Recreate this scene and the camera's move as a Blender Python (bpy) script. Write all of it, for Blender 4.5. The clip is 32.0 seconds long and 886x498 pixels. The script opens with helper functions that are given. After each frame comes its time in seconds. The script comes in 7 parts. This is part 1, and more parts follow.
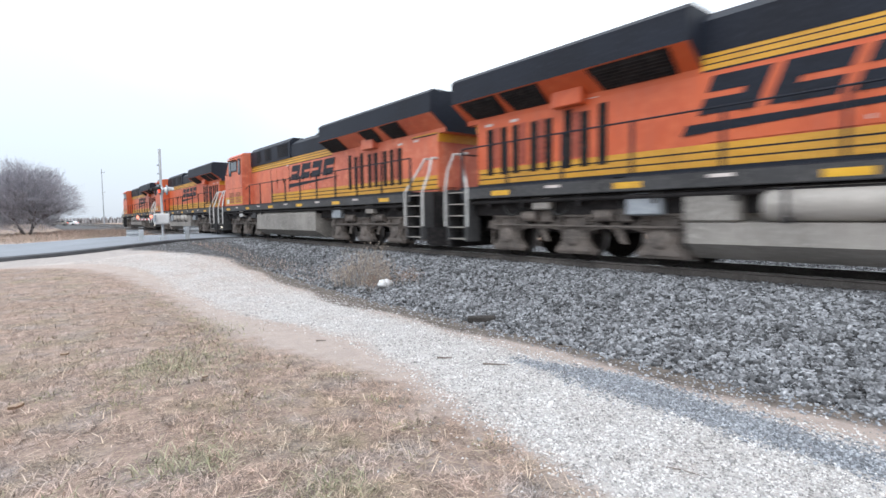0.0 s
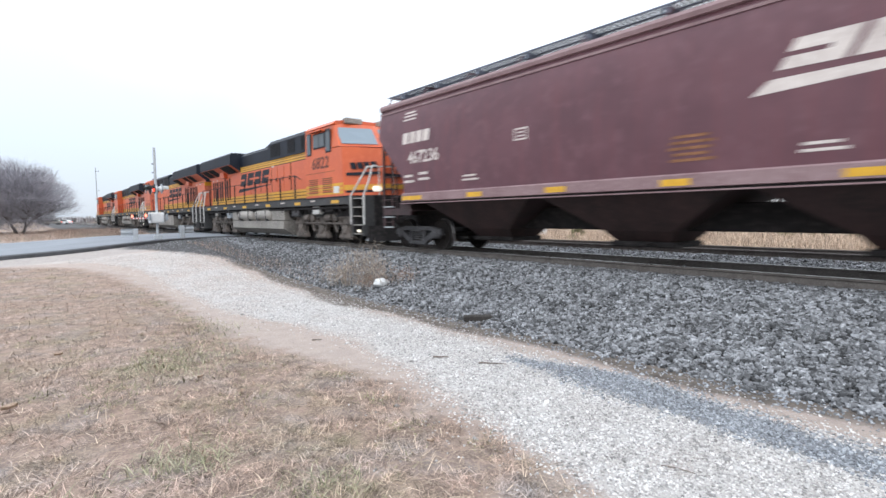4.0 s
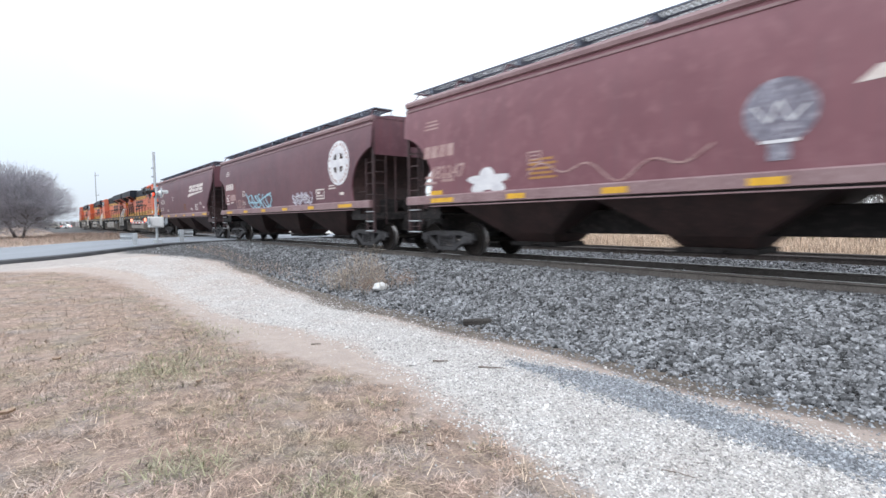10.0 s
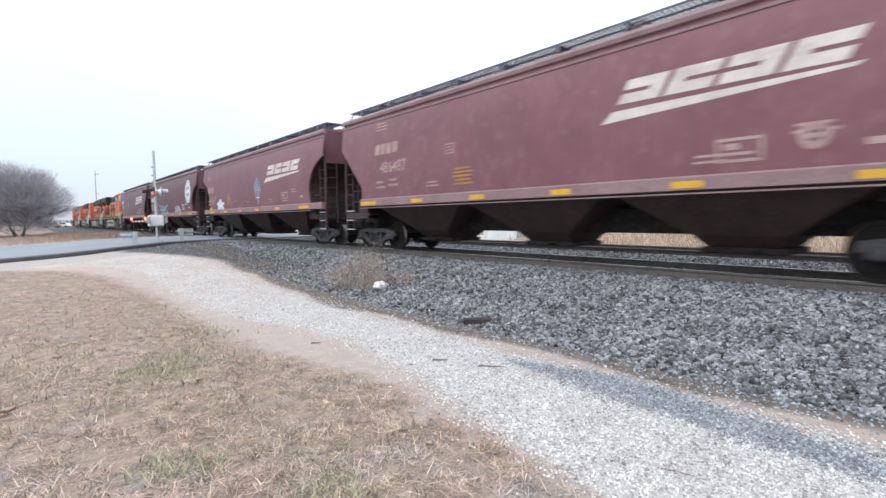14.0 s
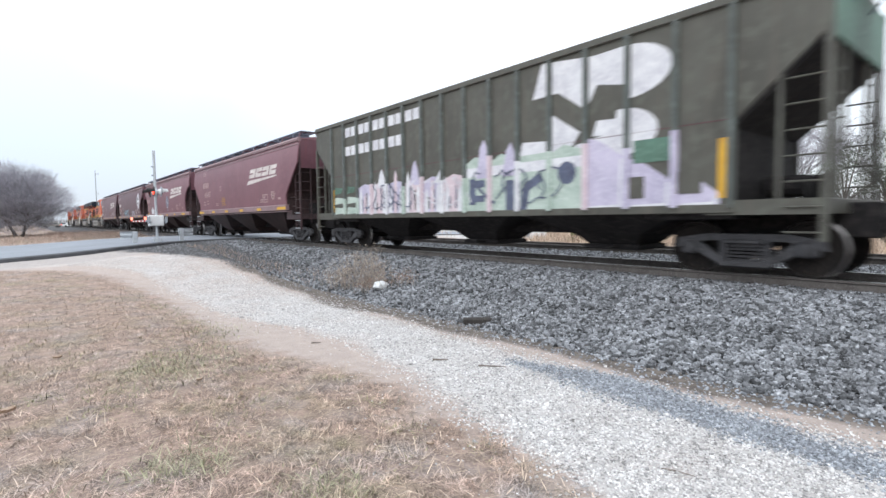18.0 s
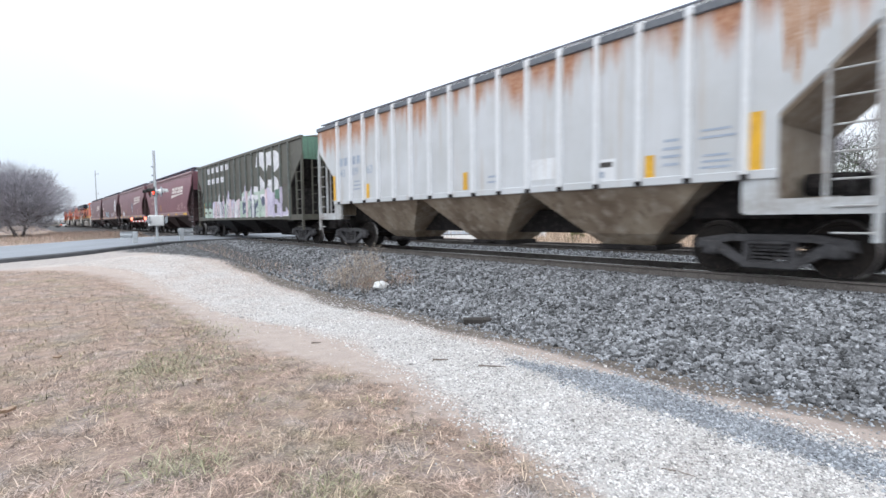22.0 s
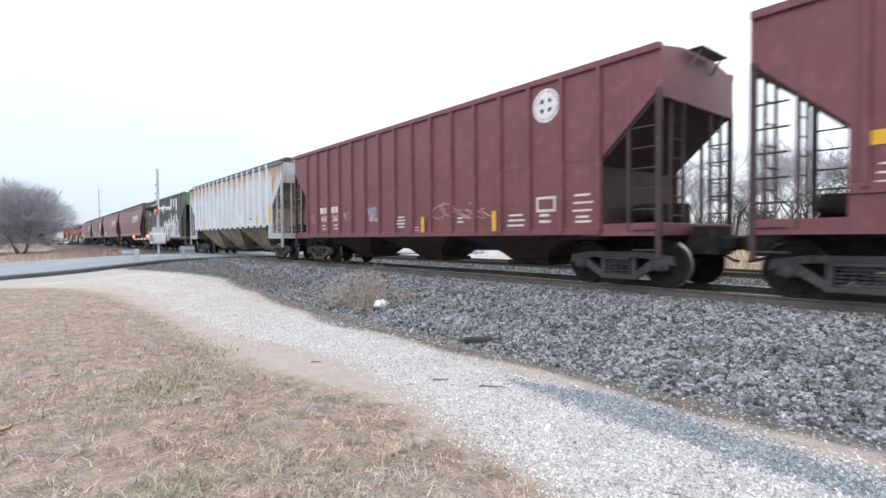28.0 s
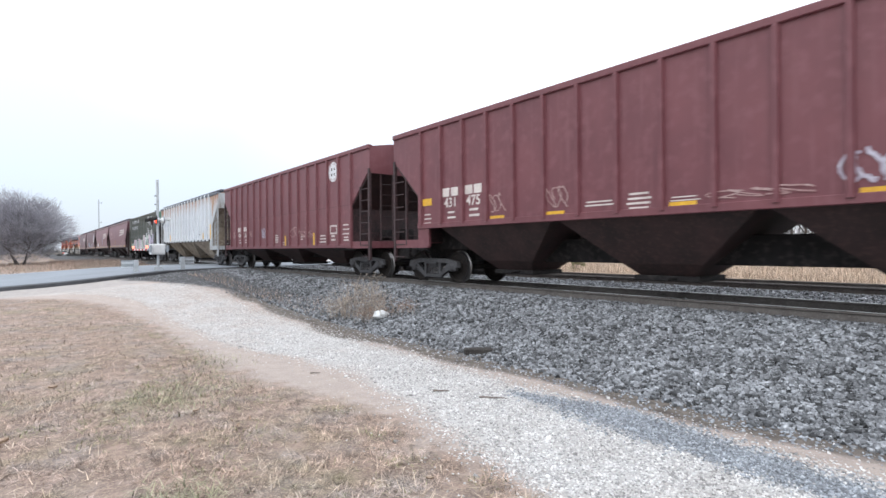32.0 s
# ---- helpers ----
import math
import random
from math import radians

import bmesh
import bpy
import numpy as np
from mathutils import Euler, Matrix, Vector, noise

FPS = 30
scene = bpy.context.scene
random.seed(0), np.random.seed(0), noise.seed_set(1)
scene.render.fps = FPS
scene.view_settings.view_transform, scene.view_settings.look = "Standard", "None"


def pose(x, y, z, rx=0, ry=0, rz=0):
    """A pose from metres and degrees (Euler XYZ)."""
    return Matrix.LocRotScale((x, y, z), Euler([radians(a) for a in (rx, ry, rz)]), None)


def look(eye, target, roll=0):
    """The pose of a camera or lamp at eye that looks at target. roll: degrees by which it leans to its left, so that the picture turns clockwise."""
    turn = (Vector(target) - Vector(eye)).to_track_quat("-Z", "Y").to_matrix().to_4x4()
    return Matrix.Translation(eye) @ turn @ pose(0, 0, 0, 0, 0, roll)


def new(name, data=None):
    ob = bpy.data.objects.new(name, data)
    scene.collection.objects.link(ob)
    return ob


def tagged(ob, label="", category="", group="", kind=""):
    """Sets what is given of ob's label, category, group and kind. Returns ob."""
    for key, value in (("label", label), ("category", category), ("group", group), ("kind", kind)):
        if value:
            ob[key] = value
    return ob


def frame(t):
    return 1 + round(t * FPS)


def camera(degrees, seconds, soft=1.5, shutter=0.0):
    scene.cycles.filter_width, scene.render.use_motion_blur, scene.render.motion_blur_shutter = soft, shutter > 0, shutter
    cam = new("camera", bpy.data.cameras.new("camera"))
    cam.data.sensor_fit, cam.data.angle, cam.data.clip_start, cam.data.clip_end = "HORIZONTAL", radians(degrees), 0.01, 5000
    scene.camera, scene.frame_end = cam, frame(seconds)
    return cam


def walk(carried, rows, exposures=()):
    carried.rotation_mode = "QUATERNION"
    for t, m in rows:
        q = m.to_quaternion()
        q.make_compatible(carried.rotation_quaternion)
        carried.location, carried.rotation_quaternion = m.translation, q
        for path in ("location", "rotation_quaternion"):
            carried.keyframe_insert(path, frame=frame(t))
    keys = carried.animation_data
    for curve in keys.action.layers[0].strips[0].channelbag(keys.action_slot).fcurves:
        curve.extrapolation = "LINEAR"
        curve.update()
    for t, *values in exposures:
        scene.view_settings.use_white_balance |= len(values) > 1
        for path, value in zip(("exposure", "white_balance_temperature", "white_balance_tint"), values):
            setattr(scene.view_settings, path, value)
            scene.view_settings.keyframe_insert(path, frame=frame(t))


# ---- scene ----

# Plan (metres, z up): the camera stands at x = y = 0; the tracks run along y, the train goes towards +y.
EYE = 1.65                 # camera above the grass at its feet
RAIL_Z = 0.63              # top of rail
TRACK_X = 10.40            # centre of the near track
TRACK2_X = 15.85           # centre of the far track
cam = camera(82.2, 32.0, soft=1.5, shutter=0.85)


def stand(yaw, pitch, roll):
    """Camera pose at the fixed eye point from yaw (left of +y), pitch (up) and roll, in degrees."""
    a, b = radians(yaw), radians(pitch)
    ahead = Vector((-math.sin(a) * math.cos(b), math.cos(a) * math.cos(b), math.sin(b)))
    eye = Vector((0, 0, EYE))
    return look(eye, eye + ahead, roll)


walk(cam, [(t, stand(yaw, pitch, roll)) for t, yaw, pitch, roll in (
    (0.0, -38.69, -3.66, -0.66), (0.5, -38.79, -3.94, -0.65), (1.0, -38.86, -4.04, -0.65), (1.5, -38.88, -4.08, -0.65),
    (2.0, -38.95, -4.03, -0.65), (2.5, -39.04, -3.98, -0.64), (3.0, -39.09, -3.92, -0.63), (3.5, -39.12, -3.84, -0.63),
    (5.5, -39.21, -3.50, -0.65), (6.0, -39.22, -3.39, -0.66), (7.0, -39.21, -3.30, -0.67), (8.0, -39.21, -3.25, -0.67),
    (9.0, -39.21, -3.26, -0.67), (10.0, -39.21, -3.31, -0.67), (11.0, -39.21, -3.34, -0.67), (12.0, -39.21, -3.37, -0.67),
    (13.0, -39.21, -3.40, -0.66), (14.0, -39.21, -3.44, -0.65), (14.5, -39.21, -3.44, -0.65), (16.5, -39.20, -3.46, -0.65),
    (20.0, -39.20, -3.46, -0.65), (24.0, -39.19, -3.46, -0.65), (25.5, -39.25, -3.42, -0.63), (26.5, -39.16, -2.62, -0.48),
    (27.5, -39.08, -1.76, -0.42), (28.0, -39.09, -1.33, -0.43), (28.5, -39.08, -0.98, -0.44), (29.0, -39.09, -0.68, -0.44),
    (29.5, -39.10, -0.45, -0.46), (30.0, -39.11, -0.33, -0.48), (30.5, -39.12, -0.23, -0.49), (31.0, -39.14, -0.17, -0.51),
    (31.5, -39.15, -0.16, -0.52), (32.0, -39.15, -0.16, -0.52))])

# ---- light: a bright overcast winter sky ----
world = bpy.data.worlds.new("overcast")
scene.world = world
world.use_nodes = True
wn, wl = world.node_tree.nodes, world.node_tree.links
bg = wn["Background"]
sky = wn.new("ShaderNodeTexSky")
sky.sky_type, sky.sun_disc = "NISHITA", False
sky.sun_elevation, sky.sun_rotation = radians(22), radians(200)
dim = wn.new("ShaderNodeVectorMath")
dim.operation = "SCALE"
dim.inputs["Scale"].default_value = 0.10
wl.new(sky.outputs["Color"], dim.inputs[0])
clouds = wn.new("ShaderNodeTexNoise")
clouds.inputs["Scale"].default_value, clouds.inputs["Detail"].default_value = 1.6, 4
ramp = wn.new("ShaderNodeValToRGB")
ramp.color_ramp.elements[0].color, ramp.color_ramp.elements[1].color = (0.77, 0.86, 0.99, 1), (0.96, 1.02, 1.09, 1)
ramp.color_ramp.elements[0].position, ramp.color_ramp.elements[1].position = 0.3, 0.6
# the cloud is thinner, and so bluer, towards the far end of the line
way = wn.new("ShaderNodeTexCoord")
split = wn.new("ShaderNodeSeparateXYZ")
wl.new(way.outputs["Generated"], split.inputs[0])
thin = wn.new("ShaderNodeMapRange")
thin.inputs["From Min"].default_value, thin.inputs["From Max"].default_value = 0.68, 1.0
thin.inputs["To Min"].default_value, thin.inputs["To Max"].default_value = 0.35, -0.34
wl.new(split.outputs["Y"], thin.inputs["Value"])
cover = wn.new("ShaderNodeMath")
cover.operation = "ADD"
wl.new(clouds.outputs["Fac"], cover.inputs[0])
wl.new(thin.outputs[0], cover.inputs[1])
wl.new(cover.outputs[0], ramp.inputs[0])
mix = wn.new("ShaderNodeMix")
mix.data_type = "RGBA"
mix.inputs["Factor"].default_value = 0.86
wl.new(dim.outputs[0], mix.inputs["A"])
wl.new(ramp.outputs[0], mix.inputs["B"])
wl.new(mix.outputs["Result"], bg.inputs["Color"])
# an overcast sky grows brighter towards the zenith
rise = wn.new("ShaderNodeMapRange")
rise.inputs["From Min"].default_value, rise.inputs["From Max"].default_value = 0.0, 1.0
rise.inputs["To Min"].default_value, rise.inputs["To Max"].default_value = 1.0, 2.7
wl.new(split.outputs["Z"], rise.inputs["Value"])
wl.new(rise.outputs[0], bg.inputs["Strength"])
sun = new("sun", bpy.data.lights.new("sun", "SUN"))
sun.data.energy, sun.data.angle, sun.data.color = 0.7, radians(25), (1.0, 0.98, 0.95)
sun.matrix_world = look((0, 0, 0), (0.55, 0.35, -0.62))
scene.view_settings.exposure = 0.0

# ---- materials ----
def nodes_of(name):
    m = bpy.data.materials.new(name)
    m.use_nodes = True
    return m, m.node_tree.nodes, m.node_tree.links, m.node_tree.nodes["Principled BSDF"]


def mixed(n, l, fac, a, b, blend="MIX"):
    """A colour mix node; fac, a and b are sockets or values."""
    k = n.new("ShaderNodeMix")
    k.data_type, k.blend_type = "RGBA", blend
    for key, v in (("Factor", fac), ("A", a), ("B", b)):
        if hasattr(v, "links"):
            l.new(v, k.inputs[key])
        else:
            k.inputs[key].default_value = v if key == "Factor" else (*v, 1)
    return k.outputs["Result"]


def noise_of(n, l, scale, detail=3.0, coord="Object", stretch=(1, 1, 1), rough=0.55):
    c = n.new("ShaderNodeTexCoord")
    mp = n.new("ShaderNodeMapping")
    mp.inputs["Scale"].default_value = stretch
    l.new(c.outputs[coord], mp.inputs[0])
    t = n.new("ShaderNodeTexNoise")
    t.inputs["Scale"].default_value, t.inputs["Detail"].default_value, t.inputs["Roughness"].default_value = scale, detail, rough
    l.new(mp.outputs[0], t.inputs["Vector"])
    return t.outputs["Fac"]


def ramped(n, l, fac, lo, hi):
    r = n.new("ShaderNodeMapRange")
    r.inputs["From Min"].default_value, r.inputs["From Max"].default_value = lo, hi
    l.new(fac, r.inputs["Value"])
    return r.outputs["Result"]


def bumped(n, l, b, height, strength, distance=0.02):
    k = n.new("ShaderNodeBump")
    k.inputs["Strength"].default_value, k.inputs["Distance"].default_value = strength, distance
    l.new(height, k.inputs["Height"])
    l.new(k.outputs[0], b.inputs["Normal"])


def surface(name, base, dark=None, light=None, rough=0.6, metal=0.0, coarse=0.8, fine=14.0, streak=None, bump=0.15, island=False):
    """A worn surface: base colour, mottled at a coarse and a fine scale, with optional vertical streaks of a third colour."""
    m, n, l, b = nodes_of(name)
    dark = dark or tuple(c * 0.72 for c in base)
    light = light or tuple(min(1, c * 1.18 + 0.01) for c in base)
    big, small = noise_of(n, l, coarse, 4), noise_of(n, l, fine, 5)
    col = mixed(n, l, ramped(n, l, big, 0.35, 0.65), dark, base)
    col = mixed(n, l, ramped(n, l, small, 0.5, 0.75), col, light)
    if streak:
        s = noise_of(n, l, 1.0, 4, stretch=(9, 9, 0.5))
        col = mixed(n, l, ramped(n, l, s, 0.55, 0.78), col, streak)
    if island:
        g = n.new("ShaderNodeNewGeometry")
        r = ramped(n, l, g.outputs["Random Per Island"], 0.0, 1.0)
        hsv = n.new("ShaderNodeHueSaturation")
        mr = n.new("ShaderNodeMapRange")
        mr.inputs["To Min"].default_value, mr.inputs["To Max"].default_value = island if isinstance(island, tuple) else (0.3, 1.9)
        l.new(r, mr.inputs["Value"])
        l.new(mr.outputs[0], hsv.inputs["Value"])
        l.new(col, hsv.inputs["Color"])
        col = hsv.outputs["Color"]
    l.new(col, b.inputs["Base Color"])
    rr = n.new("ShaderNodeMapRange")
    rr.inputs["To Min"].default_value, rr.inputs["To Max"].default_value = rough - 0.1, min(1, rough + 0.12)
    l.new(small, rr.inputs["Value"])
    l.new(rr.outputs[0], b.inputs["Roughness"])
    b.inputs["Metallic"].default_value = metal
    if bump:
        bumped(n, l, b, small, bump)
    return m


def glow(name, colour, strength):
    m, n, l, b = nodes_of(name)
    b.inputs["Base Color"].default_value = (*colour, 1)
    b.inputs["Emission Color"].default_value = (*colour, 1)
    b.inputs["Emission Strength"].default_value = strength
    return m


M_MAROON = surface("maroon car paint", (0.205, 0.086, 0.106), (0.165, 0.064, 0.082), (0.235, 0.112, 0.132), 0.46, streak=(0.165, 0.078, 0.095), bump=0.02, fine=4.0)
# paler maroon: the sky's sheen on rails and sills is put into the colour
M_LEDGE_SHEEN = surface("maroon ledge paint with sky sheen", (0.27, 0.18, 0.19), (0.20, 0.12, 0.13), (0.34, 0.25, 0.26), 0.5, coarse=1.5, bump=0.03)
M_PLUM = surface("dark plum car paint", (0.128, 0.052, 0.068), (0.092, 0.036, 0.050), (0.15, 0.070, 0.086), 0.46, streak=(0.150, 0.050, 0.062), bump=0.02, fine=4.0)
M_MAROON2 = surface("oxide red car paint", (0.162, 0.052, 0.062), (0.128, 0.040, 0.050), (0.19, 0.072, 0.084), 0.48, streak=(0.185, 0.072, 0.082), bump=0.02, fine=4.0)
M_GREEN = surface("weathered dark green paint", (0.092, 0.090, 0.076), (0.062, 0.060, 0.050), (0.115, 0.12, 0.10), 0.55, streak=(0.12, 0.105, 0.085), bump=0.03, fine=4.0)
# lighter copy of the green: light caught by the ribs, in colour
M_GREEN_RIB_LIT = surface("lit tone green rib paint", (0.115, 0.140, 0.135), (0.075, 0.085, 0.08), (0.16, 0.19, 0.18), 0.5, coarse=1.5, fine=6.0, streak=(0.10, 0.08, 0.06), bump=0.02)
M_GREEN_END = surface("faded green paint", (0.10, 0.20, 0.15), (0.05, 0.10, 0.075), (0.16, 0.27, 0.21), 0.6, streak=(0.05, 0.05, 0.04))
M_WHITE_END = surface("grimy grey white end paint", (0.46, 0.49, 0.52), (0.31, 0.30, 0.29), (0.55, 0.58, 0.61), 0.6, coarse=1.5, streak=(0.22, 0.17, 0.14))
M_WHITE_CAR, n, l, b = nodes_of("grimy pale paint with rust runs")
_big, _fine = noise_of(n, l, 0.9, 4), noise_of(n, l, 14, 5)
_run = noise_of(n, l, 1.0, 6, stretch=(3, 3.2, 0.22), rough=0.62)
_patch = noise_of(n, l, 0.42, 3, stretch=(1, 1, 0.3))
_c = mixed(n, l, ramped(n, l, _big, 0.35, 0.65), (0.46, 0.48, 0.50), (0.53, 0.555, 0.59))
_c = mixed(n, l, ramped(n, l, noise_of(n, l, 1.0, 4, stretch=(8, 8, 0.4)), 0.56, 0.8), _c, (0.43, 0.39, 0.36))
_t = n.new("ShaderNodeTexCoord")
_z = n.new("ShaderNodeSeparateXYZ")
l.new(_t.outputs["Object"], _z.inputs[0])
_up = n.new("ShaderNodeMapRange")
for _k, _v in (("From Min", 3.0), ("From Max", 4.42), ("To Min", -0.24), ("To Max", 0.27)):
    _up.inputs[_k].default_value = _v
l.new(_z.outputs["Z"], _up.inputs["Value"])
_sum = n.new("ShaderNodeMath")
_sum.operation = "ADD"
l.new(_run, _sum.inputs[0])
l.new(_up.outputs[0], _sum.inputs[1])
_sum2 = n.new("ShaderNodeMath")
_sum2.operation = "MULTIPLY_ADD"
l.new(_patch, _sum2.inputs[0])
_sum2.inputs[1].default_value = 0.6
l.new(_sum.outputs[0], _sum2.inputs[2])
_rust = mixed(n, l, ramped(n, l, _fine, 0.4, 0.65), (0.33, 0.15, 0.085), (0.44, 0.25, 0.16))
l.new(mixed(n, l, ramped(n, l, _sum2.outputs[0], 0.79, 1.02), _c, _rust), b.inputs["Base Color"])
b.inputs["Roughness"].default_value = 0.55
# ribs set a brighter white than the side sheets
M_WHITE_RIB = surface("bright white rib paint", (0.69, 0.72, 0.76), (0.60, 0.62, 0.65), (0.74, 0.77, 0.81), 0.55, coarse=1.2, streak=(0.5, 0.44, 0.4))
M_SEAM = surface("dark weld seam", (0.11, 0.050, 0.055), (0.08, 0.035, 0.04), (0.14, 0.07, 0.075), 0.6, bump=0)
M_RUST = surface("rust", (0.26, 0.12, 0.06), (0.14, 0.06, 0.035), (0.38, 0.20, 0.11), 0.85, coarse=3, fine=25)
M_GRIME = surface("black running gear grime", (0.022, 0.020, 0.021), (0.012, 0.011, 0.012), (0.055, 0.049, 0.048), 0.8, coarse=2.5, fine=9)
M_GRIME.node_tree.nodes["Principled BSDF"].inputs["Specular IOR Level"].default_value = 0.25
M_MAROON_END = surface("grimy maroon end frame", (0.055, 0.028, 0.031), (0.024, 0.016, 0.018), (0.095, 0.050, 0.052), 0.6, coarse=2, fine=15)
# far woods: haze over the distance is put into the pale grey
M_HAZE = surface("haze grey distant woods", (0.24, 0.23, 0.235), (0.18, 0.17, 0.175), (0.31, 0.30, 0.31), 0.95, coarse=0.05, island=True, bump=0)
# dark brown tone for hopper bays, slope sheets and bulkheads
M_BAY = surface("dark hopper slope steel", (0.042, 0.021, 0.021), (0.02, 0.012, 0.012), (0.065, 0.036, 0.034), 0.7, coarse=1.5, fine=12)
M_BAY_TAN = surface("tan grain dusted hopper steel", (0.34, 0.285, 0.22), (0.17, 0.125, 0.09), (0.42, 0.37, 0.31), 0.7, coarse=0.9, fine=4, streak=(0.12, 0.085, 0.06), bump=0.05)
M_TRUCK = surface("dusty cast steel", (0.052, 0.052, 0.058), (0.025, 0.024, 0.027), (0.10, 0.098, 0.104), 0.65, coarse=3, fine=18)
M_LTRUCK = surface("dusty brown cast steel", (0.16, 0.135, 0.12), (0.07, 0.06, 0.055), (0.24, 0.21, 0.19), 0.75, coarse=2.2, fine=16)
M_WHEEL = surface("dark wheel steel", (0.022, 0.019, 0.018), (0.012, 0.011, 0.011), (0.045, 0.036, 0.032), 0.75, coarse=4, fine=20)
M_WHEEL.node_tree.nodes["Principled BSDF"].inputs["Specular IOR Level"].default_value = 0.15
M_TREAD = surface("polished tread steel", (0.26, 0.25, 0.25), None, None, 0.42, 1.0, bump=0.0)
M_GALV = surface("galvanized steel", (0.33, 0.36, 0.40), (0.24, 0.27, 0.30), (0.44, 0.47, 0.50), 0.5, 0.3, coarse=2.5, fine=18)
M_CHORD = surface("dark grey roof edge steel", (0.13, 0.145, 0.17), (0.09, 0.10, 0.12), (0.18, 0.195, 0.22), 0.6)
M_EDGING = surface("brown black number paint", (0.16, 0.05, 0.03), None, None, 0.55, bump=0)
# blue in this grey stands for sky light coming through the slats
M_GRATE = surface("roof walk steel with sky tint", (0.17, 0.20, 0.26), (0.11, 0.135, 0.18), (0.23, 0.265, 0.33), 0.55, 0.2)
M_ORANGE = surface("orange locomotive paint", (0.62, 0.122, 0.040), (0.53, 0.098, 0.036), (0.65, 0.15, 0.060), 0.42, streak=(0.50, 0.115, 0.055), bump=0.01, fine=4.0)
M_ORANGE2 = surface("sun faded salmon orange paint", (0.66, 0.17, 0.085), (0.50, 0.12, 0.07), (0.70, 0.25, 0.15), 0.5, streak=(0.42, 0.14, 0.09), bump=0.01, fine=4.0)
M_RUST_RED = surface("darker worn red orange paint", (0.36, 0.075, 0.040), (0.26, 0.05, 0.03), (0.45, 0.12, 0.07), 0.55, bump=0.03)
M_YELLOW = surface("yellow stripe paint", (0.68, 0.34, 0.025), (0.5, 0.25, 0.03), (0.72, 0.42, 0.07), 0.5, bump=0.02)
M_BLACK = surface("blue black locomotive paint", (0.012, 0.016, 0.027), (0.008, 0.010, 0.017), (0.024, 0.03, 0.045), 0.55, bump=0.04)
M_BLACK.node_tree.nodes["Principled BSDF"].inputs["Specular IOR Level"].default_value = 0.25
M_FRAME = surface("grey dusted frame paint", (0.055, 0.056, 0.06), (0.03, 0.03, 0.033), (0.10, 0.098, 0.095), 0.65)
M_TANK = surface("dusty fuel tank paint", (0.30, 0.28, 0.26), (0.17, 0.16, 0.15), (0.40, 0.38, 0.35), 0.65, streak=(0.15, 0.13, 0.12))
M_SILVER = surface("silver rail paint", (0.62, 0.62, 0.61), (0.45, 0.44, 0.43), (0.72, 0.72, 0.72), 0.45)
M_DECAL = surface("aged white lettering", (0.66, 0.60, 0.57), (0.5, 0.44, 0.42), (0.74, 0.70, 0.68), 0.6, coarse=2, bump=0)
M_DECAL_DIM = surface("dusty pink lettering", (0.42, 0.29, 0.28), (0.3, 0.17, 0.17), (0.5, 0.38, 0.37), 0.6, coarse=2, bump=0)
M_DECAL_DARK = surface("black lettering", (0.05, 0.047, 0.045), None, None, 0.55, bump=0)
M_DECAL_YEL = surface("yellow reflective sheet", (0.72, 0.40, 0.02), (0.55, 0.30, 0.03), (0.78, 0.48, 0.06), 0.45, coarse=3, bump=0)
M_SPRAY_BLUE = surface("pale blue spray paint", (0.33, 0.56, 0.66), (0.24, 0.40, 0.5), (0.5, 0.68, 0.76), 0.55, coarse=3, bump=0)
M_SPRAY_FAINT = surface("thin pale blue white spray paint", (0.46, 0.44, 0.52), (0.30, 0.24, 0.30), (0.60, 0.60, 0.68), 0.6, coarse=5, fine=9, bump=0)
M_SPRAY_WHITE = surface("white spray paint", (0.72, 0.73, 0.76), (0.55, 0.55, 0.6), (0.8, 0.8, 0.82), 0.55, coarse=3, bump=0)
M_SPRAY_PINK = surface("pale pink spray paint", (0.66, 0.56, 0.60), (0.56, 0.44, 0.49), (0.74, 0.66, 0.69), 0.55, coarse=2, bump=0)
M_SPRAY_MINT = surface("pale green spray paint", (0.47, 0.56, 0.50), (0.34, 0.43, 0.38), (0.6, 0.66, 0.62), 0.55, coarse=2, bump=0)
M_SPRAY_LILAC = surface("lilac spray paint", (0.55, 0.51, 0.65), (0.42, 0.39, 0.52), (0.64, 0.62, 0.72), 0.55, coarse=2, bump=0)
M_RAIL = surface("rusty grey rail side", (0.125, 0.112, 0.105), (0.08, 0.07, 0.065), (0.17, 0.155, 0.148), 0.75, coarse=4, fine=30)
M_RAILTOP = surface("worn rail head", (0.5, 0.5, 0.5), None, None, 0.28, 1.0, bump=0)
M_TIE = surface("weathered timber sleeper", (0.10, 0.082, 0.07), (0.055, 0.045, 0.04), (0.17, 0.145, 0.125), 0.9, coarse=4, fine=30, bump=0.4)
M_STONE = surface("grey ballast stone", (0.165, 0.170, 0.181), (0.088, 0.090, 0.096), (0.30, 0.31, 0.326), 0.85, coarse=1.7, fine=30, island=(0.16, 2.3))
M_SPILL = surface("pale grey stone chips", (0.30, 0.32, 0.35), (0.22, 0.235, 0.26), (0.42, 0.435, 0.46), 0.9, coarse=3, fine=30, island=(0.5, 1.6))
M_LIME = surface("white limestone chips", (0.52, 0.505, 0.50), (0.42, 0.40, 0.39), (0.60, 0.595, 0.59), 0.9, coarse=3, fine=30, island=(0.5, 1.6))


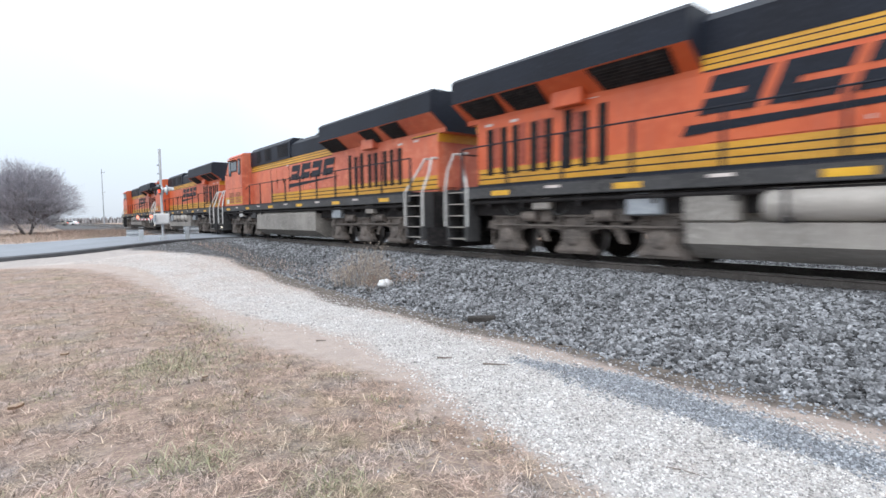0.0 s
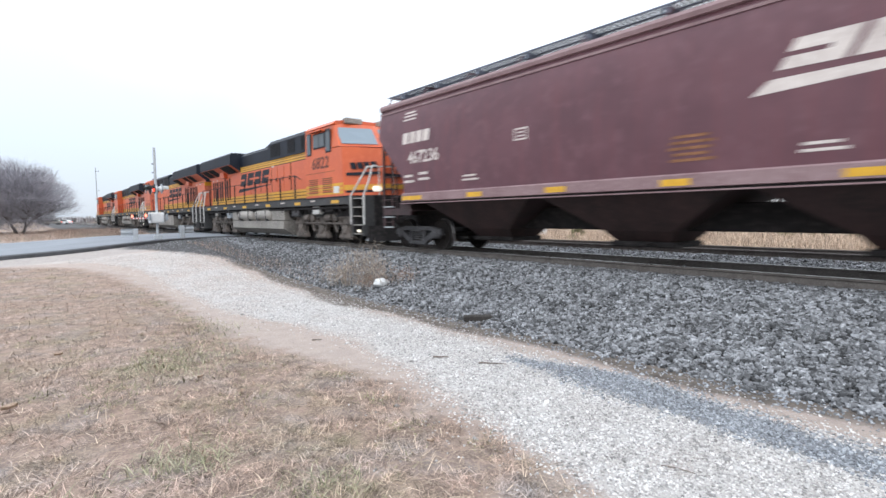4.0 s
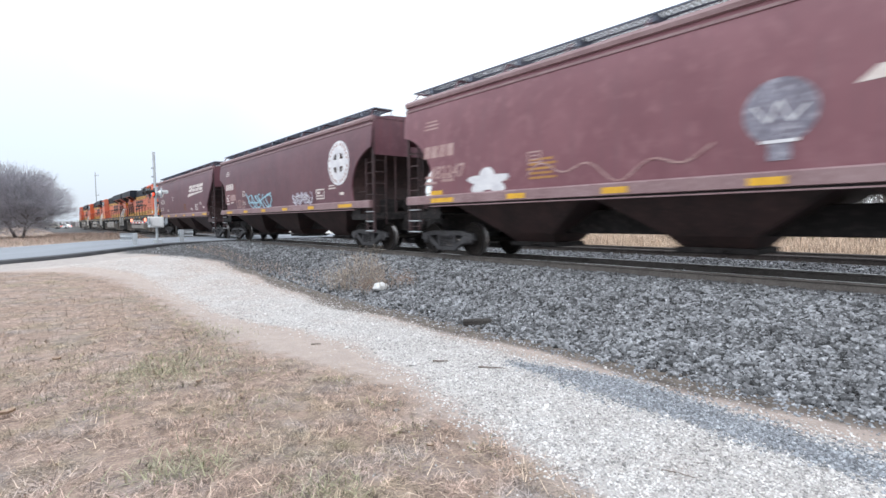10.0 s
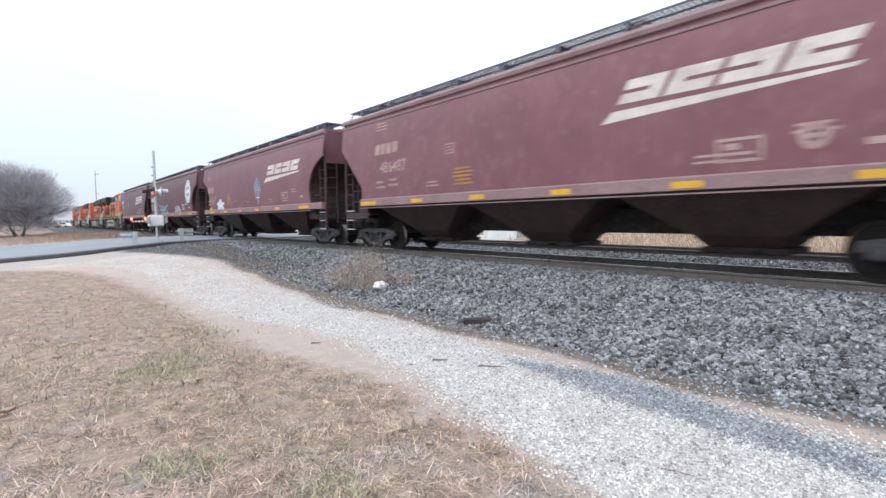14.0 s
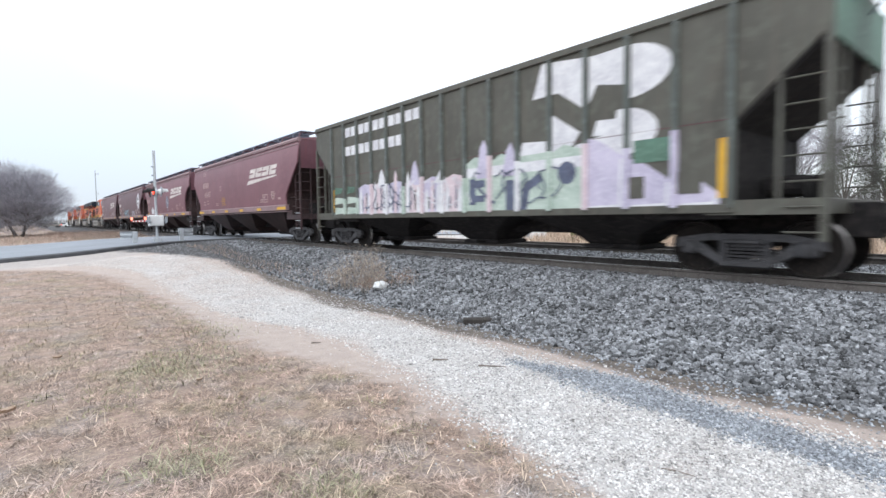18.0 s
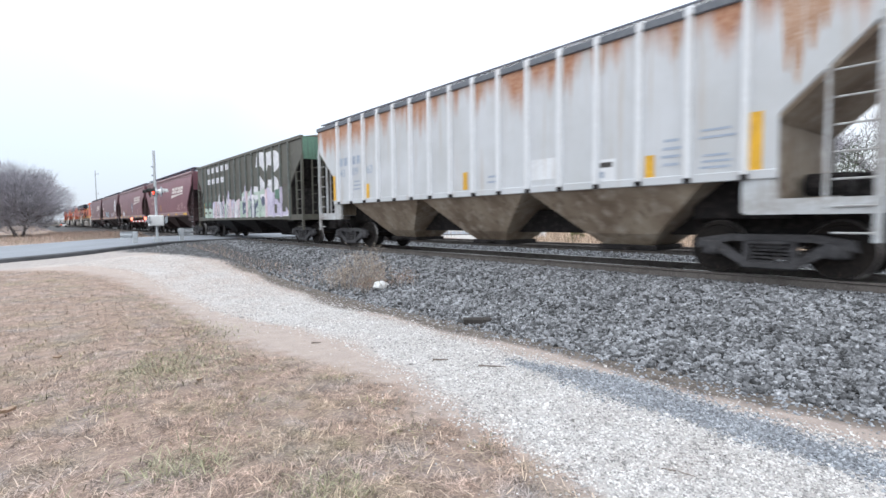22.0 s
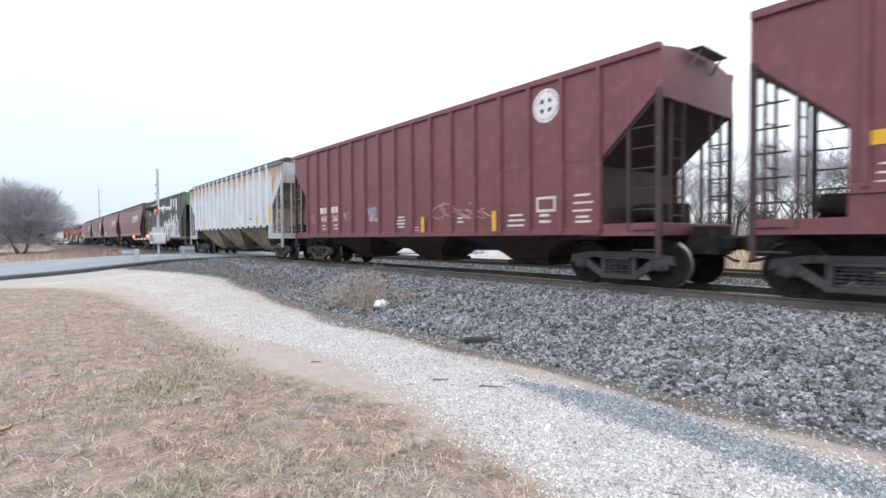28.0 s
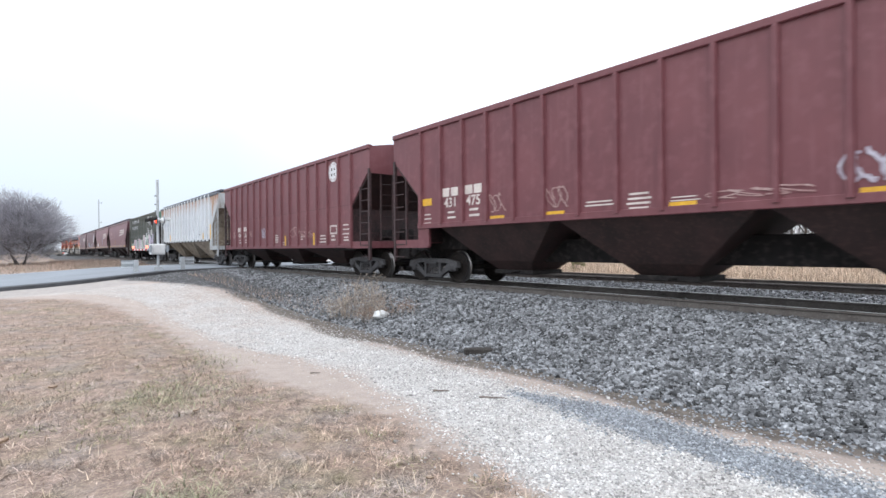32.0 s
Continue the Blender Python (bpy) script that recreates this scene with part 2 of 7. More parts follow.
def patchy(n, l, tan, olive, grey, bare):
    """Winter turf: tan straw with olive, grey stubble and bare patches, alike on the soil and on the blades."""
    c = mixed(n, l, ramped(n, l, noise_of(n, l, 0.42, 5, rough=0.6), 0.46, 0.62), tan, bare)
    c = mixed(n, l, ramped(n, l, noise_of(n, l, 0.9, 5, rough=0.65), 0.50, 0.66), c, olive)
    c = mixed(n, l, ramped(n, l, noise_of(n, l, 1.55, 6, rough=0.65), 0.48, 0.70), c, grey)
    # small clumps and hollows
    h = n.new("ShaderNodeHueSaturation")
    m = n.new("ShaderNodeMapRange")
    m.inputs["From Min"].default_value, m.inputs["From Max"].default_value = 0.36, 0.64
    m.inputs["To Min"].default_value, m.inputs["To Max"].default_value = 0.62, 1.28
    l.new(noise_of(n, l, 5.5, 4, rough=0.7), m.inputs["Value"])
    l.new(m.outputs[0], h.inputs["Value"])
    l.new(c, h.inputs["Color"])
    return h.outputs["Color"]


M_WEED = surface("grey brown dead weed", (0.37, 0.315, 0.265), (0.27, 0.21, 0.17), (0.47, 0.42, 0.37), 0.9, coarse=3, island=(0.5, 1.4), bump=0)
M_BRUSH = surface("reddish brown brush", (0.33, 0.245, 0.20), (0.24, 0.17, 0.135), (0.42, 0.33, 0.28), 0.9, coarse=0.6, island=(0.5, 1.5), bump=0)
M_WEED_RED = surface("rusty brown dead leaves", (0.27, 0.175, 0.135), (0.19, 0.12, 0.09), (0.34, 0.24, 0.19), 0.9, coarse=3, island=(0.5, 1.4), bump=0)
M_STRAW, n, l, b = nodes_of("dry straw")
_c = patchy(n, l, (0.41, 0.300, 0.240), (0.34, 0.288, 0.195), (0.35, 0.310, 0.295), (0.43, 0.32, 0.275))
_h = n.new("ShaderNodeHueSaturation")
_g = n.new("ShaderNodeNewGeometry")
_m = n.new("ShaderNodeMapRange")
_m.inputs["To Min"].default_value, _m.inputs["To Max"].default_value = 0.30, 1.65
l.new(_g.outputs["Random Per Island"], _m.inputs["Value"])
l.new(_m.outputs[0], _h.inputs["Value"])
l.new(_c, _h.inputs["Color"])
l.new(_h.outputs[0], b.inputs["Base Color"])
b.inputs["Roughness"].default_value = 0.85
M_LITTER = surface("bleached straw stalks", (0.43, 0.345, 0.265), (0.32, 0.24, 0.185), (0.52, 0.45, 0.37), 0.85, coarse=3, island=True, bump=0)
M_GRASSGREEN = surface("dull green grass", (0.22, 0.215, 0.11), (0.15, 0.15, 0.075), (0.31, 0.29, 0.16), 0.85, coarse=3, island=True, bump=0)
M_TUFT = surface("grey green tuft grass", (0.34, 0.32, 0.22), (0.22, 0.22, 0.13), (0.50, 0.46, 0.36), 0.85, coarse=3, island=(0.4, 1.6), bump=0)
M_FIELD = surface("tall dry field grass", (0.45, 0.35, 0.265), (0.33, 0.245, 0.185), (0.54, 0.44, 0.35), 0.9, coarse=0.5, island=True, bump=0)
# bark tone is lightened to carry the haze before the far trees
M_BARK = surface("grey brown winter bark", (0.13, 0.114, 0.106), (0.085, 0.073, 0.067), (0.18, 0.162, 0.152), 0.9, coarse=3, fine=20)
M_TWIG = surface("grey winter twigs", (0.33, 0.32, 0.355), (0.26, 0.25, 0.28), (0.40, 0.39, 0.42), 0.9, island=(0.45, 1.6), bump=0)
M_STICK = surface("weathered stick", (0.22, 0.185, 0.16), (0.14, 0.115, 0.10), (0.30, 0.26, 0.23), 0.9, coarse=8, fine=40)
M_PALE = surface("pale weathered zinc", (0.47, 0.50, 0.53), (0.38, 0.41, 0.44), (0.55, 0.58, 0.61), 0.55, 0.1, coarse=3, fine=20)
M_CONC = surface("pale concrete", (0.42, 0.43, 0.43), (0.33, 0.34, 0.34), (0.5, 0.51, 0.51), 0.85, coarse=2, fine=22)
M_WHITE = surface("white painted metal", (0.74, 0.75, 0.76), (0.62, 0.63, 0.64), (0.8, 0.8, 0.8), 0.45)
M_RUBBER = surface("black plastic", (0.022, 0.022, 0.022), None, None, 0.6)
M_LENS_ON = glow("lit red lens", (1.0, 0.07, 0.03), 2.2)
M_LENS_WHITE = glow("lit warm lens", (1.0, 0.26, 0.16), 1.8)
M_LENS_OFF = surface("dark red lens", (0.12, 0.015, 0.012), None, None, 0.2, bump=0)
M_HEADLAMP = glow("lit headlamp lens", (1.0, 0.93, 0.8), 0.7)
M_RESERVOIR = surface("dusty beige tank paint", (0.44, 0.41, 0.38), (0.30, 0.28, 0.26), (0.52, 0.49, 0.46), 0.55)
M_PRINT_YEL = surface("worn yellow stencil", (0.42, 0.22, 0.06), (0.30, 0.14, 0.06), (0.5, 0.28, 0.08), 0.6, coarse=3, bump=0)
# pale blue base colour stands for the sky reflected in the windshield
M_SHIELD, _n, _l, _b = nodes_of("windshield in reflected sky tone")
_b.inputs["Base Color"].default_value = (0.20, 0.26, 0.31, 1)
_b.inputs["Roughness"].default_value = 0.06
M_GLASS, _n, _l, _b = nodes_of("dark cab glass")
_b.inputs["Base Color"].default_value = (0.045, 0.055, 0.065, 1)
_b.inputs["Roughness"].default_value, _b.inputs["IOR"].default_value = 0.05, 1.6
_b.inputs["Specular IOR Level"].default_value = 0.6



# ---- mesh helpers ----
def link(name, bm, material, parent=None, label="", smooth=False):
    me = bpy.data.meshes.new(name)
    bmesh.ops.recalc_face_normals(bm, faces=bm.faces)
    bm.to_mesh(me)
    bm.free()
    for mm in (material if isinstance(material, (list, tuple)) else (material,)):
        me.materials.append(mm)
    if smooth:
        me.shade_smooth()
    ob = new(name, me)
    if parent:
        ob.parent = parent
    if label:
        ob["label"] = label
    return ob


def part(name, bm, material, parent, label="", smooth=False):
    """Links a bmesh as one mesh object under a thing or under a part."""
    return link(name, bm, material, parent, label, smooth)


def again(ob, m, parent=None):
    """The same part once more, on the same mesh."""
    o = new(ob.name.split(".")[0], ob.data)
    o.parent = parent or ob.parent
    o.matrix_basis = m
    if "label" in ob.keys():
        o["label"] = ob["label"]
    return o


def box(bm, x0, x1, y0, y1, z0, z1, bevel=0.0, mi=0):
    vs = [bm.verts.new(p) for p in ((x0, y0, z0), (x1, y0, z0), (x1, y1, z0), (x0, y1, z0), (x0, y0, z1), (x1, y0, z1), (x1, y1, z1), (x0, y1, z1))]
    fs = [bm.faces.new([vs[i] for i in q]) for q in ((3, 2, 1, 0), (4, 5, 6, 7), (0, 1, 5, 4), (1, 2, 6, 5), (2, 3, 7, 6), (3, 0, 4, 7))]
    for f in fs:
        f.material_index = mi
    if bevel:
        es = {e for f in fs for e in f.edges}
        r = bmesh.ops.bevel(bm, geom=list(es), offset=bevel, segments=1, affect="EDGES")
        for f in r["faces"]:
            f.material_index = mi
    return bm


def rod(bm, p, q, r, seg=8, r2=None, caps=True, mi=0):
    """A round bar from p to q."""
    p, q = Vector(p), Vector(q)
    d = (q - p).normalized()
    u = d.orthogonal().normalized()
    v = d.cross(u)
    rings = []
    for c, rad in ((p, r), (q, r if r2 is None else r2)):
        rings.append([bm.verts.new(c + (u * math.cos(k) + v * math.sin(k)) * rad) for k in (2 * math.pi * i / seg for i in range(seg))])
    for i in range(seg):
        j = (i + 1) % seg
        bm.faces.new((rings[0][i], rings[0][j], rings[1][j], rings[1][i])).material_index = mi
    if caps:
        bm.faces.new(rings[0][::-1]).material_index = mi
        bm.faces.new(rings[1]).material_index = mi
    return bm


def pipe(bm, pts, r, seg=6):
    for a, b in zip(pts, pts[1:]):
        rod(bm, a, b, r, seg)
    return bm


def prism(bm, outline, axis, lo, hi, mi=0):
    """A flat outline, extruded along an axis: outline points are the two other coordinates in order."""
    def at(a, b, c):
        return {"x": (c, a, b), "y": (a, c, b), "z": (a, b, c)}[axis]
    low = [bm.verts.new(at(a, b, lo)) for a, b in outline]
    high = [bm.verts.new(at(a, b, hi)) for a, b in outline]
    n = len(outline)
    bm.faces.new(low[::-1]).material_index = mi
    bm.faces.new(high).material_index = mi
    for i in range(n):
        bm.faces.new((low[i], low[(i + 1) % n], high[(i + 1) % n], high[i])).material_index = mi
    return bm


def lathe(bm, profile, centre, axis="x", seg=24, mi=0):
    """Turns a profile of (along, radius) round an axis through the centre."""
    rings = []
    for a, r in profile:
        ring = []
        for i in range(seg):
            k = 2 * math.pi * i / seg
            c, s = r * math.cos(k), r * math.sin(k)
            off = {"x": (a, c, s), "y": (c, a, s), "z": (c, s, a)}[axis]
            ring.append(bm.verts.new(Vector(centre) + Vector(off)))
        rings.append(ring)
    for r0, r1 in zip(rings, rings[1:]):
        for i in range(seg):
            bm.faces.new((r0[i], r0[(i + 1) % seg], r1[(i + 1) % seg], r1[i])).material_index = mi
    bm.faces.new(rings[0]).material_index = mi
    bm.faces.new(rings[-1][::-1]).material_index = mi
    return bm


def smooth01(a, b, v):
    k = min(1.0, max(0.0, (v - a) / (b - a)))
    return k * k * (3 - 2 * k)


# ---- lie of the land ----
def piecewise(pts, v):
    if v <= pts[0][0]:
        return pts[0][1]
    for (a, p), (b, q) in zip(pts, pts[1:]):
        if v <= b:
            return p + (q - p) * (v - a) / (b - a)
    return pts[-1][1]


BED = ((5.6, -1.0), (6.17, -0.25), (6.5, -0.16), (8.7, 0.40), (8.95, 0.445), (17.6, 0.445), (17.9, 0.38), (20.0, -0.2), (20.6, -1.0))
PATH_LEFT = ((-8, 1.9), (0, 2.35), (1.9, 2.62), (2.9, 2.86), (5.0, 2.9), (5.9, 2.62), (6.8, 2.3), (9.6, 2.15), (13, 2.15), (17, 1.8), (19.5, 1.1), (22, -0.6), (23, -3), (24, -60))
WHITE_LEFT = ((-8, 2.1), (0, 2.5), (1.9, 2.78), (3.6, 3.0), (5.0, 3.38), (6.5, 3.6), (8, 3.4), (10, 2.8), (13, 2.6), (18, 2.5), (21, 1.6), (23, -1.5))
SPILL_MID, SPILL_HALF = ((-8, 4.7), (0.75, 4.72), (1.4, 4.74), (2.5, 4.9), (3.2, 4.96), (4.4, 4.78)), ((-8, 0.2), (0.75, 0.24), (1.4, 0.29), (2.5, 0.36), (3.2, 0.36), (4.0, 0.2), (4.5, 0.0))
ROAD_NEAR = ((-400, 21.0), (-30, 24.5), (-1, 26.4), (1.3, 26.8), (3.6, 28.2), (5.5, 30.2), (8, 31.2), (20, 31.8), (400, 36))
ROAD_FAR = 40.0


def crossing_level(x):
    return piecewise(((-60, 0.1), (-12, 0.15), (-1, 0.24), (1.3, 0.36), (3.6, 0.50), (6, 0.56), (8.5, 0.58), (18.6, 0.58), (27, 0.3), (60, 0.1)), x)


def land(x, y):
    """Height of the ground."""
    near = piecewise(((-20, 0.05), (1.2, 0.0), (3.0, -0.16), (5.2, -0.22), (6.2, -0.25), (17, -0.25), (22, -0.15), (60, 0.0)), x)
    far = piecewise(((-60, 0.1), (-8, 0.2), (2, 0.28), (6, 0.30), (8, 0.3), (18, 0.0), (60, 0.0)), x)
    k = smooth01(9, 27, y) if x < 6 else smooth01(16, 29, y)
    z = near + (crossing_level(x) - (0.15 if x < 4 else 0.05 + 0.1 * smooth01(8, 4, x)) - near) * k
    k2 = smooth01(40.5, 46, y)
    z += (far - z) * k2
    z = max(z, piecewise(BED, x))
    flat = smooth01(300, 120, math.hypot(x, y)) if math.hypot(x, y) > 120 else 1.0
    return z * flat + 0.012 * math.sin(x * 2.1 + y * 1.3) * math.sin(y * 1.7 - x)


def spaced(*spans):
    out = [spans[0][0]]
    for a, b, step in spans:
        k = max(1, round((b - a) / step))
        out += [a + (b - a) * (i + 1) / k for i in range(k)]
    return out


GX = spaced((-3000, -400, 650), (-400, -60, 68), (-60, -6, 3), (-6, 7, 0.2), (7, 21, 0.25), (21, 60, 2.6), (60, 400, 68), (400, 3000, 650))
GY = spaced((-3000, -300, 675), (-300, -20, 40), (-20, -3, 1), (-3, 14, 0.2), (14, 46, 0.4), (46, 110, 4), (110, 500, 65), (500, 3000, 625))
gverts = [(x, y, land(x, y)) for y in GY for x in GX]
nx = len(GX)
gfaces = [(j * nx + i, j * nx + i + 1, (j + 1) * nx + i + 1, (j + 1) * nx + i) for j in range(len(GY) - 1) for i in range(nx - 1)]
me = bpy.data.meshes.new("ground")
me.from_pydata(gverts, [], gfaces)


def zone(name, fn):
    at = me.attributes.new(name, "FLOAT", "POINT")
    at.data.foreach_set("value", [fn(x, y) for x, y, z in gverts])


def clamp01(v):
    return min(1.0, max(0.0, v))


zone("path", lambda x, y: clamp01(0.5 + (x - piecewise(PATH_LEFT, y)) / 1.6) if y < 46 and x < 40 else 0.0)
zone("chalk", lambda x, y: clamp01(0.5 + (x - piecewise(WHITE_LEFT, y)) / 0.6) * clamp01(0.5 + (5.15 - x) / 0.6) * (1 - 0.3 * smooth01(8, 15, y)) if y < 24 else 0.0)
TOE = ((-8, 6.25), (12, 6.2), (16, 6.0), (20, 5.4), (24, 4.1), (26, 3.2), (46, 3.0))
zone("ballast", lambda x, y: clamp01(0.5 + (x - piecewise(TOE, y)) / (0.9 + 0.06 * max(0.0, min(20.0, y - 10)))) * clamp01(0.5 + (20.0 - x) / 0.8))
zone("spill", lambda x, y: clamp01(0.5 + (piecewise(SPILL_HALF, y) - abs(x - piecewise(SPILL_MID, y))) / 0.3) if y < 4.6 else 0.0)
zone("toe", lambda x, y: clamp01((x - piecewise(((4, 5.32), (6, 5.2), (8.5, 5.05), (9.5, 4.8), (11, 4.9), (14, 5.1)), y) - 0.1 * math.sin(1.7 * y)) / 0.45) * clamp01((6.8 - x) / 0.4) * smooth01(24, 14, y) if -20 < y < 26 else 0.0)
zone("verge", lambda x, y: clamp01(0.5 + (y - piecewise(ROAD_NEAR, x) + 4) / 3) * smooth01(46, 40, y) if y < 48 else 0.0)

def yard_edge(x):
    return 0.86 * x + 1.0


zone("yard", lambda x, y: clamp01(0.5 + (y - yard_edge(x)) / 3) * clamp01((x - 21) / 2) * clamp01((58 - x) / 4) * clamp01((100 - y) / 10) if x > 20 and y > 0 else 0.0)

gm, n, l, b = nodes_of("winter ground")


def zone_of(name, wobble=0.35, lo=0.4, hi=0.6, scale=2.2):
    a = n.new("ShaderNodeAttribute")
    a.attribute_name = name
    w = noise_of(n, l, scale, 6, rough=0.7)
    k = n.new("ShaderNodeMath")
    k.operation = "MULTIPLY_ADD"
    l.new(w, k.inputs[0])
    k.inputs[1].default_value = wobble * 2
    l.new(a.outputs["Fac"], k.inputs[2])
    return ramped(n, l, k.outputs[0], lo + wobble, hi + wobble)


n1, n2, n3 = noise_of(n, l, 0.55, 5), noise_of(n, l, 5.0, 6, rough=0.7), noise_of(n, l, 45.0, 4, rough=0.7)
straw = patchy(n, l, (0.29, 0.21, 0.175), (0.245, 0.205, 0.145), (0.25, 0.222, 0.215), (0.37, 0.277, 0.24))
straw = mixed(n, l, ramped(n, l, n2, 0.48, 0.7), straw, (0.17, 0.13, 0.115))
straw = mixed(n, l, ramped(n, l, n3, 0.46, 0.66), straw, (0.41, 0.32, 0.25))
dirt = mixed(n, l, ramped(n, l, n2, 0.35, 0.7), (0.44, 0.365, 0.325), (0.35, 0.295, 0.268))
dirt = mixed(n, l, ramped(n, l, n3, 0.5, 0.7), dirt, (0.50, 0.44, 0.41))
chalk = mixed(n, l, ramped(n, l, n2, 0.35, 0.7), (0.51, 0.49, 0.48), (0.41, 0.38, 0.36))
chalk = mixed(n, l, ramped(n, l, n3, 0.45, 0.7), chalk, (0.58, 0.57, 0.565))
chalk = mixed(n, l, ramped(n, l, noise_of(n, l, 7.0, 4, rough=0.7), 0.55, 0.70), chalk, (0.34, 0.315, 0.30))
lime = mixed(n, l, zone_of("chalk", 0.75, 0.45, 0.95, 0.8), dirt, chalk)
grey = mixed(n, l, ramped(n, l, n3, 0.35, 0.7), (0.055, 0.054, 0.056), (0.15, 0.147, 0.15))
mud = mixed(n, l, ramped(n, l, n2, 0.35, 0.7), (0.10, 0.086, 0.077), (0.22, 0.19, 0.168))
verge = mixed(n, l, ramped(n, l, n2, 0.35, 0.7), (0.33, 0.30, 0.285), (0.45, 0.41, 0.39))
col = mixed(n, l, zone_of("path", 0.5, 0.34, 0.66, 2.6), straw, lime)
col = mixed(n, l, zone_of("verge", 0.3), col, verge)
col = mixed(n, l, zone_of("yard", 0.25, 0.35, 0.65, 0.6), col, mixed(n, l, ramped(n, l, n2, 0.35, 0.7), (0.50, 0.485, 0.475), (0.40, 0.38, 0.36)))
col = mixed(n, l, zone_of("toe", 0.4, 0.2, 0.6, 3.5), col, mud)
col = mixed(n, l, zone_of("spill", 0.3, 0.3, 0.75, 6.0), col, (0.24, 0.252, 0.275))
col = mixed(n, l, zone_of("ballast", 0.3, 0.4, 0.7, 5.0), col, grey)
l.new(col, b.inputs["Base Color"])
b.inputs["Roughness"].default_value = 0.95
b.inputs["Specular IOR Level"].default_value = 0.15
bumped(n, l, b, n3, 0.7, 0.03)
me.materials.append(gm)
me.shade_smooth()
ground = tagged(new("ground", me), "dry winter grass, pale gravel path and grey ballast bed", "ground", kind="structure")

# the road that climbs to the crossing
bm = bmesh.new()
xs = spaced((-400, -40, 40), (-40, -4, 4), (-4, 9.4, 0.6), (9.4, 16, 1), (16, 60, 4), (60, 400, 60))
rows = []
for x in xs:
    a, z = piecewise(ROAD_NEAR, x), crossing_level(x) + 0.05
    rows.append([bm.verts.new(p) for p in ((x, a - 0.05, z - 0.4), (x, a, z - 0.02), (x, a + 0.4, z), (x, (a + ROAD_FAR) / 2, z + 0.03), (x, ROAD_FAR, z), (x, ROAD_FAR + 0.1, z - 0.4))])
for r0, r1 in zip(rows, rows[1:]):
    for i in range(5):
        bm.faces.new((r0[i], r1[i], r1[i + 1], r0[i + 1]))
M_ROAD = surface("worn grey asphalt", (0.225, 0.245, 0.275), (0.175, 0.19, 0.215), (0.285, 0.305, 0.335), 0.85, coarse=0.4, fine=40)
# edge strip: the shade of the asphalt drop is put into its dark colour
kerb = bmesh.new()
edge_rows = []
for x in xs:
    a, z = piecewise(ROAD_NEAR, x), crossing_level(x) + 0.05
    edge_rows.append([kerb.verts.new(p) for p in ((x, a - 0.42, z - 0.4), (x, a - 0.40, z - 0.055), (x, a - 0.05, z - 0.03), (x, a - 0.04, z - 0.4))])
for r0, r1 in zip(edge_rows, edge_rows[1:]):
    for i in range(3):
        kerb.faces.new((r0[i], r1[i], r1[i + 1], r0[i + 1]))
tagged(link("road_edge", kerb, surface("asphalt edge in drop shade tone", (0.07, 0.072, 0.08), (0.045, 0.046, 0.05), (0.11, 0.112, 0.12), 0.9, coarse=3, fine=40)), "edge of the asphalt road, shade of its drop in the colour", "road", kind="structure")
tagged(link("road", bm, M_ROAD, smooth=False), "worn grey asphalt road rising to the crossing", "road", kind="structure")


# ---- loose stone, joined ----
def scatter(name, places, sizes, material, label, category, seed, flat=0.65):
    """Many angular stones as one mesh; places are x, y, z."""
    rng = np.random.default_rng(seed)
    k = len(places)
    base = np.array([(a, b, c) for a in (-1, 1) for b in (-1, 1) for c in (-1, 1)], float) * 0.66
    quad = np.array(((0, 1, 3, 2), (4, 6, 7, 5), (0, 4, 5, 1), (2, 3, 7, 6), (0, 2, 6, 4), (1, 5, 7, 3)))
    # each block is split: one corner broken off, the others pushed in or out
    v = base[None] * (1 + 0.38 * rng.uniform(-1, 1, (k, 8, 1))) + rng.uniform(-0.24, 0.24, (k, 8, 3))
    v[np.arange(k), rng.integers(0, 8, k)] *= 0.35
    v = v * rng.uniform(0.65, 1.2, (k, 1, 3)) * np.array((1, 1, flat))
    a, t = rng.uniform(0, 2 * np.pi, k), rng.uniform(-0.9, 0.9, k)
    ct, st = np.cos(t)[:, None], np.sin(t)[:, None]
    y, z = v[..., 1] * ct - v[..., 2] * st, v[..., 1] * st + v[..., 2] * ct
    ca, sa = np.cos(a)[:, None], np.sin(a)[:, None]
    v = np.stack([v[..., 0] * ca - y * sa, v[..., 0] * sa + y * ca, z], -1) * sizes[:, None, None] + np.asarray(places)[:, None]
    f = quad[None] + 8 * np.arange(k)[:, None, None]
    m = bpy.data.meshes.new(name)
    m.vertices.add(8 * k)
    m.vertices.foreach_set("co", v.ravel())
    m.loops.add(24 * k)
    m.loops.foreach_set("vertex_index", f.ravel())
    m.polygons.add(6 * k)
    m.polygons.foreach_set("loop_start", np.arange(0, 24 * k, 4))
    m.update(calc_edges=True)
    m.materials.append(material)
    return tagged(new(name, m), label, category, kind="stuff")


rng = np.random.default_rng(5)


def sown(k, x0, x1, y0, y1, keep=lambda x, y: True, lift=0.0, near=0.0):
    """Places on the ground; with near, denser round the middle of the plan."""
    out = []
    while len(out) < k:
        c = np.stack([x0 + (x1 - x0) * rng.random(4000), y0 + (y1 - y0) * rng.random(4000)], -1)
        if near:
            far = (1 + np.maximum(0, c[:, 1] - 2) / 7) ** -near * (1 + np.maximum(0, -c[:, 1]) / 2) ** -1.5 * (1 + np.maximum(0, -c[:, 0] - 1.2)) ** -1.5
            c = c[rng.random(4000) < far]
        out += [(x, y, land(x, y) + lift) for x, y in c.tolist() if keep(x, y)]
    return out[:k]


